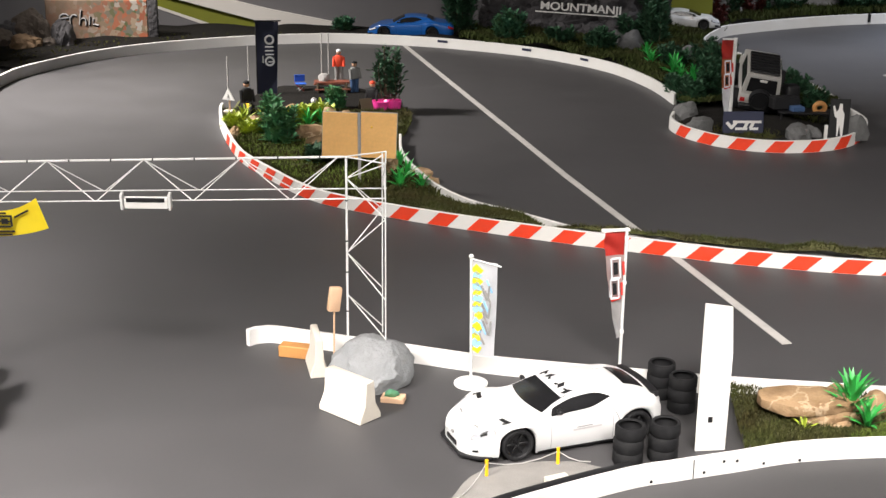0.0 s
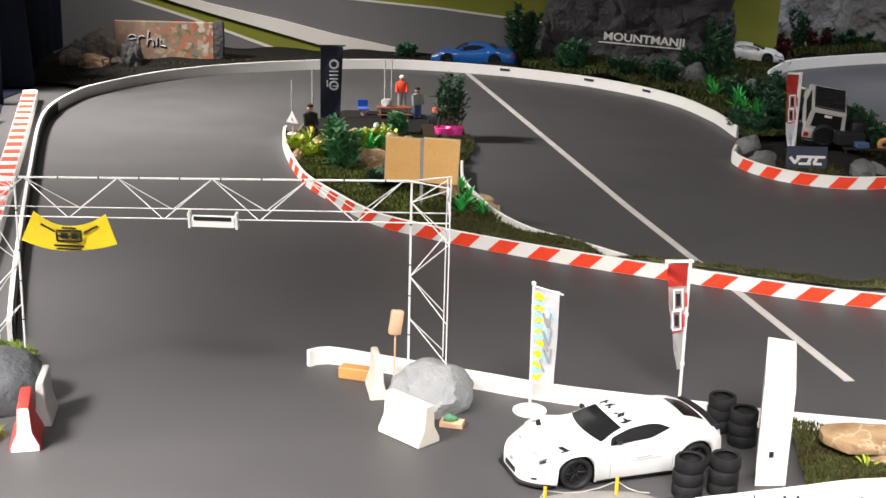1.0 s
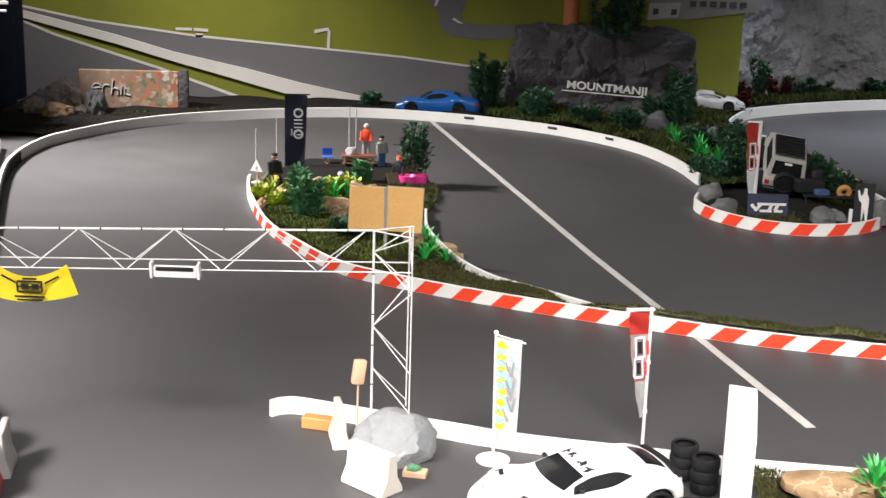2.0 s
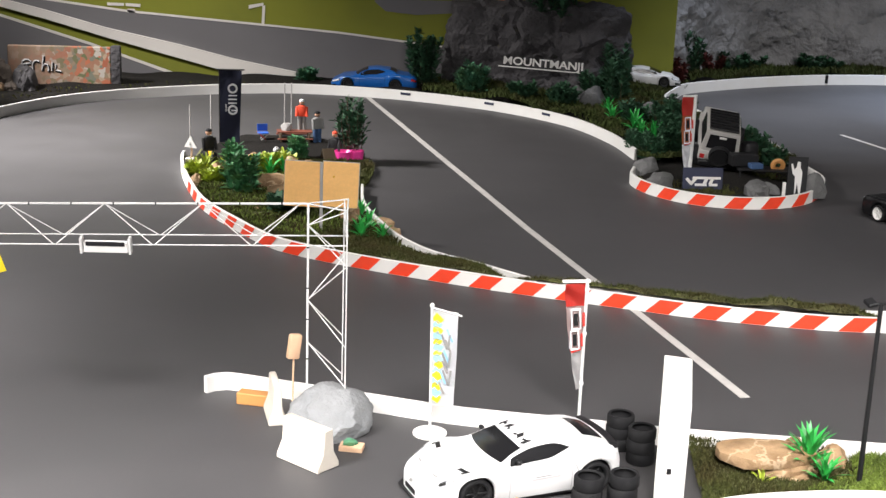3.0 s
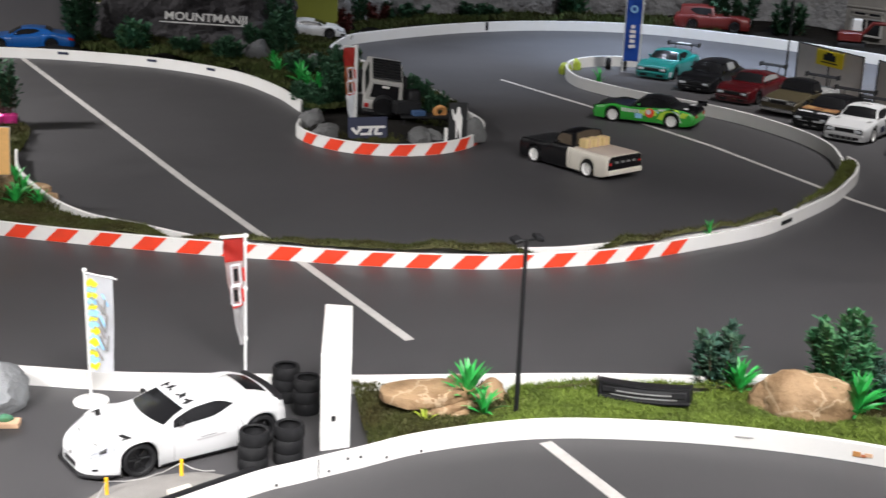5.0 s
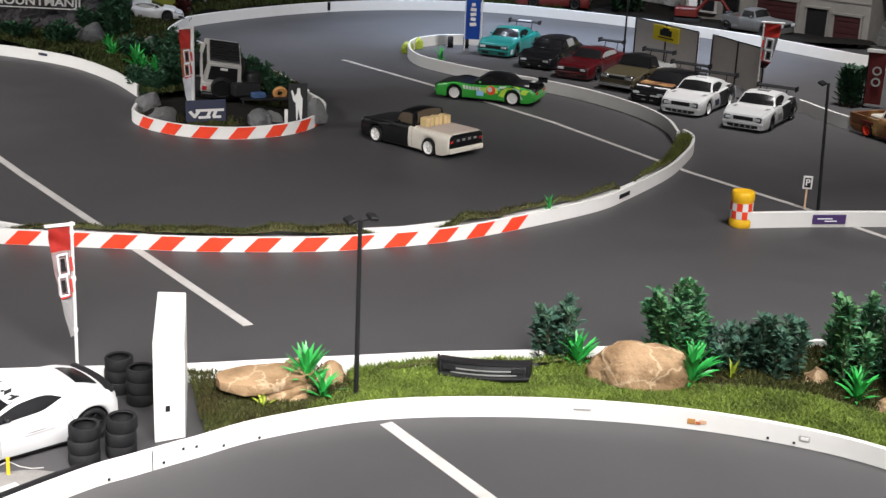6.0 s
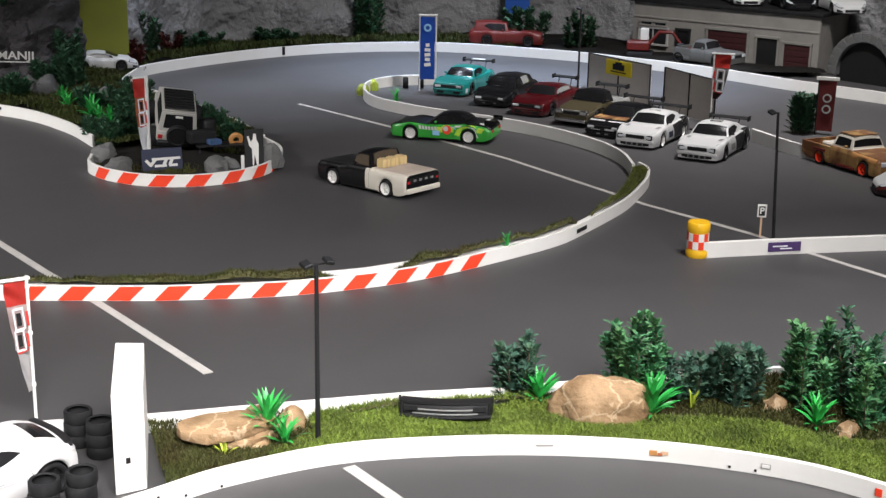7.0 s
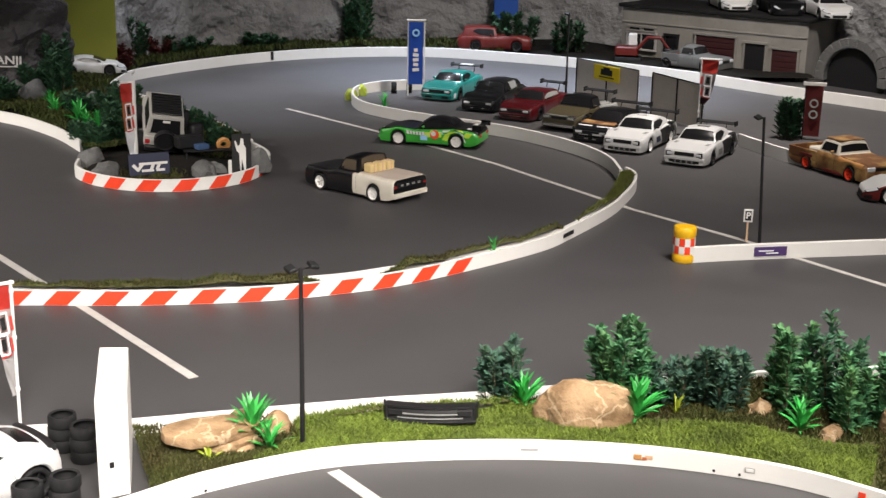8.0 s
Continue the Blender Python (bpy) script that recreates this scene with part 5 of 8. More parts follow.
ob = thing("white_wall", "tall narrow white painted wall end beside the turf", "wall", pose(0.5375, 2.442, 0, 0, 0, 0))
bm = prism(bmesh.new(), [(-0.031, -0.004), (0.031, 0.004), (0.084, 0.262), (0.028, 0.282)], 0.0, 0.207)
bmesh.ops.bevel(bm, geom=list(bm.edges), offset=0.0015, segments=1, affect="EDGES")
part("slab", bm, "board", ob)
part("sticker", box(bmesh.new(), (0.009, 0.001, 0.012)), "black", ob, m=pose(-0.004, -0.0015, 0.068, 0, 0, 7.4), smooth=0)


def jersey(at, heading, length, width, height, label, material="concrete", ends=None):
    """A concrete road barrier: wide foot, sloping shoulders and a narrow top."""
    ob = thing("road_barrier", label, "barrier", pose(*at, 0, 0, heading), "road barriers")
    sec = [(width * 0.5, 0), (width * 0.5, height * 0.12), (width * 0.26, height * 0.42), (width * 0.2, height * 0.97), (width * 0.16, height)]
    sec = sec + [(-y, z) for y, z in sec[::-1]]
    bm = bmesh.new()
    a, b = [bm.verts.new((-length / 2, y, z)) for y, z in sec], [bm.verts.new((length / 2, y, z)) for y, z in sec]
    for i in range(len(sec)):
        bm.faces.new((a[i], a[(i + 1) % len(sec)], b[(i + 1) % len(sec)], b[i]))
    e = [bm.faces.new(a[::-1]), bm.faces.new(b)]
    bmesh.ops.recalc_face_normals(bm, faces=bm.faces)
    bmesh.ops.bevel(bm, geom=list(bm.edges), offset=0.002, segments=1, affect="EDGES")
    part("block", bm, material, ob)
    if ends:
        for s in (1, -1):
            m2 = Matrix.Translation((s * (length / 2 + 0.001), 0, 0))
            bm = bmesh.new()
            vs = [bm.verts.new((0, y * 0.9, z * 0.97 + 0.001)) for y, z in sec]
            f = bm.faces.new(vs if s > 0 else vs[::-1])
            r = bmesh.ops.extrude_face_region(bm, geom=[f])
            for v in r["geom"]:
                if isinstance(v, bmesh.types.BMVert):
                    v.co.x += s * 0.001
            bmesh.ops.recalc_face_normals(bm, faces=bm.faces)
            part("end_panel", bm, ends, ob, m=m2)
    return ob


jersey((-0.18, 2.602, 0), -42, 0.122, 0.062, 0.088, "cream cast concrete road barrier on the yard")
jersey((-0.268, 2.83, 0), -78, 0.1, 0.04, 0.09, "cream cast concrete road barrier against the boulder")
jersey((-0.95, 2.505, 0), 105, 0.11, 0.06, 0.096, "red road barrier with white ends beside the boulder", "barrier_red", "board")
jersey((-0.95, 2.62, 0), 100, 0.1, 0.04, 0.1, "pale grey road barrier beside the boulder", "pad")
rock("boulder", (-0.142, 2.776, 0), (0.198, 0.18, 0.108), "rock_grey", "smooth grey boulder that carries the gantry's foot", 3, 20, rough=0.13)
# The far boulder lies in shade; its grey is darkened for that.
rock("boulder", (-1.075, 2.69, 0), (0.22, 0.2, 0.125), "rock_slate", "smooth grey boulder that carries the gantry's far foot", 5, 60, rough=0.09)
ob = thing("paddle_sign", "pale wooden paddle sign on a thin stick behind the barrier", "sign", pose(-0.228, 2.8, 0, 0, 0, 25))
part("stick", cyl(bmesh.new(), (0, 0, 0), (0.003, 0, 0.16), 0.0022, seg=8), "pale_wood", ob)
part("head", box(bmesh.new(), (0.028, 0.018, 0.056), (0.004, 0, 0.178), 0.005, seg=2, m=pose(0, 0, 0, 0, 8, 0)), "pale_wood", ob)
solo("wood_block", box(bmesh.new(), (0.09, 0.032, 0.028), (0, 0, 0.014), 0.002), "wood", "orange-brown wooden block leaning along the white board", "block", pose(-0.315, 2.905, 0, 0, 0, -14))
ob = thing("wood_block", "small wooden block topped with green moss by the barrier", "block", pose(-0.092, 2.665, 0, 0, 0, -10))
part("base", box(bmesh.new(), (0.05, 0.03, 0.012), (0, 0, 0.006), 0.001), "pale_wood", ob)
part("moss", rock_bm((0.036, 0.024, 0.014), 7, 3), "leaf", ob, m=pose(-0.004, 0, 0.012))

# low slab with rope posts, and the dark ramp along the near board
slab = [(-0.2, 1.9), (-0.03, 2.1), (0.03, 2.216), (0.05, 2.27), (0.083, 2.318), (0.137, 2.345), (0.2, 2.36), (0.257, 2.362), (0.3, 2.345), (0.335, 2.3), (0.13, 2.19), (0.0, 2.085), (-0.13, 1.96)]
bm = prism(bmesh.new(), [(p.x, p.y) for p in spline(slab, 0.02, True)], 0.0, 0.015)
solo("slab", bm, "slab_grey", "low grey concrete slab beside the near board", "slab", smooth=30)
ob = thing("rope_barrier", "yellow posts joined by a thin grey rope", "barrier", pose(0, 0, 0.015))
posts = [(0.03, 2.19), (0.094, 2.3), (0.231, 2.352), (0.31, 2.32)]
for x, y in posts[1:3]:
    part("post", cyl(bmesh.new(), (x, y, 0), (x, y, 0.033), 0.0034, seg=10), "yellow", ob)
line = []
for (xa, ya), (xb, yb) in zip(posts, posts[1:]):
    line += [Vector((xa + (xb - xa) * t, ya + (yb - ya) * t, 0.026 - 0.05 * t * (1 - t) - (0.02 if (xa, ya) == posts[0] else 0) * (1 - t))) for t in (0, 0.25, 0.5, 0.75)]
part("rope", tube(bmesh.new(), line, 0.001, 6), "pad", ob)
solo("white_block", box(bmesh.new(), (0.045, 0.03, 0.014), (0, 0, 0.007), 0.001), "concrete", "small flat pale block lying on the slab", "block", pose(0.225, 2.268, 0.015, 0, 0, 25))
nl = spline(NEAR, 0.02)
nd_ = along(nl)
off = []
for s in [0.02 * i for i in range(2, 32)]:
    p, w = at_dist(nl, nd_, s)
    off.append(p + Vector((-w.y, w.x, 0)) * 0.0135)
bm = ribbon(bmesh.new(), off, 0.041, 0.02, 0.0, 1)
solo("rubber_ramp", bm, "black", "black rubber strip laid behind the near board", "strip", smooth=30)

# ---- wire gantry over the track ----
gan = thing("gantry", "white wire truss gantry standing on two boulders", "gantry")


def rod(name, a, b, r=0.0019, material="white_tube", label=""):
    return part(name, cyl(bmesh.new(), a, b, r * 0.78, seg=7), material, gan, label)


YF, YB, YC = 2.765, 2.845, 2.805
zt = lambda x: 0.497 + (x + 0.15) * 0.026
zb = lambda x: 0.416 + (x + 0.15) * 0.02
rod("top_chord", (-1.35, YC, zt(-1.35)), (-0.2, YC, zt(-0.2)), 0.0032)
rod("top_chord", (-0.2, YC, zt(-0.2)), (-0.112, YF, 0.492), 0.0019)
rod("top_chord", (-0.2, YC, zt(-0.2)), (-0.114, YB, 0.498), 0.0019)
rod("top_chord", (-0.112, YF, 0.492), (-0.114, YB, 0.498), 0.0024)
for y in (YF, YB):
    rod("bottom_chord", (-1.35, y, zb(-1.35)), (-0.112, y, zb(-0.112)))
tops = [-0.213 - 0.2045 * k for k in range(6)]
for k, x in enumerate(tops):
    for y in (YF, YB):
        for xb in (x - 0.095, x + 0.105):
            if xb < -0.15:
                rod("brace", (x, YC, zt(x)), (xb, y, zb(xb)), 0.0016)
for k in range(12):
    x = -0.25 - 0.088 * k
    rod("tie", (x, YC, zt(x)), (x - 0.003, YC, zt(x)), 0.0039, "black", "black cable tie")
for cx, s in ((-0.155, 1), (-1.09, -1)):
    foot = 0.085
    a, b, c = (cx - 0.041 * s, YC - 0.005), (cx + 0.043 * s, YF), (cx + 0.033 * s, YB)
    h = 0.495 if s > 0 else 0.47
    rod("leg", (*a, foot), (*a, h), 0.0033)
    rod("leg", (*b, foot), (*b, h))
    rod("leg", (*c, foot), (*c, h))
    for i, (z0, z1) in enumerate(((0.1, 0.19), (0.285, 0.19), (0.285, 0.37), (0.45, 0.37), (0.45, 0.49))):
        for q in (b, c):
            rod("brace", (*a, z0 if i % 2 == 1 or i == 0 else z0), (*q, z1), 0.0016) if i else rod("brace", (*a, 0.19), (*q, 0.1), 0.0016)
    for z0 in (0.15, 0.24, 0.31, 0.4):
        rod("tie", (*a, z0), (*a, z0 + 0.003), 0.004, "black", "black cable tie")
    rod("brace", (*b, h - 0.08), (*c, h), 0.002)
    rod("brace", (*c, h - 0.08), (*b, h), 0.002)
ob = thing("start_light", "white signal box with a dark screen under the gantry", "signal", pose(-0.612, YF - 0.006, 0.404, 12, 0, 0))
part("housing", box(bmesh.new(), (0.092, 0.014, 0.024), bevel=0.002), "board", ob)
part("screen", box(bmesh.new(), (0.08, 0.004, 0.008)), "black", ob, m=pose(0, -0.0062, 0.009), smooth=0)
for s in (1, -1):
    part("bracket", box(bmesh.new(), (0.006, 0.018, 0.036), bevel=0.001), "white_tube", ob, m=pose(s * 0.05, 0, 0.004))
ban = thing("banner", "yellow cloth banner with a black print hanging from the gantry", "banner", pose(-0.92, YF - 0.005, 0))
bm = bmesh.new()
rows = []
for j in range(7):
    t = j / 6
    row = []
    for i in range(13):
        u = i / 12 * 2 - 1
        x = u * (0.078 + 0.026 * t)
        z = 0.412 - (0.03 * (1 - u * u) * (1 - t)) - t * (0.062 + 0.02 * (1 - u * u))
        row.append(bm.verts.new((x, -0.012 * t + 0.003 * math.sin(u * 4), z)))
    rows.append(row)
for a, b in zip(rows, rows[1:]):
    for i in range(12):
        bm.faces.new((a[i], a[i + 1], b[i + 1], b[i]))
r = bmesh.ops.solidify(bm, geom=list(bm.faces), thickness=0.001)
part("cloth", bm, "yellow_cloth", ban, smooth=60)
for x, z, w, h in ((-0.026, 0.362, 0.004, 0.022), (0.0, 0.374, 0.054, 0.004), (0.0, 0.352, 0.05, 0.004), (-0.01, 0.363, 0.016, 0.012), (0.012, 0.363, 0.014, 0.012), (0.026, 0.362, 0.004, 0.022), (0.0, 0.38, 0.03, 0.004), (0.0, 0.363, 0.05, 0.003), (0.0, 0.342, 0.064, 0.004), (0.0, 0.335, 0.054, 0.003)):
    part("print", box(bmesh.new(), (w, 0.0015, h)), "black", ban, m=pose(x, -0.0105 - (0.371 - z) * 0.1, z, 6, 0, 0), smooth=0)
for s in (1, -1):
    part("print", box(bmesh.new(), (0.034, 0.0015, 0.004)), "black", ban, m=pose(s * 0.046, -0.0065, 0.378, 6, s * -28, 0), smooth=0)

# ---- flags ----
def flag_cloth(w0, w1, z0, z1, x0=0.0, wave=0.006, n=16, turn=0):
    """A hanging flag, between two widths, with soft folds; x from the pole."""
    bm = bmesh.new()
    rows = []
    for j in range(n + 1):
        t = j / n
        w = w0 + (w1 - w0) * t
        rows.append([bm.verts.new((x0 + w * i / 5, wave * math.sin(t * 7 + i * 0.9) * (i / 5), z1 + (z0 - z1) * t)) for i in range(6)])
    for a, b in zip(rows, rows[1:]):
        for i in range(5):
            bm.faces.new((a[i], b[i], b[i + 1], a[i + 1]))
    bmesh.ops.solidify(bm, geom=list(bm.faces), thickness=0.0012)
    return bm


ob = thing("feather_flag", "white banner flag with blue and yellow print on a round base", "flag", pose(0.074, 2.758, 0, 0, 0, -14))
part("base", lathe(bmesh.new(), [(0.001, 0), (0.037, 0), (0.037, 0.004), (0.034, 0.006), (0.001, 0.006)], 32, "Z"), "board", ob)
part("pole", cyl(bmesh.new(), (0, 0, 0.005), (-0.004, 0, 0.292), 0.0032, seg=10), "white_tube", ob)
part("cap", ball(bmesh.new(), (-0.004, 0, 0.293), 0.0055), "board", ob)
part("arm", cyl(bmesh.new(), (-0.004, 0, 0.288), (0.062, -0.002, 0.276), 0.0022, seg=8), "white_tube", ob)
part("cloth", flag_cloth(0.054, 0.05, 0.068, 0.283, 0.0, 0.003), "white_cloth", ob, smooth=60)
rng = random.Random(9)
for k in range(15):
    z = 0.085 + k * 0.0128
    m_ = ("yellow_cloth", "sky_blue")[k % 2]
    part("print", box(bmesh.new(), (0.012 + 0.01 * rng.random(), 0.0012, 0.017), bevel=0.0004), m_, ob, m=pose(0.009 + 0.007 * rng.random(), -0.0012, z, 0, 38 + rng.uniform(-12, 12), 0), smooth=0)
for k in range(6):
    part("print", box(bmesh.new(), (0.004, 0.0012, 0.03)), "sky_blue" if k % 2 else "grey_cloth", ob, m=pose(0.022 + 0.003 * k, -0.0026, 0.11 + k * 0.024, 0, -24, 0), smooth=0)
for k in range(3):
    for q in (-1, 1):
        part("print", box(bmesh.new(), (0.0045, 0.0012, 0.034)), "p_grey", ob, m=pose(0.035 - 0.002 * k + q * 0.005, -0.0036, 0.135 + k * 0.04, 0, 14 * q - 8, 0), smooth=0)


def drop_flag(at, heading, h, w, label, z0=0.07, arm=0.06, left=True, top="red_cloth", middle="flag_pink", tail="flag_grey", shares=(0.21, 0.42), narrow=(0.92, 0.56, 0.18), group="", thick=0.0036):
    """A pole with a short arm and a limp narrow flag in three colours: a plain head, a printed middle and a pale tail that tapers."""
    ob = thing("feather_flag", label, "flag", pose(*at, 0, 0, heading), group)
    s = -1 if left else 1
    part("pole", cyl(bmesh.new(), (0, 0, 0), (0.0, 0, h), thick, seg=10), "white_tube", ob)
    part("arm", box(bmesh.new(), (arm * 1.15, 0.008, 0.006), (s * arm * 0.45, 0, h - 0.005), 0.001), "board", ob)
    for z in (h * 0.27, h * 0.62, h * 0.93):
        part("clip", box(bmesh.new(), (0.009, 0.009, 0.009), (0, 0, z), 0.001), "board", ob)
    span = h - 0.01 - z0
    za, zb_ = h - 0.01 - span * shares[0], h - 0.01 - span * (shares[0] + shares[1])
    out = []
    for nm, mt, w0, w1, lo, hi in (("head_cloth", top, w, w * narrow[0], za, h - 0.01), ("printed_cloth", middle, w * narrow[0], w * narrow[1], zb_, za), ("tail_cloth", tail, w * narrow[1], w * narrow[2], z0, zb_)):
        bm = flag_cloth(w0, w1, lo, hi, 0.004, 0.005)
        if s < 0:
            bmesh.ops.scale(bm, vec=(-1, 1, 1), verts=bm.verts)
            bmesh.ops.reverse_faces(bm, faces=bm.faces)
        out.append(part(nm, bm, mt, ob, smooth=60))
    hm = za - zb_
    for c, (zc, hh, ww) in enumerate(((zb_ + hm * 0.72, hm * 0.44, w * 0.42), (zb_ + hm * 0.26, hm * 0.42, w * 0.38))):
        for q in (-1, 1):
            for dx, dz, sx, sz, mt in ((0, 0.5, 1.0, 0.1, "white_cloth"), (0, -0.5, 1.0, 0.1, "white_cloth"), (-0.5, 0, 0.16, 1.0, "white_cloth"), (0.5, 0, 0.16, 1.0, "white_cloth"), (0, 0, 0.5, 0.62, "rubber"), (-0.9, 0, 0.3, 0.7, top)):
                part("print", box(bmesh.new(), (ww * sx, 0.001, hh * sz), bevel=0.0003), mt, out[1], m=pose(s * (0.004 + w * 0.4 + s * dx * ww * s), q * 0.0068, zc + dz * hh, 0, s * 5, 0), smooth=0)
    part("trim", box(bmesh.new(), (w * 0.5, 0.0125, 0.006), bevel=0.001), top, out[1], m=pose(s * (0.004 + w * 0.3), 0, zb_ + 0.002, 0, s * 18, 0))
    return ob


drop_flag((0.41, 2.852, 0), 8, 0.332, 0.046, "narrow red flag with dark print and pale tail", 0.075, 0.055)

# ---- street lamps ----
def street_lamp(at, h, label, heading=0, heads=2, lean=(0, 0)):
    ob = thing("street_lamp", label, "street lamp", pose(*at, lean[0], lean[1], heading), "black street lamps")
    part("pole", cyl(bmesh.new(), (0, 0, 0), (0, 0, h), 0.0056, 0.0044, 10), "black", ob)
    part("foot", cyl(bmesh.new(), (0, 0, 0), (0, 0, 0.008), 0.009, 0.006, 12), "black", ob)
    part("crossbar", box(bmesh.new(), (0.05 if heads > 1 else 0.026, 0.004, 0.004), (0 if heads > 1 else -0.012, 0, h - 0.002), 0.001), "black", ob)
    for s in ((1, -1) if heads > 1 else (-1,)):
        part("lamp_head", box(bmesh.new(), (0.02, 0.024, 0.009), bevel=0.002, m=pose(0, 0, 0, 14, s * 12, 0)), "black", ob, m=pose(s * 0.026, -0.004, h + 0.003))
    return ob


street_lamp((0.938, 2.517, 0.014), 0.385, "thin black street lamp with two heads in the turf", 12)
street_lamp((2.825, 3.54, 0), 0.425, "thin black street lamp beside the parking sign", 0, 1, (0, -3))
street_lamp((3.555, 6.24, 0), 0.45, "thin black street lamp behind the parked cars", 30, 1)

# ---- near turf bed ----
def slab_bm(rim, thick, seed):
    """A broken flat stone: an uneven rim, a worn top and a rough broken edge."""
    bm = prism(bmesh.new(), [(p.x, p.y) for p in spline(rim, 0.018, True)], -thick / 2, thick / 2)
    bmesh.ops.bevel(bm, geom=[e for e in bm.edges if abs(e.verts[0].co.z - e.verts[1].co.z) < 1e-6], offset=thick * 0.22, segments=2, affect="EDGES", profile=0.5)
    bmesh.ops.triangulate(bm, faces=[f for f in bm.faces if len(f.verts) > 4])
    for v in bm.verts:
        n = noise.noise_vector(v.co * 38 + Vector((seed, 0, 0)))
        v.co += n * 0.0035
    return bm


def flat_rocks(at, heading, label):
    ob = thing("flat_rocks", label, "rock", pose(*at, 0, 0, heading))
    part("slab_stone", slab_bm([(-0.1, 0.03), (-0.098, -0.012), (-0.055, -0.042), (0.0, -0.05), (0.06, -0.028), (0.1, -0.005), (0.085, 0.035), (0.03, 0.052), (-0.05, 0.05)], 0.024, 3), "rock_tan", ob, m=pose(-0.012, -0.006, 0.044, 3, -1, 0), smooth=28)
    part("slab_stone", rock_bm((0.165, 0.1, 0.056), 12, 4, 0.18), "rock_tan", ob, m=pose(0.015, -0.006, -0.006), smooth=28)
    part("slab_stone", rock_bm((0.07, 0.05, 0.03), 13, 3, 0.18), "rock_tan", ob, m=pose(0.045, -0.032, -0.004, 0, 0, 30), smooth=28)
    return ob


flat_rocks((0.77, 2.562, 0.012), -4, "stacked flat tan stones lying in the turf")
rock("stone", (0.905, 2.6, 0.008), (0.085, 0.06, 0.055), "rock_tan", "tan stone behind a bright plant in the turf", 21, 15, sub=3)
rock("stone", (0.83, 2.625, 0.008), (0.06, 0.05, 0.06), "rock_tan", "tan stone behind a bright plant in the turf", 22, 75, sub=3)
rock("boulder", (1.56, 2.43, 0.008), (0.24, 0.14, 0.098), "rock_tan", "smooth tan boulder with pale veins in the turf", 31, -22, rough=0.15)
rock("stone", (1.93, 2.3, 0.008), (0.07, 0.05, 0.05), "rock_tan", "tan stone among the bushes", 33, 15, sub=3)
rock("stone", (2.0, 2.14, 0.008), (0.07, 0.05, 0.04), "rock_tan", "tan stone among the bushes", 34, 15, sub=3)
rock("stone", (2.13, 2.09, 0.008), (0.1, 0.08, 0.1), "rock_tan", "tan stone among the bushes", 35, 65, sub=3)
spiky((0.84, 2.548, 0.03), 0.056, 0.085, "bright green strap-leaved plant over flat stones", 34, seed=1)
spiky((0.862, 2.505, 0.02), 0.062, 0.042, "low bright green strap-leaved plant beside flat stones", 18, seed=41)
spiky((1.462, 2.535, 0.015), 0.05, 0.07, "bright green strap-leaved plant beside the tan boulder", 30, seed=2)
spiky((1.66, 2.38, 0.015), 0.072, 0.078, "bright green strap-leaved plant beside the tan boulder", 34, seed=3)
spiky((1.955, 2.19, 0.015), 0.05, 0.07, "bright green strap-leaved plant at the foot of the bushes", 30, seed=4)
spiky((0.735, 2.5, 0.014), 0.04, 0.02, "pale green fern sprig under the flat stones", 9, "leaf_yellow", 5)
spiky((1.75, 2.36, 0.014), 0.03, 0.05, "pale green fern sprig in front of the bushes", 12, "leaf_yellow", 6)
for (x, y, w, h, n, s, mt) in ((1.425, 2.585, 0.125, 0.155, 520, 1, "leaf_grey"), (1.665, 2.47, 0.18, 0.215, 1250, 2, "leaf_mid"), (1.78, 2.42, 0.14, 0.12, 560, 3, "leaf_grey"), (1.865, 2.375, 0.18, 0.145, 950, 4, "leaf_grey"),
                              (2.0, 2.29, 0.17, 0.23, 1000, 5, "leaf_mid"), (2.1, 2.26, 0.17, 0.235, 900, 6, "leaf"), (2.075, 2.15, 0.17, 0.18, 1000, 7, "leaf_mid"), (2.2, 2.1, 0.17, 0.19, 640, 8, "leaf")):
    bush((x, y, 0.01), w, h, "dark green plastic bush standing in the turf", mt, int(n * 0.72), 0.023, s, group="bushes in the near bed", stems=8)
ob = thing("loose_bumper", "loose black plastic car bumper lying on the turf", "bumper", pose(1.225, 2.515, 0.024, -8, 0, -25))
bm = bmesh.new()
arc = [Vector((x, -0.018 * (1 - (x / 0.098) ** 2), 0.0)) for x in [(-0.098 + 0.196 * i / 14) for i in range(15)]]
ribbon(bm, arc, 0.034, 0.005, 0.0, 1)
part("skin", bm, "black", ob)
lip = bmesh.new()
prism(lip, [(p.x, p.y - 0.004) for p in arc] + [(p.x * 0.97, p.y + 0.034) for p in arc[::-1]], 0.032, 0.037)
part("upper_flange", lip, "black", ob, smooth=0)
part("lower_lip", tube(bmesh.new(), [p + Vector((0, -0.004, 0.004)) for p in arc], 0.004, 6), "rubber", ob)
for z in (0.011, 0.02):
    part("intake_bar", tube(bmesh.new(), [p * 0.72 + Vector((0, -0.009, z)) for p in arc], 0.0018, 5), "p_grey", ob)
for s in (1, -1):
    part("corner", box(bmesh.new(), (0.006, 0.055, 0.036), (s * 0.098, 0.022, 0.018), 0.002, m=pose(0, 0, 0, 0, 0, s * -8)), "black", ob)
    part("lamp_recess", box(bmesh.new(), (0.03, 0.004, 0.012), (s * 0.074, -0.012, 0.022), 0.001, m=pose(0, 0, 0, 0, 0, s * 14)), "rubber", ob)

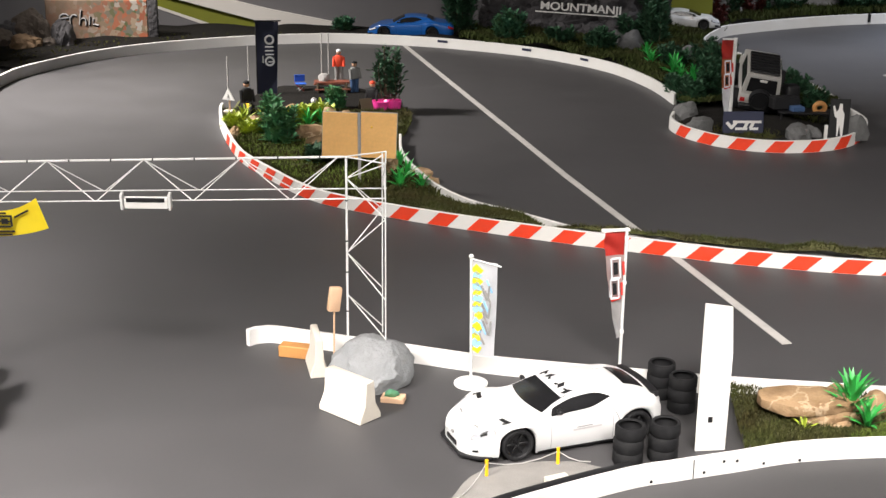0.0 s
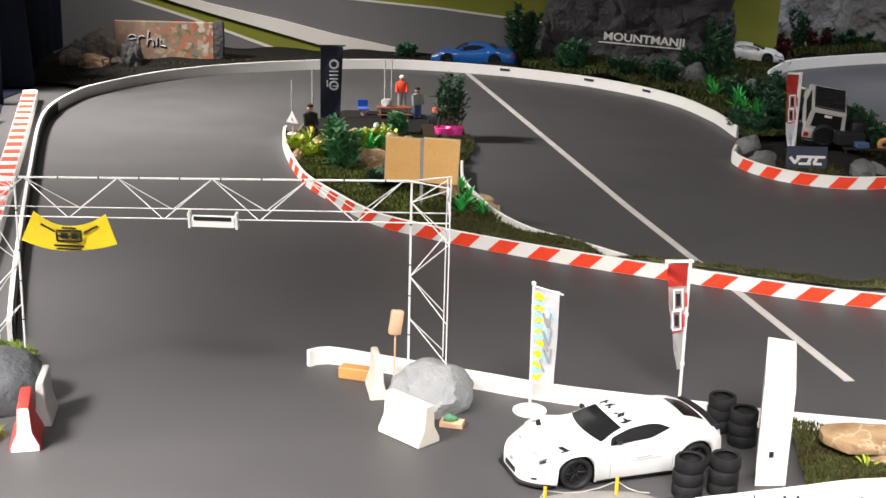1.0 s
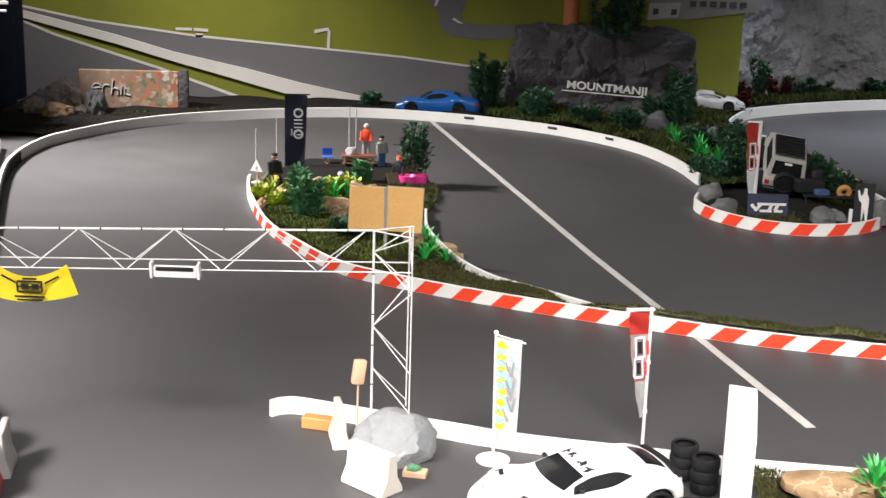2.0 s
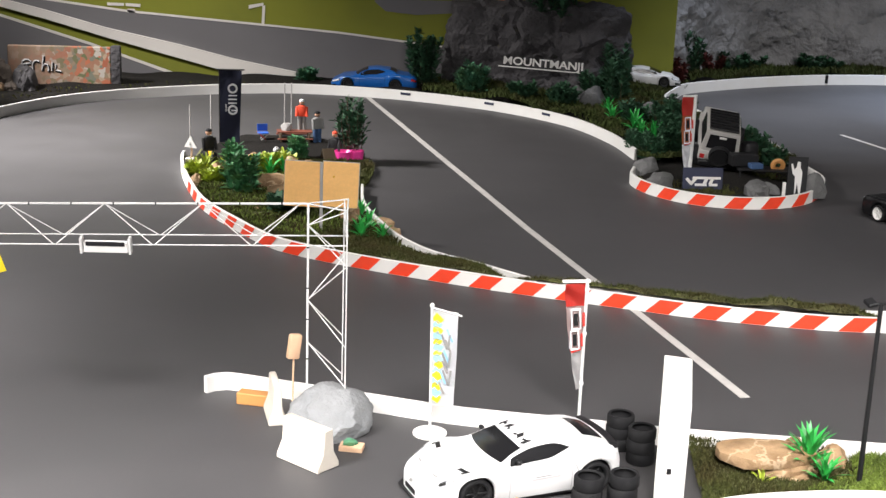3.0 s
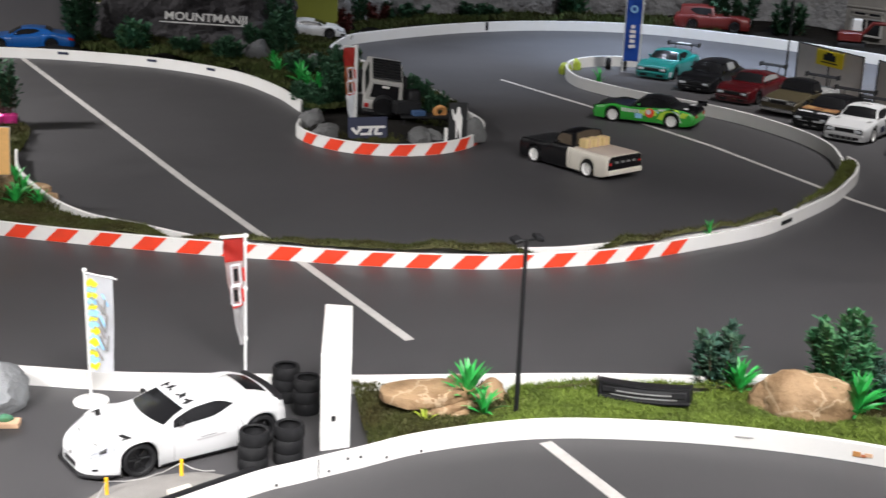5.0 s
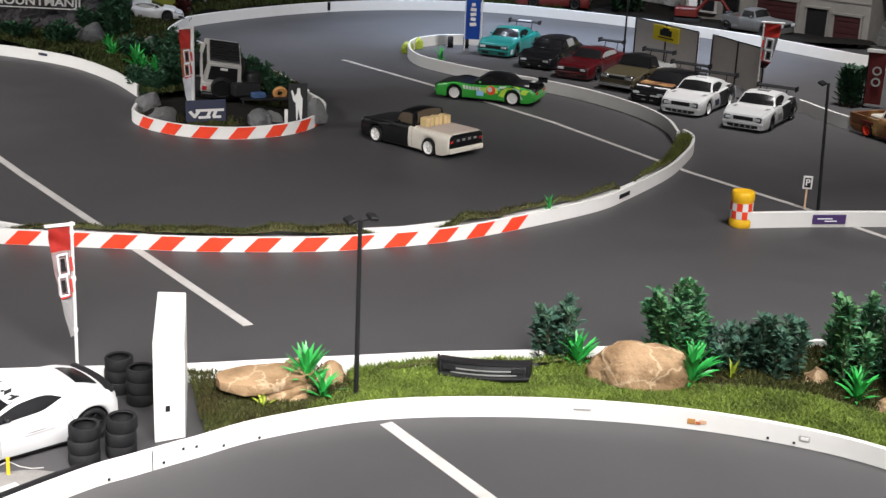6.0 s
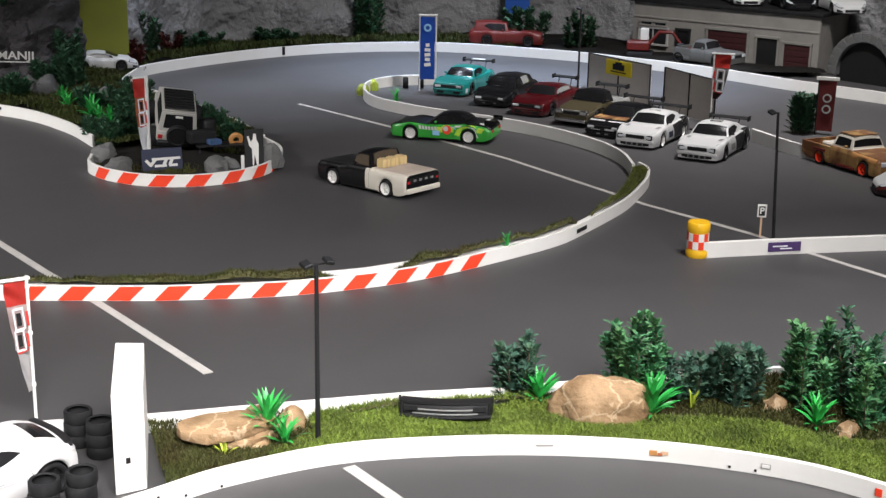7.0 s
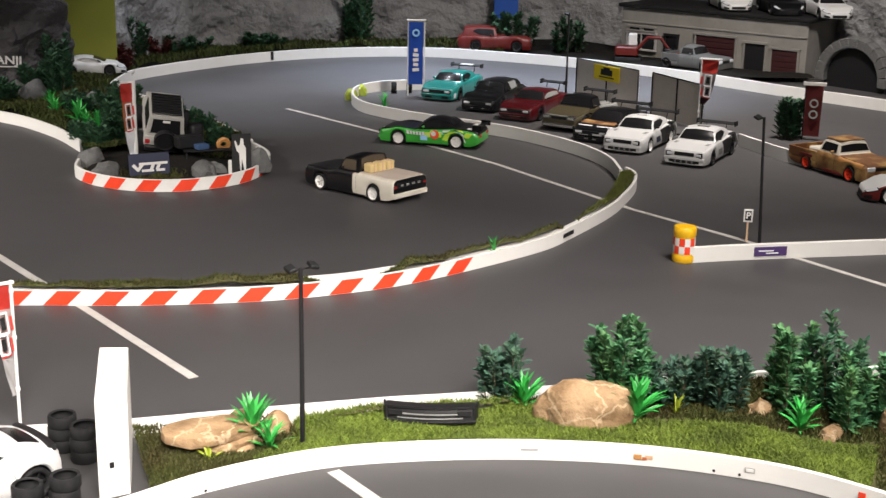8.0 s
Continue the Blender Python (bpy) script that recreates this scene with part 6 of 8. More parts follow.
# turf mound at the gantry's far foot
rock("turf_mound", (-1.16, 2.9, -0.01), (0.22, 0.18, 0.05), "turf", "mossy turf mound beside the outer board", 41, 0, sub=3)
blades("turf", [(-1.26, 2.83), (-1.08, 2.83), (-1.06, 2.9), (-1.12, 2.96), (-1.26, 2.96)], 0.025, 60000, 0.02, "grass", "short green turf on the mound", 21, width=0.002)
blades("turf", [(-1.3, 2.4), (-1.02, 2.35), (-1.0, 2.52), (-1.1, 2.62), (-1.3, 2.6)], 0.0, 60000, 0.02, "grass", "short green turf at the boulder's foot", 22, width=0.002)

# ---- planted island with a camping scene ----
ob = thing("cork_sign", "blank two-panel cork sign on a grey post", "sign", pose(-0.261, 4.37, 0.01))
part("post", box(bmesh.new(), (0.01, 0.01, 0.235), (0, -0.008, 0.12), 0.001), "pad", ob)
for s in (1, -1):
    pn = part("panel", box(bmesh.new(), (0.117, 0.006, 0.15), bevel=0.001), "cork", ob, m=pose(s * 0.062, 0, 0.162, 0, 2, 0))
    part("rim", box(bmesh.new(), (0.121, 0.004, 0.154), (0, 0.004, 0), 0.0005), "pad", pn)
part("pin", ball(bmesh.new(), (0.04, -0.005, 0.19), 0.004, sub=1), "yellow", ob)

fl = thing("feather_flag", "dark navy banner flag with a pale round print on the island", "flag", pose(-0.728, 5.755, 0.01, 0, 0, 7))
part("cloth", flag_cloth(0.092, 0.08, 0.0, 0.318, -0.045, 0.006), "navy", fl, smooth=60)
part("crossbar", cyl(bmesh.new(), (-0.055, 0, 0.321), (0.058, 0, 0.321), 0.003, seg=8), "black", fl)
part("pole", cyl(bmesh.new(), (-0.047, 0.006, 0), (-0.047, 0.006, 0.322), 0.003, seg=8), "black", fl)
for z, rr in ((0.243, 0.021), (0.152, 0.021)):
    part("print", lathe(bmesh.new(), [(rr * 0.62, 0), (rr, 0), (rr, 0.0015), (rr * 0.62, 0.0015), (rr * 0.62, 0)], 20), "white_cloth", fl, m=pose(0.008, -0.009, z))
for dz in (-0.016, 0.0, 0.016):
    part("print", box(bmesh.new(), (0.036, 0.0015, 0.005), bevel=0.0005), "white_cloth", fl, m=pose(0.008, -0.009, 0.197 + dz), smooth=0)
part("print", box(bmesh.new(), (0.03, 0.0015, 0.004)), "white_cloth", fl, m=pose(-0.02, -0.008, 0.16, 0, 90, 0), smooth=0)
part("print", box(bmesh.new(), (0.02, 0.0015, 0.005)), "white_cloth", fl, m=pose(0.012, -0.0092, 0.15), smooth=0)
for x, y, h in ((-0.886, 5.66, 0.185), (-0.806, 5.715, 0.225), (-0.52, 5.97, 0.24), (-0.49, 5.97, 0.24)):
    solo("thin_post", cyl(bmesh.new(), (0, 0, 0), (0, 0, h), 0.0028, seg=8), "pad", "thin grey upright post on the island", "post", pose(x, y, 0.01), "thin grey posts")
ob = thing("warning_sign", "white triangular warning sign on a short post in a block", "sign", pose(-0.83, 5.33, 0.008, 0, 0, -26) @ Matrix.Diagonal((1.15, 1.15, 1.15, 1)))
part("block", box(bmesh.new(), (0.036, 0.03, 0.03), (0, 0, 0.015), 0.002), "concrete", ob)
part("post", cyl(bmesh.new(), (0, 0, 0.028), (0, 0, 0.08), 0.003, seg=8), "pale_wood", ob)
part("plate", prism(bmesh.new(), [(-0.025, 0.066), (0.025, 0.066), (0.0, 0.108)], -0.007, -0.0035, plane="xz"), "board", ob, smooth=0)
part("symbol", prism(bmesh.new(), [(-0.0035, 0.074), (0.0035, 0.074), (0.0, 0.086)], -0.0085, -0.0075, plane="xz"), "p_grey", ob, smooth=0)


def figurine(at, heading, h, top, legs, label, hat="white_cloth", sit=False):
    """A plain toy figure in one mesh."""
    bm = bmesh.new()
    k = h / 0.16
    if sit:
        box(bm, (0.05 * k, 0.04 * k, 0.022 * k), (0.01 * k, 0, 0.02 * k), 0.006 * k, mi=1)
    else:
        for s in (1, -1):
            cyl(bm, (0, s * 0.011 * k, 0), (0, s * 0.01 * k, 0.075 * k), 0.009 * k, 0.011 * k, 8, mi=1)
    z = 0.03 * k if sit else 0.07 * k
    box(bm, (0.025 * k, 0.039 * k, 0.055 * k), (0, 0, z + 0.03 * k), 0.008 * k, seg=2)
    for s in (1, -1):
        cyl(bm, (0, s * 0.0215 * k, z + 0.05 * k), (0.013 * k, s * 0.025 * k, z + 0.005 * k), 0.0075 * k, 0.006 * k, 8)
    ball(bm, (0, 0, z + 0.072 * k), 0.0125 * k, mi=2)
    ball(bm, (0, 0, z + 0.078 * k), 0.0128 * k, (1, 1, 0.7), mi=3)
    return solo("figurine", bm, [top, legs, "skin", hat], label, "figurine", pose(*at, 0, 0, heading))


figurine((-0.437, 5.865, 0.055), -90, 0.145, "orange_red", "p_grey", "plain toy figure in a red top beside the bench")
figurine((-0.366, 5.8, 0.012), -60, 0.15, "p_grey", "denim", "plain toy figure in a grey top and blue trousers", "rubber")
figurine((-0.275, 5.52, 0.012), -120, 0.16, "black", "rubber", "plain seated toy figure in black", "orange_red", True)
figurine((-0.775, 5.42, 0.02), -60, 0.17, "black", "rubber", "plain toy figure in black astride a motorbike", "rubber", True)
ob = thing("motorbike", "small black and yellow toy motorbike under a figure", "motorbike", pose(-0.765, 5.39, 0.01, 0, 0, -70))
for x in (-0.04, 0.04):
    part("wheel", lathe(bmesh.new(), [(0.012, -0.004), (0.02, -0.005), (0.022, 0), (0.02, 0.005), (0.012, 0.004)], 20), "rubber", ob, m=pose(x, 0, 0.022))
part("frame_body", box(bmesh.new(), (0.055, 0.016, 0.022), (0, 0, 0.036), 0.006, seg=2), "yellow", ob)
part("seat", box(bmesh.new(), (0.035, 0.014, 0.007), (-0.02, 0, 0.05), 0.003), "black", ob)
part("handlebar", cyl(bmesh.new(), (0.03, -0.02, 0.058), (0.03, 0.02, 0.058), 0.002, seg=6), "black", ob)
part("fork", cyl(bmesh.new(), (0.042, 0, 0.02), (0.028, 0, 0.058), 0.003, seg=6), "p_grey", ob)
ob = thing("picnic_table", "red-brown toy picnic table with benches", "table", pose(-0.465, 5.83, 0.012, 0, 0, 8))
part("top", box(bmesh.new(), (0.15, 0.06, 0.006), (0, 0, 0.05), 0.001), "red_wood", ob)
for s in (1, -1):
    part("seat", box(bmesh.new(), (0.15, 0.022, 0.005), (0, s * 0.06, 0.028), 0.001), "red_wood", ob)
    part("leg_frame", box(bmesh.new(), (0.006, 0.12, 0.05), (s * 0.06, 0, 0.025), 0.001), "stem", ob)
rock("bundle", (-0.5, 5.83, 0.064), (0.05, 0.035, 0.035), "pad", "grey bundle of gear lying on the picnic table", 51, 0, sub=3)
ob = thing("folding_chair", "blue folding camp chair with crossed legs", "chair", pose(-0.6, 5.83, 0.012, 0, 0, 15))
part("seat", box(bmesh.new(), (0.045, 0.04, 0.004), (0, 0, 0.04), 0.001), "blue_cloth", ob)
part("backrest", box(bmesh.new(), (0.045, 0.004, 0.03), (0, 0.022, 0.06), 0.001), "blue_cloth", ob)
for s in (1, -1):
    part("leg", cyl(bmesh.new(), (-0.024, s * 0.018, 0), (0.024, s * 0.018, 0.042), 0.0016, seg=6), "pad", ob)
    part("leg", cyl(bmesh.new(), (0.024, s * 0.018, 0), (-0.024, s * 0.018, 0.042), 0.0016, seg=6), "red_cloth", ob)
bm = ball(bmesh.new(), (0, 0, 0), 0.0135, sub=3)
bm.faces.ensure_lookup_table()
for f in bm.faces:
    f.material_index = 1 if noise.noise(f.calc_center_median().normalized() * 3.1) > 0.25 else 0
solo("football", bm, ["board", "black"], "small white and black football on the island", "ball", pose(-0.52, 5.58, 0.03))
ob = thing("kennel", "tiny dark wooden A-frame shelter beside the potted tree", "shelter", pose(-0.3, 5.46, 0.012, 0, 0, 20))
for s in (1, -1):
    part("roof_panel", box(bmesh.new(), (0.05, 0.004, 0.062), bevel=0.001), "stem", ob, m=pose(0, s * 0.016, 0.029, s * 32, 0, 0))
ob = thing("potted_tree", "dark green plastic tree in bright pink pots", "tree", pose(-0.225, 5.5, 0.012))
for x, y, r in ((-0.015, -0.03, 0.036), (0.04, -0.015, 0.03)):
    part("pot", lathe(bmesh.new(), [(0.001, 0), (r * 0.8, 0), (r, 0.045), (r * 0.93, 0.045), (r * 0.75, 0.035), (0.001, 0.035)], 24, "Z"), "pink", ob, m=pose(x, y, 0))
part("trunk", tube(bmesh.new(), [Vector((0, 0, 0)), Vector((0.004, 0.004, 0.08)), Vector((-0.003, 0, 0.16)), Vector((0, 0, 0.26))], 0.008, 7, taper=0.3), "stem", ob)
crown = bush((-0.205, 5.53, 0.06), 0.17, 0.2, "dark green crown", "leaf_dark", 300, 0.032, 40, "crown", 18)
for o in list(crown.children):
    o.parent, o.matrix_basis = ob, pose(0.02, 0.03, 0.05)
bpy.data.objects.remove(crown)
for (x, y, w, h, mt, n, s) in ((-0.575, 4.86, 0.125, 0.155, "leaf_mid", 460, 51), (-0.62, 4.98, 0.085, 0.17, "leaf_mid", 300, 52), (-0.42, 5.46, 0.08, 0.1, "leaf_mid", 200, 53), (-0.7, 5.0, 0.1, 0.05, "leaf_yellow", 220, 54),
                              (-0.53, 5.2, 0.12, 0.075, "leaf_yellow", 300, 55), (-0.47, 5.28, 0.1, 0.06, "leaf_yellow", 200, 58), (-0.78, 5.12, 0.09, 0.05, "leaf_yellow", 180, 56), (-0.4, 4.6, 0.14, 0.06, "leaf_dark", 300, 57), (-0.33, 4.72, 0.16, 0.09, "leaf_dark", 380, 59)):
    bush((x, y, 0.012), w, h, {"leaf_mid": "blue-green plastic bush on the island", "leaf_yellow": "low yellow-green fern on the island", "leaf_dark": "low dark plant on the island"}[mt], mt, int(n * 0.75), 0.034, s, group="island plants")
for i, (x, y, sx, sy, sz) in enumerate(((-0.7, 5.07, 0.1, 0.08, 0.075), (-0.6, 5.45, 0.075, 0.05, 0.035), (-0.53, 5.43, 0.08, 0.05, 0.04), (-0.43, 5.25, 0.1, 0.08, 0.07), (-0.47, 4.98, 0.16, 0.1, 0.06), (-0.44, 4.85, 0.14, 0.09, 0.05),
                                        (-0.37, 5.28, 0.07, 0.06, 0.05), (-0.66, 5.3, 0.09, 0.06, 0.06), (-0.56, 5.36, 0.1, 0.06, 0.055), (-0.76, 4.98, 0.08, 0.06, 0.05), (-0.17, 4.5, 0.09, 0.07, 0.08), (-0.06, 4.46, 0.09, 0.05, 0.035), (-0.03, 4.36, 0.07, 0.045, 0.03), (-0.5, 4.62, 0.05, 0.04, 0.02))):
    rock("stone", (x, y, 0.008), (sx, sy, sz), "rock_tan", "pale tan stone set in the island's moss", 60 + i, i * 47, sub=3, group="island stones")
spiky((-0.75, 5.18, 0.02), 0.06, 0.06, "pale green fern among the island stones", 18, "leaf_yellow", 17)
spiky((-0.66, 5.1, 0.02), 0.06, 0.07, "pale green fern among the island stones", 18, "leaf_yellow", 18)
spiky((-0.055, 4.29, 0.012), 0.05, 0.04, "bright green strap-leaved plant at the island's edge", 18, seed=19)
spiky((-0.5, 5.12, 0.02), 0.055, 0.07, "bright green strap-leaved plant among the island stones", 18, seed=14)
spiky((-0.455, 5.17, 0.02), 0.05, 0.06, "bright green strap-leaved plant among the island stones", 16, seed=15)
spiky((-0.105, 4.4, 0.015), 0.05, 0.06, "bright green strap-leaved plant at the island's edge", 18, seed=16)
spiky((-0.125, 4.29, 0.015), 0.055, 0.06, "bright green strap-leaved plant at the island's edge", 22, seed=11)
spiky((-0.135, 4.53, 0.015), 0.05, 0.06, "bright green strap-leaved plant at the island's edge", 20, seed=12)
spiky((1.91, 3.64, 0.03), 0.035, 0.05, "small bright green plant on the divider strip", 12, seed=13)

# ---- planted tip with a crawler truck ----
jp = thing("crawler_truck", "grey boxy off-road model truck tilted nose-up on rocks", "model truck", pose(1.308, 5.62, 0.054, 8, -20, 79) @ Matrix.Diagonal((0.8, 0.96, 0.96, 1)))
bm = box(bmesh.new(), (0.4, 0.17, 0.05), (0, 0, 0.085), 0.008, seg=2)
part("body", bm, "p_stone", jp)
part("hood", box(bmesh.new(), (0.13, 0.145, 0.035), (0.135, 0, 0.122), 0.006, seg=2), "p_stone", jp)
bm = bmesh.new()
lo, hi = [(-0.195, 0.08), (0.075, 0.08), (0.075, -0.08), (-0.195, -0.08)], [(-0.18, 0.07), (0.04, 0.07), (0.04, -0.07), (-0.18, -0.07)]
a, b = [bm.verts.new((x, y, 0.11)) for x, y in lo], [bm.verts.new((x, y, 0.2)) for x, y in hi]
for i in range(4):
    bm.faces.new((a[i], a[(i + 1) % 4], b[(i + 1) % 4], b[i]))
bm.faces.new(b)
bmesh.ops.recalc_face_normals(bm, faces=bm.faces)
bmesh.ops.bevel(bm, geom=[e for e in bm.edges if not e.is_boundary], offset=0.006, segments=2, affect="EDGES")
part("cabin", bm, "p_stone", jp)
part("rear_window", quad_panel(bmesh.new(), [(-0.193, 0.062, 0.125), (-0.193, -0.062, 0.125), (-0.182, -0.056, 0.186), (-0.182, 0.056, 0.186)], 0.003, 0.002), "glass", jp, smooth=0)
for s in (1, -1):
    q = [(-0.16, s * 0.0785, 0.125), (0.05, s * 0.0785, 0.125), (0.03, s * 0.0715, 0.188), (-0.16, s * 0.0715, 0.188)]
    part("side_window", quad_panel(bmesh.new(), q if s < 0 else q[::-1], 0.0025, 0.002), "glass", jp, smooth=0)
    part("tail_lamp", box(bmesh.new(), (0.006, 0.02, 0.02), (-0.2, s * 0.07, 0.085), 0.001), "lens_red", jp)
    for x in (-0.125, 0.13):
        part("wheel", tyre_mesh(0.052, 0.042), "rubber", jp, m=pose(x, s * 0.095, 0.04))
rack = part("roof_rack", box(bmesh.new(), (0.2, 0.125, 0.006), (-0.07, 0, 0.208), 0.002), "black", jp)
for k in range(7):
    part("rack_slat", box(bmesh.new(), (0.006, 0.12, 0.008), (-0.155 + k * 0.028, 0, 0.214), 0.001), "rubber", rack)
part("spare_wheel", tyre_mesh(0.046, 0.034), "rubber", jp, m=pose(-0.22, 0.0, 0.105, 0, 0, 90))
part("spare_cover", cyl(bmesh.new(), (-0.236, 0, 0.105), (-0.222, 0, 0.105), 0.034, seg=20), "black", jp)
part("rear_bumper", box(bmesh.new(), (0.03, 0.16, 0.022), (-0.205, 0, 0.058), 0.003), "black", jp)
part("number_panel", box(bmesh.new(), (0.004, 0.03, 0.01), (-0.188, 0.0, 0.178), 0.001), "board", jp)
drop_flag((1.155, 5.36, 0.01), 2, 0.335, 0.05, "narrow red and white flag in the planting", 0.02, 0.05, middle="brick_orange", tail="white_cloth", shares=(0.24, 0.38), narrow=(0.9, 0.75, 0.35), thick=0.0075)
ob = thing("low_sign", "navy sign board with a white print standing in the planting", "sign", pose(1.165, 5.15, 0.008, -8, 0, 2) @ Matrix.Diagonal((1.36, 1, 1.2, 1)))
part("plate", box(bmesh.new(), (0.115, 0.008, 0.07), (0, 0, 0.038), 0.002), "navy", ob)
for x, z, w, h, sl in ((-0.04, 0.034, 0.024, 0.009, 52), (-0.028, 0.034, 0.026, 0.009, -52), (0.0, 0.045, 0.06, 0.008, 0), (-0.006, 0.023, 0.034, 0.008, 0), (0.007, 0.034, 0.009, 0.022, 22), (0.036, 0.045, 0.03, 0.008, 0), (0.03, 0.023, 0.024, 0.008, 0), (0.024, 0.034, 0.009, 0.022, 22)):
    part("print", box(bmesh.new(), (w, 0.002, h)), "board", ob, m=pose(x, -0.0048, z - 0.005, 0, sl, 0), smooth=0)
ob = thing("display_panel", "black display panel with a plain white shape", "panel", pose(1.49, 5.01, 0.022, -4, 0, -4) @ Matrix.Diagonal((0.98, 1, 1.3, 1)))
part("plate", box(bmesh.new(), (0.075, 0.006, 0.118), (0, 0, 0.06), 0.001), "black", ob)
part("shape", prism(bmesh.new(), [(-0.008, 0.012), (-0.004, 0.012), (0.0, 0.045), (0.008, 0.012), (0.014, 0.012), (0.016, 0.05), (0.017, 0.075), (0.009, 0.088), (0.007, 0.105), (-0.003, 0.106), (-0.006, 0.09), (-0.014, 0.082), (-0.022, 0.1), (-0.028, 0.098), (-0.02, 0.07), (-0.01, 0.062)], -0.0052, -0.0036, plane="xz"), "board", ob, smooth=0)
solo("white_post", box(bmesh.new(), (0.012, 0.008, 0.06), (0, 0, 0.03), 0.001), "board", "small white upright tag beside the display panel", "post", pose(1.44, 5.0, 0.022))
ob = thing("gear_table", "low black table of gear behind the stones", "table", pose(1.44, 5.3, 0.015, 0, 0, -5))
part("top", box(bmesh.new(), (0.22, 0.09, 0.006), (0, 0, 0.053), 0.001), "black", ob)
for x in (-0.1, 0.1):
    for y in (-0.038, 0.038):
        part("leg", box(bmesh.new(), (0.006, 0.006, 0.05), (x, y, 0.025)), "black", ob, smooth=0)
bm = lathe(bmesh.new(), [(0.012, -0.006), (0.023, -0.009), (0.029, -0.004), (0.029, 0.004), (0.023, 0.009), (0.012, 0.006)], 22)
solo("gold_wheel", bm, "wood", "spare gold model wheel leaning on the gear table", "wheel", pose(1.49, 5.29, 0.085, 14, 0, 0))
solo("gear_case", box(bmesh.new(), (0.11, 0.06, 0.05), (0, 0, 0.025), 0.006), "black", "black plastic gear case on the low table", "case", pose(1.36, 5.33, 0.072, 0, 0, 8))
solo("gear_bag", box(bmesh.new(), (0.065, 0.06, 0.13), (0, 0, 0.065), 0.018, seg=3), "black", "tall black gear bag standing beside the truck", "bag", pose(1.42, 5.48, 0.012, 0, 0, 12))
solo("blue_box", box(bmesh.new(), (0.05, 0.04, 0.02), (0, 0, 0.01), 0.002), "denim", "small dark blue box on the gear table", "box", pose(1.4, 5.285, 0.072, 0, 0, 12))
for i, (x, y, sx, sy, sz) in enumerate(((0.985, 5.38, 0.11, 0.1, 0.075), (1.0, 5.17, 0.15, 0.09, 0.06), (1.345, 5.02, 0.2, 0.1, 0.068), (1.4, 5.06, 0.12, 0.08, 0.055), (1.575, 5.07, 0.1, 0.09, 0.1), (0.96, 6.9, 0.16, 0.12, 0.12), (0.9, 7.05, 0.12, 0.1, 0.1), (1.2, 6.6, 0.14, 0.1, 0.1), (1.3, 5.75, 0.24, 0.2, 0.06))):
    rock("stone", (x, y, 0.012), (sx, sy, sz), "rock_mid", "grey rounded stone set in the planting", 80 + i, i * 41, sub=3, group="grey stones in the planting")
for i, (x, y, w, h, mt, n) in enumerate(((1.04, 5.6, 0.13, 0.09, "leaf_dark", 360), (1.13, 5.66, 0.15, 0.15, "leaf_dark", 520), (1.02, 5.8, 0.13, 0.08, "leaf_dark", 320), (1.17, 5.95, 0.16, 0.15, "leaf_dark", 480), (1.22, 6.15, 0.2, 0.2, "leaf_dark", 620), (1.1, 6.45, 0.18, 0.1, "leaf_dark", 380),
                                         (1.5, 5.72, 0.13, 0.12, "leaf_dark", 340), (1.53, 5.5, 0.1, 0.09, "leaf_dark", 240), (1.42, 5.95, 0.16, 0.14, "leaf_dark", 380), (1.1, 6.95, 0.18, 0.23, "leaf_dark", 600), (1.12, 7.2, 0.2, 0.28, "leaf_dark", 600), (1.3, 6.4, 0.2, 0.14, "leaf_dark", 420),
                                         (0.09, 7.37, 0.24, 0.3, "leaf_dark", 900), (0.36, 7.2, 0.22, 0.15, "leaf", 520), (0.6, 7.05, 0.18, 0.08, "leaf_dark", 300), (0.8, 6.85, 0.2, 0.1, "leaf_dark", 320), (-0.52, 7.42, 0.14, 0.06, "leaf", 180), (1.0, 7.05, 0.2, 0.16, "leaf_dark", 420),
                                         (2.0, 8.2, 0.5, 0.12, "leaf_dark", 700), (2.5, 8.3, 0.4, 0.12, "leaf_dark", 500), (1.52, 7.72, 0.3, 0.13, "leaf_red", 520), (1.75, 8.05, 0.36, 0.13, "leaf_red", 560), (3.2, 8.42, 0.3, 0.4, "leaf", 700), (4.05, 7.9, 0.5, 0.24, "leaf_dark", 900), (4.35, 7.7, 0.3, 0.2, "leaf_dark", 500))):
    bush((x, y, 0.03), w, h, "low dark red-brown hedge before the cliff" if mt == "leaf_red" else "dark green plastic shrub in the planting before the rocks" if mt == "leaf_dark" else "green plastic shrub in the planting before the rocks", mt, n, 0.035 if y > 6.5 else 0.028, 120 + i, group="shrubs before the rocks", stems=10)
for i, (x, y, r_, h_) in enumerate(((0.99, 6.4, 0.06, 0.06), (1.06, 6.18, 0.068, 0.085), (1.08, 6.1, 0.055, 0.05), (1.1, 5.9, 0.064, 0.085), (1.05, 5.86, 0.05, 0.045), (1.0, 6.62, 0.06, 0.06))):
    spiky((x, y, 0.045), r_, h_, "bright green leafy plant among the dark shrubs", 20, seed=30 + i)

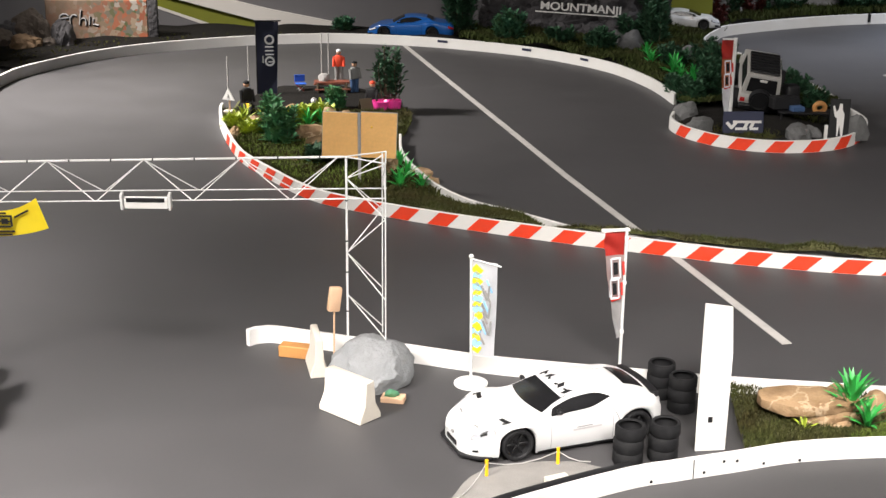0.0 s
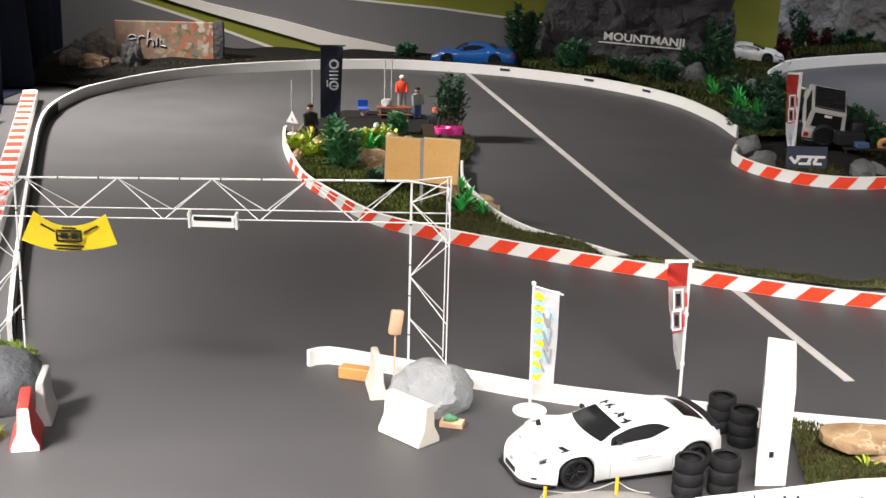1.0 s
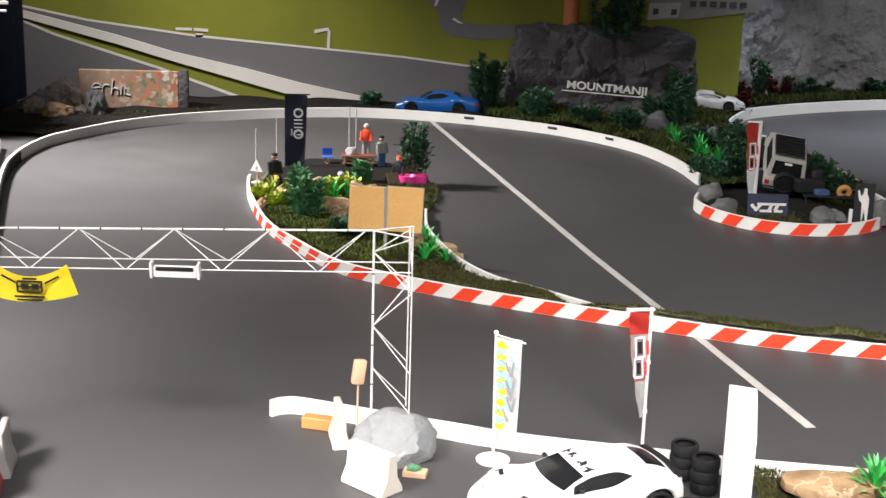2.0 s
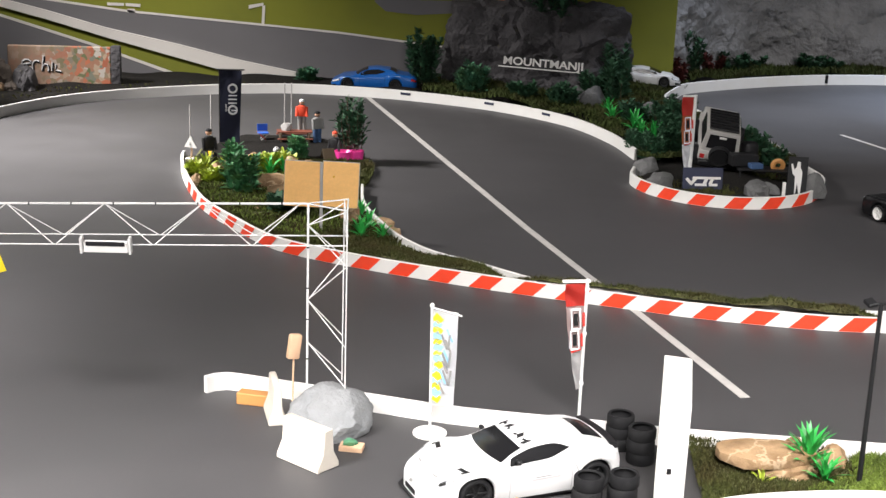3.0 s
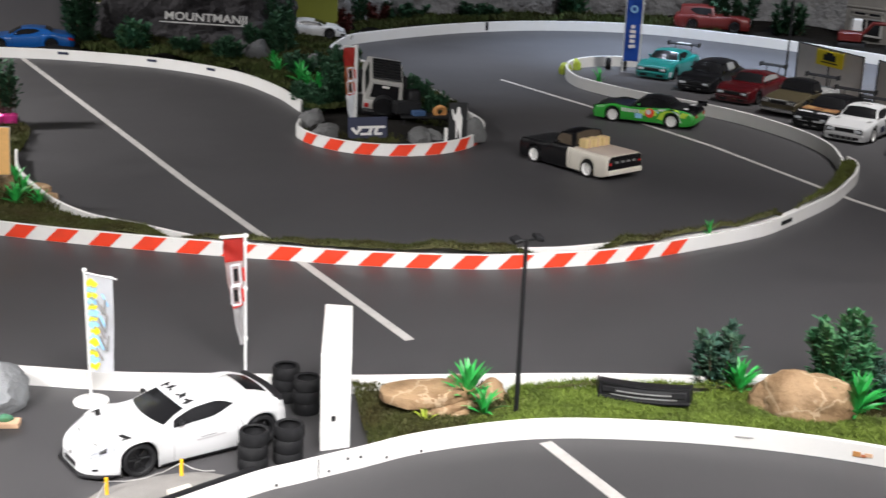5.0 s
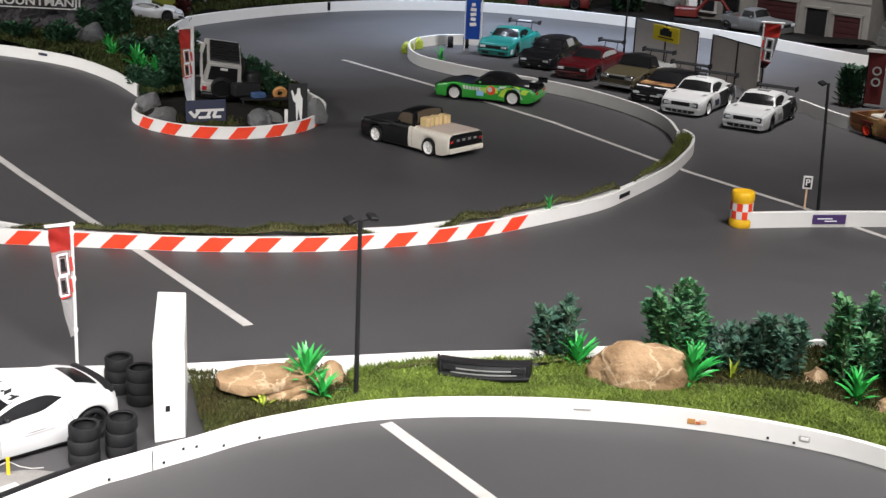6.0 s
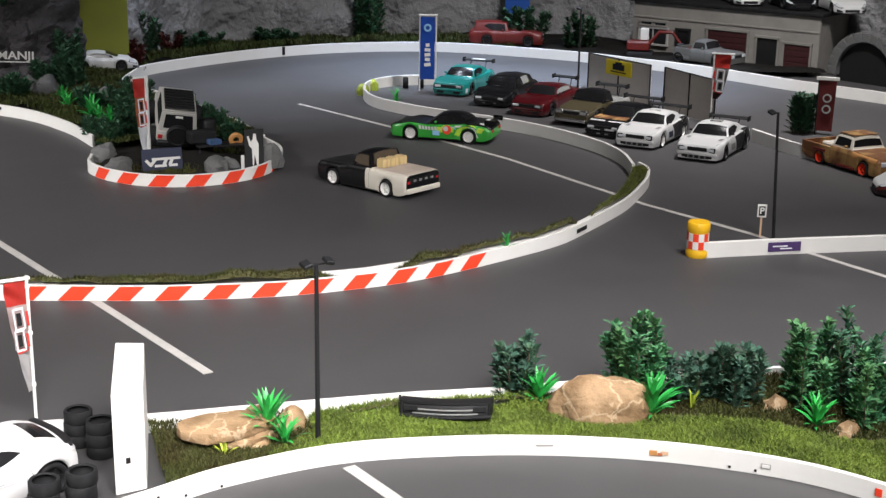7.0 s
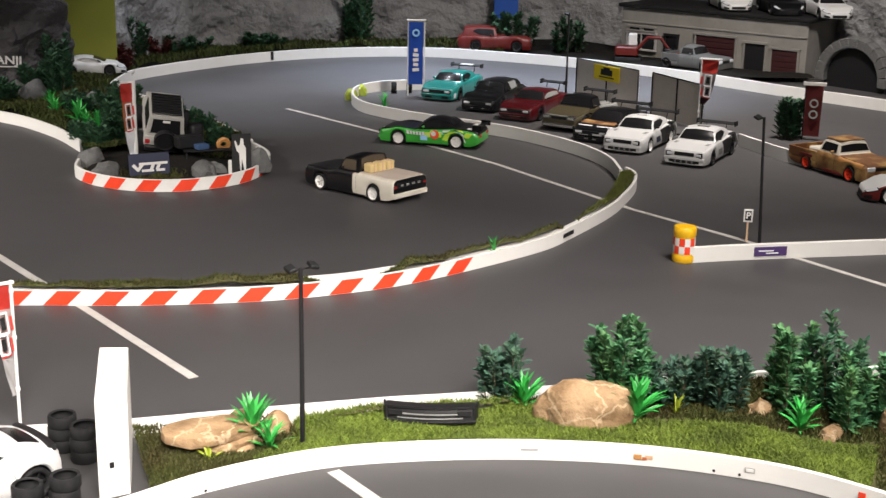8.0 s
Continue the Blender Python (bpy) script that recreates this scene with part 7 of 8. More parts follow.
# ---- rocks and sign at the back ----
def crag(name, at, size, seed, label, material="rock_dark"):
    bm = bmesh.new()
    bmesh.ops.create_icosphere(bm, subdivisions=6, radius=1)
    o = Vector((seed * 5.1, seed * 2.3, seed))
    for v in bm.verts:
        d = v.co.copy()
        k = max(abs(d.x), abs(d.y), abs(d.z)) ** 0.8
        p = Vector((d.x * size[0] / 2, d.y * size[1] / 2, d.z * size[2])) / k
        q = p * 7 + o
        cells, _ = noise.voronoi(q * 0.9)
        f = noise.fractal(q * 0.8, 0.8, 2.2, 6)
        crack = max(0.0, 0.14 - (cells[1] - cells[0])) / 0.14
        v.co = p + d * (0.036 * f - 0.022 * crack + 0.02 * noise.fractal(Vector((p.x * 4, p.y * 4, p.z * 16)) + o, 0.8, 2.2, 4))
        if v.co.z < 0:
            v.co.z = 0
    return solo(name, bm, material, label, "rock", pose(*at), smooth=30)


crag("name_rock", (0.74, 7.58, 0.0), (1.04, 0.34, 0.5), 2, "big dark craggy rock that carries raised letters")
crag("foot_rock", (0.55, 7.38, 0.0), (0.5, 0.2, 0.1), 4, "dark craggy stones at the foot of the rock")
crag("foot_rock", (0.95, 7.33, 0.0), (0.4, 0.2, 0.1), 6, "dark craggy stones at the foot of the rock")
sg = thing("letter_sign", "raised white capital letters on a thin bar on the rock", "sign", pose(0.742, 7.305, 0.18, 84, 3.5, 0))
part("letters", text_mesh("MOUNTMANJI", 0.072, 0.006, "letters", "board"), "board", sg, m=Matrix.Diagonal((0.94, 0.8, 1, 1)))
part("bar", box(bmesh.new(), (0.48, 0.006, 0.006), (0, -0.031, 0)), "board", sg, smooth=0)
ob = thing("graffiti_wall", "low model wall sprayed with orange and pink graffiti", "wall", pose(-1.78, 7.13, 0, 0, 0, 3))
part("slab", box(bmesh.new(), (0.52, 0.03, 0.222), (0, 0, 0.111), 0.004), "graf", ob)
part("side_post", box(bmesh.new(), (0.05, 0.05, 0.228), (0.285, 0.01, 0.114), 0.008, seg=2), "rock_dark", ob)
def arc_stroke(cx, cz, r, a0, a1, tall=1.0):
    return [Vector((cx + r * math.cos(radians(a0 + (a1 - a0) * k / 8)), -0.0165, cz + tall * r * math.sin(radians(a0 + (a1 - a0) * k / 8)))) for k in range(9)]


strokes = (arc_stroke(-0.165, 0.125, 0.026, 30, 330), [Vector((-0.19, -0.0165, 0.125)), Vector((-0.142, -0.0165, 0.132))], arc_stroke(-0.115, 0.118, 0.02, 180, 50, 1.4), [Vector((-0.135, -0.0165, 0.095)), Vector((-0.135, -0.0165, 0.135))],
           [Vector((-0.078, -0.0165, 0.172)), Vector((-0.088, -0.0165, 0.095))], arc_stroke(-0.07, 0.108, 0.016, 180, 0, 1.3), [Vector((-0.054, -0.0165, 0.11)), Vector((-0.056, -0.0165, 0.092))], [Vector((-0.034, -0.0165, 0.14)), Vector((-0.038, -0.0165, 0.094))],
           [Vector((-0.018, -0.0165, 0.128)), Vector((-0.02, -0.0165, 0.098)), Vector((0.008, -0.0165, 0.092))])
for pts in strokes:
    part("scrawl_outline", tube(bmesh.new(), [p + Vector((0.003, 0.0022, -0.004)) for p in pts], 0.0068, 6), "black", ob)
    part("scrawl", tube(bmesh.new(), pts, 0.0046, 6), "flag_grey", ob)
for i, (x, y, sx, sy, sz, mt) in enumerate(((-2.06, 6.8, 0.17, 0.13, 0.085, "rock_tan_dark"), (-2.2, 6.85, 0.16, 0.14, 0.1, "rock_brown"), (-1.92, 6.97, 0.26, 0.13, 0.13, "rock_dark"), (-2.1, 7.02, 0.26, 0.16, 0.18, "rock_brown"), (-2.2, 7.0, 0.18, 0.14, 0.12, "rock_dark"), (-1.97, 6.88, 0.12, 0.1, 0.06, "rock_brown"))):
    rock("stone", (x, y, 0.012), (sx, sy, sz), mt, {"rock_tan_dark": "tan stone before the graffiti wall", "rock_brown": "dull brown stone before the graffiti wall"}.get(mt, "grey stone before the graffiti wall"), 140 + i, i * 53)
solo("chimney", cyl(bmesh.new(), (0, 0, 0), (0, 0, 0.4), 0.045, 0.04, 20), "brick_orange", "orange-brown round model chimney behind the rock", "chimney", pose(0.55, 7.56, 0.42))
bush((0.82, 7.5, 0.4), 0.44, 0.34, "dark green plastic shrub growing behind the rock", "leaf_dark", 900, 0.035, 301)
SHELF = pose(-2.43, 6.12, 0.0, 0, 0, 8)
ob = thing("wall_shelf", "white frame shelf with small hanging packs before the drape", "shelf", SHELF)
for x in (-0.5, 0.1):
    for y in (0, 0.16):
        part("upright", box(bmesh.new(), (0.014, 0.014, 0.54), (x, y, 0.68)), "pad", ob, smooth=0)
for z in (0.415, 0.62, 0.85):
    for y in (0, 0.16):
        part("rail", box(bmesh.new(), (0.6, 0.012, 0.014), (-0.2, y, z), 0.002), "pad", ob)
    part("shelf_board", box(bmesh.new(), (0.6, 0.16, 0.008), (-0.2, 0.08, z + 0.004), 0.001), "pad" if z > 0.5 else "navy", ob)
part("hook_bar", box(bmesh.new(), (0.32, 0.01, 0.016), (0.2, 0, 0.64), 0.002), "pad", ob)
part("hook_bar", box(bmesh.new(), (0.3, 0.01, 0.012), (0.2, 0, 0.604), 0.002), "pad", ob)
for k in range(4):
    part("hook", cyl(bmesh.new(), (0.13 + 0.05 * k, -0.006, 0.64), (0.12 + 0.05 * k, -0.03, 0.51 + 0.03 * (k % 2)), 0.005, seg=6), "pad", ob)
for i in range(6):
    solo("small_box", box(bmesh.new(), (0.07, 0.05, 0.09), (0, 0, 0.045), 0.003), ("p_grey", "denim", "board", "p_grey", "pad", "blue_cloth")[i], "small packed box on the white shelf", "box", SHELF @ pose(-0.44 + 0.095 * i, 0.05, 0.423))
solo("curtain", ribbon(bmesh.new(), [Vector((-0.2 + 0.018 * k, 0.008 * math.sin(k * 1.3), 0)) for k in range(21)], 0.4, 0.008), "drape", "dark navy cloth skirt hanging below the shelf", "curtain", pose(-2.36, 5.88, 0.0), kind="structure", smooth=60)
solo("curtain", box(bmesh.new(), (0.26, 0.012, 0.62), (0, 0, 0.31), 0.002), "drape_blue", "slate blue cloth panel hung beside the shelf", "curtain", pose(-2.33, 6.3, 0.0, 0, -4, 6), kind="structure", smooth=0)

# ---- parked and running cars ----
wc = car("white_coupe", "white low coupe model with black vents, parked in the yard", (0.244, 2.524), 201.0, "p_white", L=0.421, W=0.188, front=0.1, rim="r_black", lamps=False, hood=0.076, belt=0.08, deck=0.086, nose=0.052, tail=0.083,
         cab=(0.07, -0.002, -0.088, -0.17), roof=0.116, roof_w=0.062, skirt=0.009, R=0.033, blunt=0.3, glass_end=0.092, rear_start=-0.028, rear_side=1.35)
on = PATCH["white_coupe"]
for s in (1, -1):
    on("lamp_line", "p_grey", 0.172, 0.214, 5.2, 12.3, s, 0.0008, -0.006)
    on("headlight", "lens_grey", 0.174, 0.212, 5.4, 12.2, s, 0.0014, -0.006)
    on("lamp_bulb", "r_chrome", 0.186, 0.198, 5.8, 11.8, s, 0.002, -0.004)
    on("bumper_vent", "black", 0.203, 0.212, 2.4, 2.8, s, 0.0014)
    on("lip", "black", 0.12, 0.228, 1.0, 1.3, s, 0.0012, nx=20, nq=2)
    on("bonnet_vent", "black", 0.136, 0.146, 12.3, 14.4, s, 0.0014, 0.008)
    on("bonnet_vent", "black", 0.146, 0.153, 12.3, 13.0, s, 0.0014, 0.004)
    on("bonnet_print", "p_grey", 0.19, 0.194, 14.2, 15.2, s, 0.0014, 0.003)
    on("door_print", "flag_grey", -0.05, 0.012, 3.3, 3.5, s)
    on("door_print", "p_grey", -0.03, 0.004, 3.62, 3.72, s, 0.0016)
    on("sun_strip", "p_white", -0.01, 0.02, 12.6, 17, s, 0.0022, label="white strip along the windscreen's top")
    for k in range(2):
        on("windscreen_print", "rubber", -0.007 + 0.006 * k, 0.01 + 0.002 * k, 13.1 + 1.9 * k, 14.0 + 1.8 * k, s, 0.003, 0.006 * (-1) ** k, 2, 2)
        on("windscreen_print", "rubber", 0.0 + 0.004 * k, 0.005 + 0.004 * k, 13.9 + 1.9 * k, 14.5 + 1.8 * k, s, 0.003, 0.002, 2, 2)
    on("wheel_arch_seam", "p_grey", -0.09, -0.088, 3.4, 6.4, s, 0.0007, 0.018, 1)
mark_on(wc, "front_grille", (0.012, 0.05, 0.012), (0.2245, 0, 0.022), "black")
mark_on(wc, "nose_badge", (0.006, 0.012, 0.006), (0.226, 0, 0.038), "p_grey")
bm = bmesh.new()
ribbon(bm, [Vector((-0.184 - 0.008 * (1 - (y / 0.075) ** 2), y, 0)) for y in [(-0.075 + 0.15 * i / 8) for i in range(9)]], 0.012, 0.016, 0.081, -1)
part("duck_tail", bm, "black", wc)
part("antenna_bar", cyl(bmesh.new(), (-0.09, -0.03, 0.112), (-0.13, -0.05, 0.106), 0.0022, seg=6), "white_tube", wc)

pk = car("pickup", "black pickup model with a cream load bed carrying boxes", (1.86, 4.672), 115.7, "p_black", L=0.46, W=0.185, wb=0.272, front=0.088, rim="r_white", hood=0.088, belt=0.094, deck=0.09, nose=0.086, tail=0.091,
         cab=(0.052, 0.014, -0.046, -0.056), roof=0.15, roof_w=0.07, truck=True, bed_paint="p_cream", splitter=False, lamps=True, glass="tan_glass")
part("bed_cover", box(bmesh.new(), (0.172, 0.15, 0.004), (-0.145, 0, 0.0925), 0.0015), "bed_cream", pk)
for k in range(3):
    bx = part("cargo_box", box(bmesh.new(), (0.036, 0.038, 0.032), (-0.082, -0.045 + 0.045 * k, 0.1105), 0.003), "carton", pk)
    part("box_tape", box(bmesh.new(), (0.037, 0.006, 0.033), (-0.082, -0.045 + 0.045 * k, 0.111)), "pale_wood", bx, smooth=0)
mark_on(pk, "tailgate_panel", (0.003, 0.14, 0.018), (-0.2365, 0, 0.07), "black")
mark_on(pk, "rear_bumper", (0.012, 0.175, 0.018), (-0.238, 0, 0.034), "p_cream")
for k in range(4):
    mark_on(pk, "tail_square", (0.003, 0.014, 0.008), (-0.2385, -0.045 + 0.03 * k, 0.07), "p_grey")

gc = car("drift_coupe", "bright green drift coupe model with black bonnet and white wheels", (2.468, 5.44), 140, "p_green", L=0.45, W=0.192, wb=0.262, rim="r_white", hood=0.07, belt=0.078, deck=0.084, tail=0.078,
         cab=(0.048, -0.004, -0.075, -0.118), roof=0.122, nose=0.064, boxy=True, deck_paint="p_black", roof_paint="p_black", hood_paint="p_black", wing=(0.092, 0.15, 0.012), wing_paint="p_black")
rng = random.Random(12)
on = PATCH["drift_coupe"]
for s in (1, -1):
    for k in range(16):
        c = ("p_lime", "p_white", "p_lime", "sky_blue", "p_lime", "p_black")[k % 6]
        x, q = -0.19 + 0.0125 * k, rng.uniform(2.2, 4.6)
        on("livery_patch", c, x, x + rng.uniform(0.015, 0.035), q, min(6.4, q + rng.uniform(0.8, 1.9)), s, 0.001 + 0.0001 * k, rng.uniform(-0.02, 0.02), 3, 3)
    part("livery_disc", cyl(bmesh.new(), (-0.035, s * 0.0965, 0.056), (-0.035, s * 0.0985, 0.056), 0.02, seg=20), "orange_red", gc)
    part("livery_disc", cyl(bmesh.new(), (-0.03, s * 0.0975, 0.06), (-0.03, s * 0.0992, 0.06), 0.011, seg=16), "p_white", gc)
    for k in range(6):
        on("livery_letters", "p_white", 0.01 + 0.014 * k, 0.02 + 0.014 * k, 3.6, 4.8, s, 0.0022, 0.003, 2, 2)
    on("rear_print", "p_white", -0.2, -0.175, 12.5, 15, s, 0.0014, 0.006)

car("yellow_coupe", "yellow coupe model with black bonnet panels on the far track", (3.93, 6.42), -121, "p_yellow", rim="r_white", roof_paint="p_yellow", hood_paint="p_black", wing=(0.1, 0.14, 0.02), wing_paint="p_black", roof=0.122)
car("blue_coupe", "blue coupe model parked behind the outer board", (-0.17, 7.37), 178, "p_blue", rim="r_black", z=0.012, roof=0.12, roof_paint="p_blue", L=0.46)
car("white_sedan", "white model car body parked behind the far board", (1.335, 7.53), -8, "p_white", rim="r_black", z=0.052, roof=0.1, L=0.35, W=0.16, wb=0.2, hood=0.066, belt=0.072, deck=0.078, nose=0.045, tail=0.066, R=0.027)
row = (("teal_coupe", "teal model coupe with a black and white rear wing", (3.06, 6.58), -136, "p_teal", "r_black", (0.136, 0.17, 0.02), None),
       ("black_hatch", "black model hatchback with bright lamps", (3.13, 6.21), -138, "p_black", "r_black", None, None),
       ("maroon_coupe", "dark red model coupe with a hoop rear wing", (3.21, 5.92), -143, "p_maroon", "r_black", (0.138, 0.13, 0.012), None),
       ("olive_truck", "olive brown model off-roader with big black wheels", (3.3, 5.62), -146, "p_olive", "r_black", None, "p_black"),
       ("black_coupe", "black model coupe with a pale bonnet print and rear wing", (3.31, 5.34), -146, "p_black", "r_black", (0.126, 0.19, 0.02), None),
       ("white_saloon", "white model rally saloon with a black rear wing", (3.315, 5.1), -142, "p_white", "r_white", (0.128, 0.19, 0.02), None),
       ("white_rally_car", "white model rally car with black doors at the row's end", (3.425, 4.79), -142, "p_white", "r_black", (0.122, 0.17, 0.02), None))
made = {}
extra = {"black_hatch": dict(roof=0.138, cab=(0.07, 0.03, -0.13, -0.17), belt=0.088, hood=0.082, nose=0.062, deck=0.09, splitter=False),
         "olive_truck": dict(roof=0.15, cab=(0.06, 0.03, -0.03, -0.05), truck=True, hood=0.092, belt=0.095, tail=0.09, splitter=False, roof_w=0.07, R=0.036, bed_paint="p_grey", lamp="r_chrome", wing=(0.14, 0.16, 0.02)),
         "black_coupe": dict(roof=0.124, hood=0.074, nose=0.06)}
for nm, lb, at, hd, pt, rm_, wg, rp in row:
    made[nm] = car(nm, lb, at, hd, pt, **{**dict(rim=rm_, wing=wg, roof_paint=rp, group="parked model cars", roof=0.132, L=0.44, W=0.19, lamp="lens", boxy=True, hood=0.08, nose=0.068, belt=0.088, deck=0.094, tail=0.088, cab=(0.068, 0.02, -0.085, -0.13), roof_w=0.066), **extra.get(nm, {})})
for nm in ("white_saloon", "white_rally_car"):
    on = PATCH[nm]
    dark = "black" if nm == "white_rally_car" else "p_black"
    for s in (1, -1):
        on("livery_panel", dark, -0.21, -0.02, 1.5, 5.5, s, 0.001, 0.03)
        on("livery_panel", "navy" if nm == "white_saloon" else "p_grey", 0.0, 0.05, 2.2, 3.6, s, 0.001, 0.01)
        on("bonnet_print", "p_grey", 0.1, 0.14, 12.6, 14.0, s, 0.0012, 0.006)
        on("screen_pillar", "p_white", 0.012, 0.07, 11.6, 12.6, s, 0.002)
        on("rear_quarter", dark, -0.2, -0.1, 5.6, 7.2, s, 0.0012)
        part("fog_lamp", cyl(bmesh.new(), (0.2, s * 0.062, 0.028), (0.213, s * 0.062, 0.028), 0.008, seg=12), "lens", made[nm])
    mark_on(made[nm], "roof_vent", (0.03, 0.05, 0.008), (-0.02, 0, 0.133), "p_white" if nm == "white_saloon" else "p_grey")
    mark_on(made[nm], "intake", (0.006, 0.1, 0.02), (0.2165, 0, 0.024), "black")
    for k in range(4):
        mark_on(made[nm], "intake_bar", (0.004, 0.006, 0.016), (0.219, -0.036 + 0.024 * k, 0.024), "p_grey")
on = PATCH["black_coupe"]
for s in (1, -1):
    on("bonnet_print", "p_white", 0.168, 0.182, 9, 16.5, s, 0.0014, 0.004)
    on("rust_panel", "p_rust", 0.08, 0.15, 8, 16.9, s, 0.001)
    mark_on(made["black_coupe"], "bumper_print", (0.004, 0.046, 0.011), (0.2195, s * 0.034, 0.034 + s * 0.003), "p_white")
    mark_on(made["black_coupe"], "bumper_letters", (0.004, 0.018, 0.006), (0.2195, s * 0.02, 0.018), "p_grey")
on = PATCH["maroon_coupe"]
for s in (1, -1):
    on("glass_glare", "p_grey", -0.1, 0.04, 8.2, 10.4, s, 0.002, 0.012)
    mark_on(made["maroon_coupe"], "bumper_lamp", (0.006, 0.014, 0.018), (0.21, s * 0.06, 0.024), "pale_wood")
mark_on(made["maroon_coupe"], "bumper_bar", (0.006, 0.11, 0.006), (0.217, 0, 0.03), "pale_wood")
on = PATCH["black_hatch"]
for s in (1, -1):
    on("glass_glare", "p_grey", -0.1, -0.02, 7.6, 11.0, s, 0.002, 0.012)
    mark_on(made["black_hatch"], "spot_lamp", (0.008, 0.016, 0.01), (0.208, s * 0.066, 0.03), "lens")
    mark_on(made["black_hatch"], "bumper_print", (0.004, 0.014, 0.007), (0.2185, s * 0.03, 0.024), "p_white")
ob = made["olive_truck"]
mark_on(ob, "front_bumper", (0.014, 0.16, 0.016), (0.222, 0, 0.03), "r_chrome")
mark_on(ob, "grille_bars", (0.006, 0.09, 0.022), (0.2155, 0, 0.066), "p_grey")
mark_on(ob, "seat_stripe", (0.03, 0.03, 0.03), (0.02, -0.02, 0.11), "p_grey")
mark_on(made["teal_coupe"], "wing_panel", (0.036, 0.07, 0.003), (-0.2, 0, 0.14), "p_white")
for s in (1, -1):
    PATCH["teal_coupe"]("bumper_panel", "lens", 0.185, 0.205, 1.8, 3.4, s, 0.002)
rp_ = car("rusty_pickup", "rusty brown and cream pickup model with open bed, red wheels", (3.815, 4.335), -88, "p_rust", rim="red", truck=True, hood=0.088, belt=0.092, tail=0.082, cab=(0.05, 0.03, -0.055, -0.07), roof=0.142, roof_w=0.066, L=0.46, W=0.19, splitter=False, roof_paint="p_cream", R=0.03, open_bed=True)
mark_on(rp_, "roof_panel", (0.088, 0.12, 0.004), (-0.012, 0, 0.143), "p_rust")
for s in (1, -1):
    mark_on(rp_, "red_step", (0.1, 0.012, 0.012), (0.03, s * 0.094, 0.02), "p_red")
    mark_on(rp_, "arch_trim", (0.07, 0.006, 0.012), (-0.1285, s * 0.097, 0.06), "p_red")
    PATCH["rusty_pickup"]("tan_panel", "wood", 0.06, 0.2, 4.2, 6.8, s, 0.001)
mark_on(rp_, "cargo_roll", (0.1, 0.07, 0.03), (-0.14, 0, 0.066), "concrete")
car("red_wagon", "red model estate car parked on the far verge", (3.92, 7.85), -28, "p_red", rim="r_black", z=0.05, roof=0.15, cab=(0.0, -0.02, -0.195, -0.21), L=0.46, boxy=True, hood=0.09, belt=0.092, deck=0.092, nose=0.075, tail=0.088, splitter=False)
car("grey_pickup", "dull grey pickup body parked before the workshop", (4.74, 6.86), -64, "p_primer", rim="r_black", truck=True, open_bed=True, z=0.035, hood=0.085, belt=0.09, tail=0.088, cab=(0.06, 0.03, -0.035, -0.05), roof=0.14, splitter=False, roof_w=0.07, L=0.38)
ob = thing("excavator", "small red and white toy excavator behind the far board", "toy excavator", pose(4.5, 7.2, 0.03, 0, 0, -35) @ Matrix.Diagonal((1.25, 1.25, 1.25, 1)))
for s in (1, -1):
    part("track", box(bmesh.new(), (0.13, 0.028, 0.034), (0, s * 0.045, 0.017), 0.012, seg=2), "rubber", ob)
part("house", box(bmesh.new(), (0.11, 0.09, 0.045), (-0.01, 0, 0.06), 0.006), "p_red", ob)
cab_ = part("cab", box(bmesh.new(), (0.045, 0.04, 0.06), (0.015, 0.022, 0.112), 0.006), "p_white", ob)
part("cab_window", box(bmesh.new(), (0.047, 0.03, 0.035), (0.015, 0.022, 0.12)), "glass", cab_, smooth=0)
part("boom", tube(bmesh.new(), [Vector((0.04, -0.02, 0.07)), Vector((0.09, -0.02, 0.13)), Vector((0.15, -0.02, 0.13))], 0.009, 8), "p_red", ob)
part("dipper", tube(bmesh.new(), [Vector((0.15, -0.02, 0.13)), Vector((0.19, -0.02, 0.08))], 0.007, 8), "p_red", ob)
part("bucket", box(bmesh.new(), (0.04, 0.035, 0.03), (0.19, -0.02, 0.065), 0.006), "black", ob)

bush((1.62, 7.95, 0.03), 0.3, 0.34, "dark green plastic shrub before the cliff", "leaf_dark", 520, 0.035, 312)

# ---- car park furniture ----
def tent(a, b, h, label):
    """A grey cloth screen between black poles."""
    d = Vector((b[0] - a[0], b[1] - a[1], 0))
    ob = thing("cloth_screen", label, "screen", pose(a[0], a[1], 0, 0, 0, math.degrees(math.atan2(d.y, d.x))), "grey cloth screens")
    part("cloth", box(bmesh.new(), (d.length, 0.004, h - 0.01), (d.length / 2, 0, h / 2 + 0.003), 0.001), "tent", ob)
    for x in (0, d.length * 0.5, d.length):
        part("pole", cyl(bmesh.new(), (x, -0.005, 0), (x, -0.005, h), 0.0035, seg=8), "black", ob)
    part("top_rail", cyl(bmesh.new(), (0, -0.005, h), (d.length, -0.005, h), 0.003, seg=8), "black", ob)
    return ob


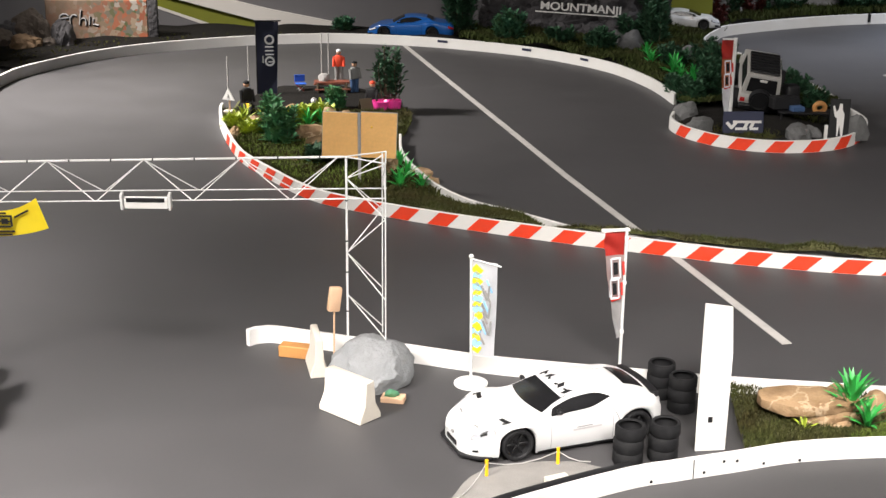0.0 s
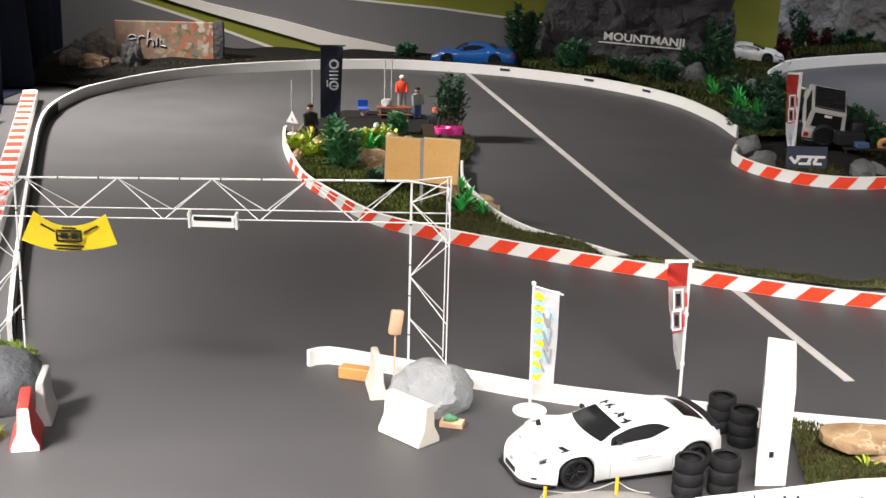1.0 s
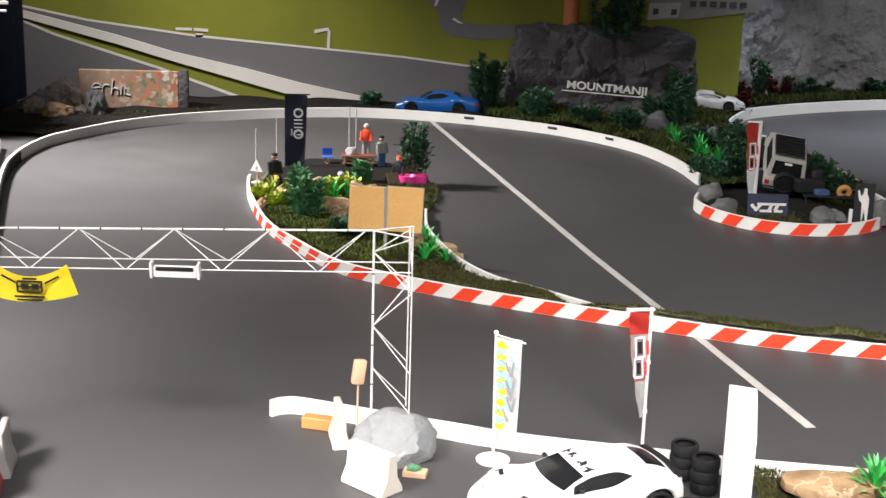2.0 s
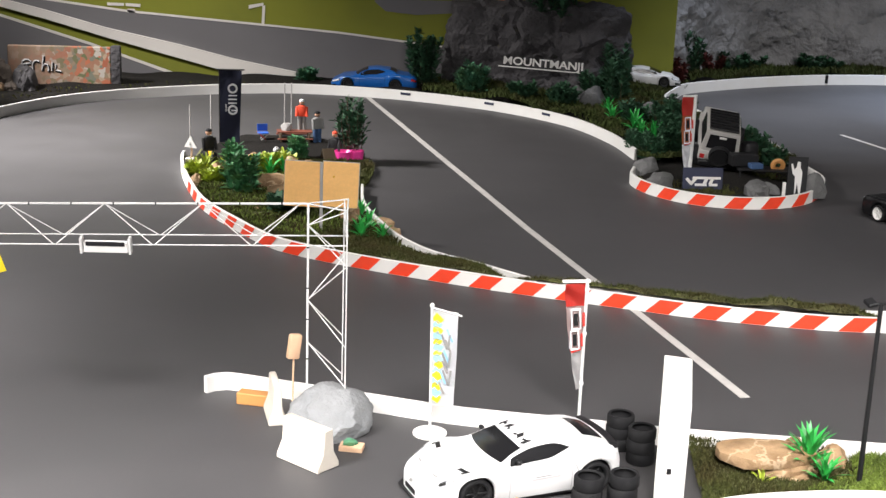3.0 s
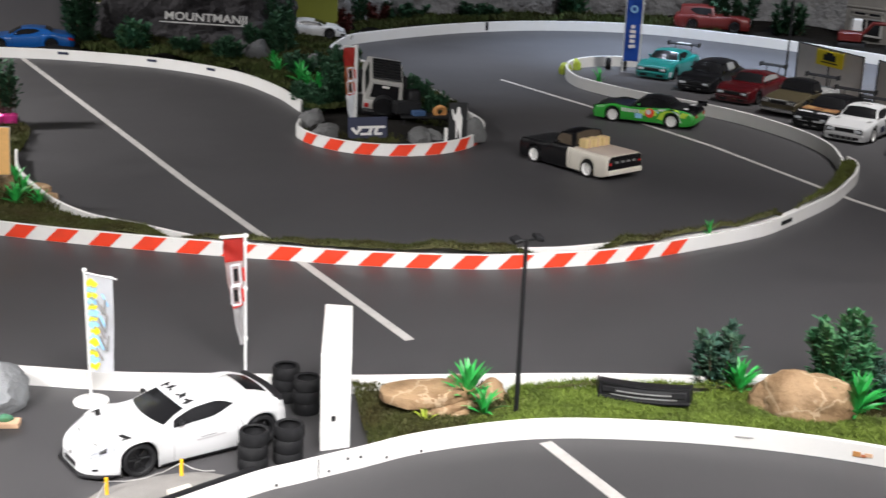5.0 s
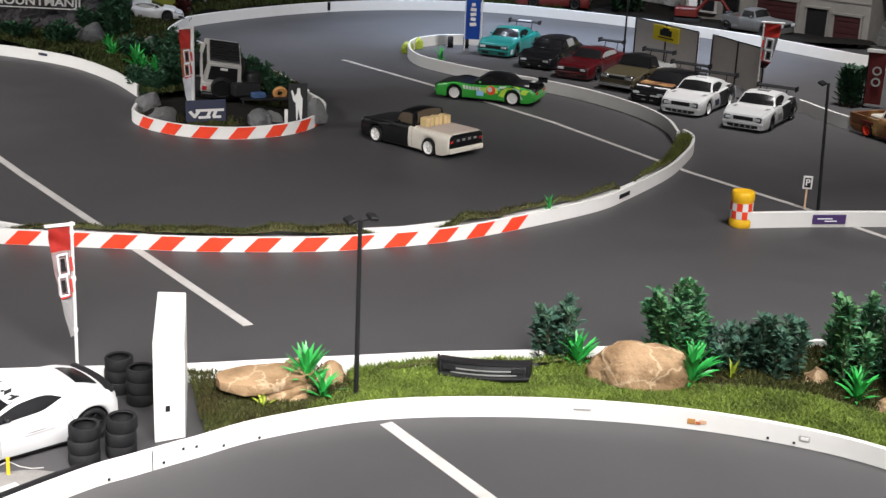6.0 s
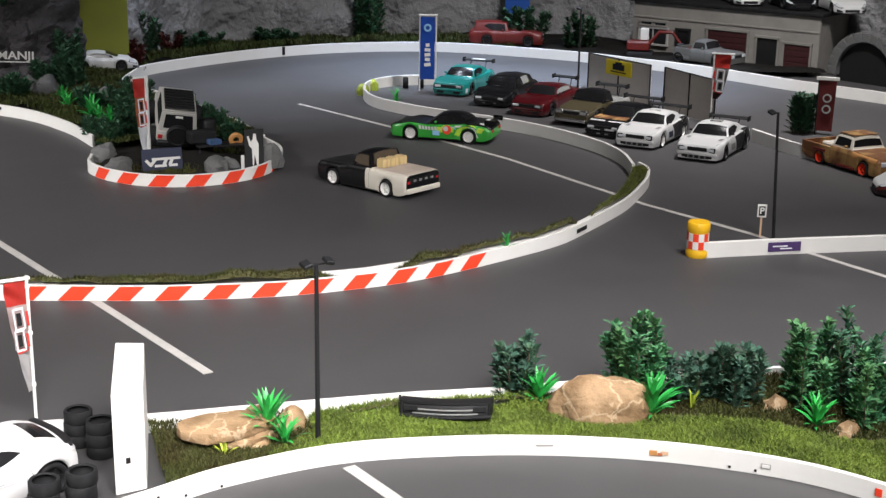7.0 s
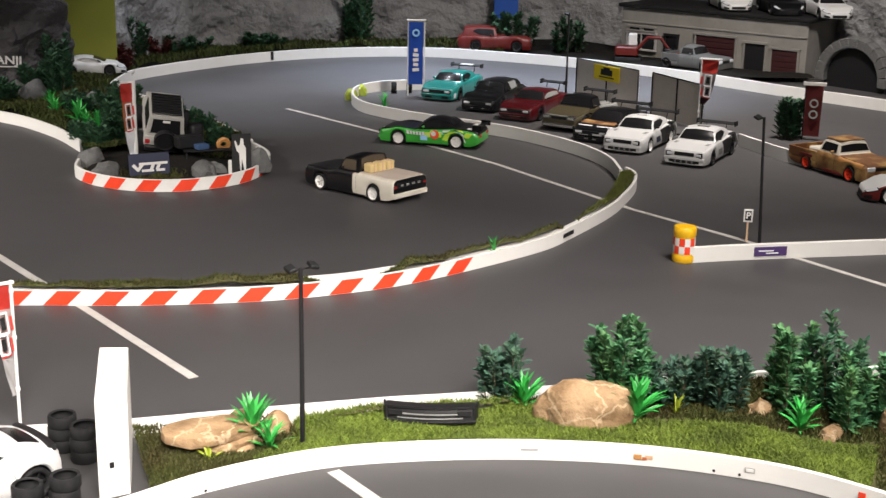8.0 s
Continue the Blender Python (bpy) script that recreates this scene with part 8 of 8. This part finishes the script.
t1 = tent((3.65, 6.3), (3.735, 5.82), 0.212, "grey cloth screen with a yellow banner behind the parked cars")
ylw = part("banner", box(bmesh.new(), (0.2, 0.002, 0.075), (0.25, -0.0105, 0.165), 0.0005), "yellow_cloth", t1)
for x, z, w, h in ((0.25, 0.17, 0.09, 0.03), (0.25, 0.145, 0.12, 0.006), (0.25, 0.19, 0.05, 0.01)):
    part("print", box(bmesh.new(), (w, 0.001, h)), "black", ylw, m=pose(x, -0.0122, z), smooth=0)
tent((3.755, 5.72), (3.77, 5.3), 0.215, "grey cloth screen with black poles behind the parked cars")
drop_flag((3.745, 5.3, 0), -40, 0.345, 0.075, "narrow red and grey flag at the car park", 0.13, 0.09, left=False, middle="grey_cloth", tail="dark_red", shares=(0.3, 0.55), narrow=(0.9, 0.6, 0.3))
fl = thing("feather_flag", "dark red banner flag behind the car park", "flag", pose(4.12, 4.95, 0, 0, 0, -40))
part("cloth", flag_cloth(0.075, 0.07, 0.02, 0.25, -0.035, 0.004), "maroon_cloth", fl, smooth=60)
part("pole", cyl(bmesh.new(), (-0.038, 0.004, 0), (-0.038, 0.004, 0.26), 0.003, seg=8), "black", fl)
part("crossbar", box(bmesh.new(), (0.1, 0.006, 0.016), (0, 0, 0.258), 0.001), "board", fl)
for z in (0.17, 0.12):
    part("print", lathe(bmesh.new(), [(0.013, 0), (0.02, 0), (0.02, 0.0015), (0.013, 0.0015), (0.013, 0)], 18), "pad", fl, m=pose(0.003, -0.006, z))
bush((4.05, 5.02, 0.0), 0.14, 0.21, "dark green plastic shrub behind the car park", "leaf_dark", 600, 0.03, 305)
fl = thing("feather_flag", "tall blue banner flag on two white poles", "flag", pose(2.87, 6.63, 0, 0, 0, -22))
part("cloth", flag_cloth(0.075, 0.075, 0.06, 0.385, -0.04, 0.003), "blue_cloth", fl, smooth=60)
for x in (-0.042, 0.042):
    part("pole", cyl(bmesh.new(), (x, 0.004, 0), (x, 0.004, 0.4), 0.004, seg=8), "white_tube", fl)
part("crossbar", box(bmesh.new(), (0.1, 0.006, 0.008), (0, 0, 0.395), 0.001), "board", fl)
part("print", lathe(bmesh.new(), [(0.011, 0), (0.02, 0), (0.02, 0.0015), (0.011, 0.0015), (0.011, 0)], 18), "sky_blue", fl, m=pose(-0.002, -0.006, 0.33))
for k, (z, w) in enumerate(((0.24, 0.02), (0.215, 0.03), (0.19, 0.03), (0.165, 0.026), (0.138, 0.034))):
    part("print", box(bmesh.new(), (w, 0.0015, 0.017), bevel=0.0005), "board", fl, m=pose(-0.002, -0.006, z, 0, 6 if k % 2 else -6, 0), smooth=0)
for x, y in ((2.79, 6.74), (2.87, 6.72)):
    solo("model_tyre", tyre_mesh(0.03, 0.028), "rubber", "loose black model wheel standing under the blue flag", "wheel", pose(x, y, 0.03, 0, 0, 70), "loose wheels")
for i, (x, y) in enumerate(((2.5, 6.6), (2.6, 6.73))):
    rock("stone", (x, y, 0), (0.07, 0.06, 0.06), "leaf_yellow", "mossy yellow-green clump at the board's tip", 200 + i, 0, sub=3)
spiky((2.56, 6.28, 0.0), 0.05, 0.08, "bright green plant at the car park's tip", 14, seed=60)
ob = thing("crash_drum", "yellow plastic crash drum with a red and white check band", "drum", pose(2.485, 3.468, 0))
part("shell", lathe(bmesh.new(), [(0.001, 0.0), (0.034, 0.0), (0.036, 0.004), (0.036, 0.02), (0.033, 0.026), (0.033, 0.08), (0.036, 0.086), (0.036, 0.106), (0.033, 0.112), (0.001, 0.112)], 28, "Z"), "yellow", ob)
for r_ in range(2):
    for k in range(12):
        a0, a1 = 2 * math.pi * k / 12, 2 * math.pi * (k + 1) / 12
        bm = bmesh.new()
        vs = []
        for rr in (0.0332, 0.0344):
            for zz in (0.028 + 0.025 * r_, 0.053 + 0.025 * r_):
                vs.append([bm.verts.new((rr * math.cos(a0 + (a1 - a0) * i / 3), rr * math.sin(a0 + (a1 - a0) * i / 3), zz)) for i in range(4)])
        for i in range(3):
            for q in ((0, 1), (2, 3), (0, 2), (1, 3)):
                bm.faces.new((vs[q[0]][i], vs[q[0]][i + 1], vs[q[1]][i + 1], vs[q[1]][i]))
        bmesh.ops.recalc_face_normals(bm, faces=bm.faces)
        part("check", bm, "board" if (k + r_) % 2 else "red", ob)
ob = thing("parking_sign", "small white parking sign with a dark letter on a wooden post", "sign", pose(2.807, 3.588, 0, 0, 0, -30))
part("post", box(bmesh.new(), (0.006, 0.005, 0.075), (0, 0, 0.0375)), "pale_wood", ob, smooth=0)
part("plate", box(bmesh.new(), (0.03, 0.003, 0.044), (0, -0.004, 0.09), 0.001), "board", ob)
part("plate_field", box(bmesh.new(), (0.02, 0.001, 0.032), (0, -0.0062, 0.09)), "black", ob, smooth=0)
part("letter", text_mesh("P", 0.03, 0.0006, "letter", "board"), "board", ob, m=pose(0, -0.0074, 0.09, 90, 0, 0))
car("red_buggy", "red and white model car at the car park's end", (3.78, 3.86), 150, "p_red", rim="r_white", hood_paint="p_white", L=0.4)

# ---- shell pieces left on the floor beside the kerb ----
solo("floor_cloth", prism(bmesh.new(), [(-4.1, 3.4), (-1.5, 3.4), (-1.94, 5.0), (-2.25, 6.03), (-2.2, 6.5), (-4.1, 6.5)], 0.0, 0.004), "drape", "black cloth laid on the floor beyond the kerb", "cloth", kind="structure", smooth=0)
for x, y, rz, lb in ((-2.25, 5.52, -4, "white foam board off-cut lying beyond the kerb"), (-2.2, 5.25, -14, "chipped white foam board off-cut lying beyond the kerb")):
    solo("foam_board", box(bmesh.new(), (0.3, 0.09, 0.045), (0, 0, 0.0225), 0.004), "board_old", lb, "board", pose(x, y, 0.004, 0, 0, rz))
ob = thing("grey_shell", "crumpled pale grey model car shell beyond the kerb", "car shell", pose(-2.13, 5.0, 0.004, 0, 0, 20))
part("shell", rock_bm((0.26, 0.16, 0.06), 23, 4, 0.2), "p_grey", ob)
part("shell_window", box(bmesh.new(), (0.08, 0.1, 0.012), (0.06, 0, 0.054), 0.003), "black", ob)

# ---- workshop behind the far board ----
wk = thing("workshop", "grey model workshop with dark red doors and a flat roof", "building", pose(4.62, 7.5, 0.0, 0, 0, -62))
part("wall", box(bmesh.new(), (1.24, 0.5, 0.34), (0.62, 0.25, 0.17), 0.004), "build", wk)
part("roof_slab", box(bmesh.new(), (1.28, 0.54, 0.02), (0.62, 0.25, 0.35), 0.003), "rubber", wk)
part("sill_band", box(bmesh.new(), (1.24, 0.006, 0.01), (0.62, -0.003, 0.25), 0.001), "build", wk)
def opening(x, w, z0, h, fill, frame, kind, slats=0):
    """A door or window with its frame, sill and lintel, set in the workshop's front."""
    dr = part(kind, box(bmesh.new(), (w, 0.006, h), (x, -0.002, z0 + h / 2), 0.001), fill, wk)
    for s in (1, -1):
        part("jamb", box(bmesh.new(), (0.012, 0.014, h + 0.012), (x + s * (w / 2 + 0.006), -0.006, z0 + h / 2), 0.001), frame, dr)
    part("lintel", box(bmesh.new(), (w + 0.03, 0.018, 0.014), (x, -0.008, z0 + h + 0.008), 0.001), frame, dr)
    if z0 > 0.02:
        part("sill", box(bmesh.new(), (w + 0.03, 0.022, 0.01), (x, -0.01, z0 - 0.006), 0.001), frame, dr)
    for k in range(slats):
        part("slat", box(bmesh.new(), (w - 0.004, 0.005, h / slats - 0.005), (x, -0.006, z0 + h * (k + 0.5) / slats), 0.0012), fill, dr)
    return dr


for x in (0.1, 0.2):
    opening(x, 0.075, 0.205, 0.014, "glass", "build", "vent")
w_ = opening(0.15, 0.19, 0.09, 0.09, "glass", "pad", "window")
part("glazing_bar", box(bmesh.new(), (0.008, 0.012, 0.09), (0.15, -0.006, 0.135), 0.001), "pad", w_)
opening(0.36, 0.075, 0.03, 0.155, "glass", "black", "door")
opening(0.66, 0.26, 0.0, 0.21, "dark_red", "build", "garage_door", 6)
opening(0.92, 0.13, 0.0, 0.19, "black", "build", "door")
opening(1.11, 0.16, 0.0, 0.17, "dark_red", "build", "garage_door", 5)
for nm, lb, x, pt in (("roof_pickup", "white pickup model parked on the workshop roof", 0.62, "p_white"), ("roof_car", "dark model car parked on the workshop roof", 0.95, "p_black"), ("roof_car", "white model car parked on the workshop roof", 1.25, "p_white")):
    q = pose(4.62, 7.5, 0.0, 0, 0, -62) @ Vector((x, 0.22, 0))
    car(nm, lb, (q.x, q.y), -110, pt, rim="r_black", z=0.36, L=0.42)
for k, x in enumerate((5.3, 5.5)):
    ob = thing("stone_arch", "round grey stone arch in the wall beside the workshop", "arch", pose(x, 6.1 - 0.62 * k, 0.0, 0, 0, -72))
    for i in range(13):
        a = math.pi * i / 12
        part("arch_stone", box(bmesh.new(), (0.06, 0.08, 0.058), bevel=0.006), "rock_mid", ob, m=pose(0.2 * math.cos(a), 0, 0.06 + 0.2 * math.sin(a), 0, -math.degrees(a), 0))
    part("infill", cyl(bmesh.new(), (0, 0.0, 0.06), (0, 0.03, 0.06), 0.19, seg=28), "black" if k == 0 else "wood", ob)
solo("blue_poster", box(bmesh.new(), (0.16, 0.01, 0.3), (0, 0, 0.15), 0.002), "blue_cloth", "plain blue banner hanging on the cliff", "banner", pose(4.19, 8.28, 0.19, 0, 0, -28))
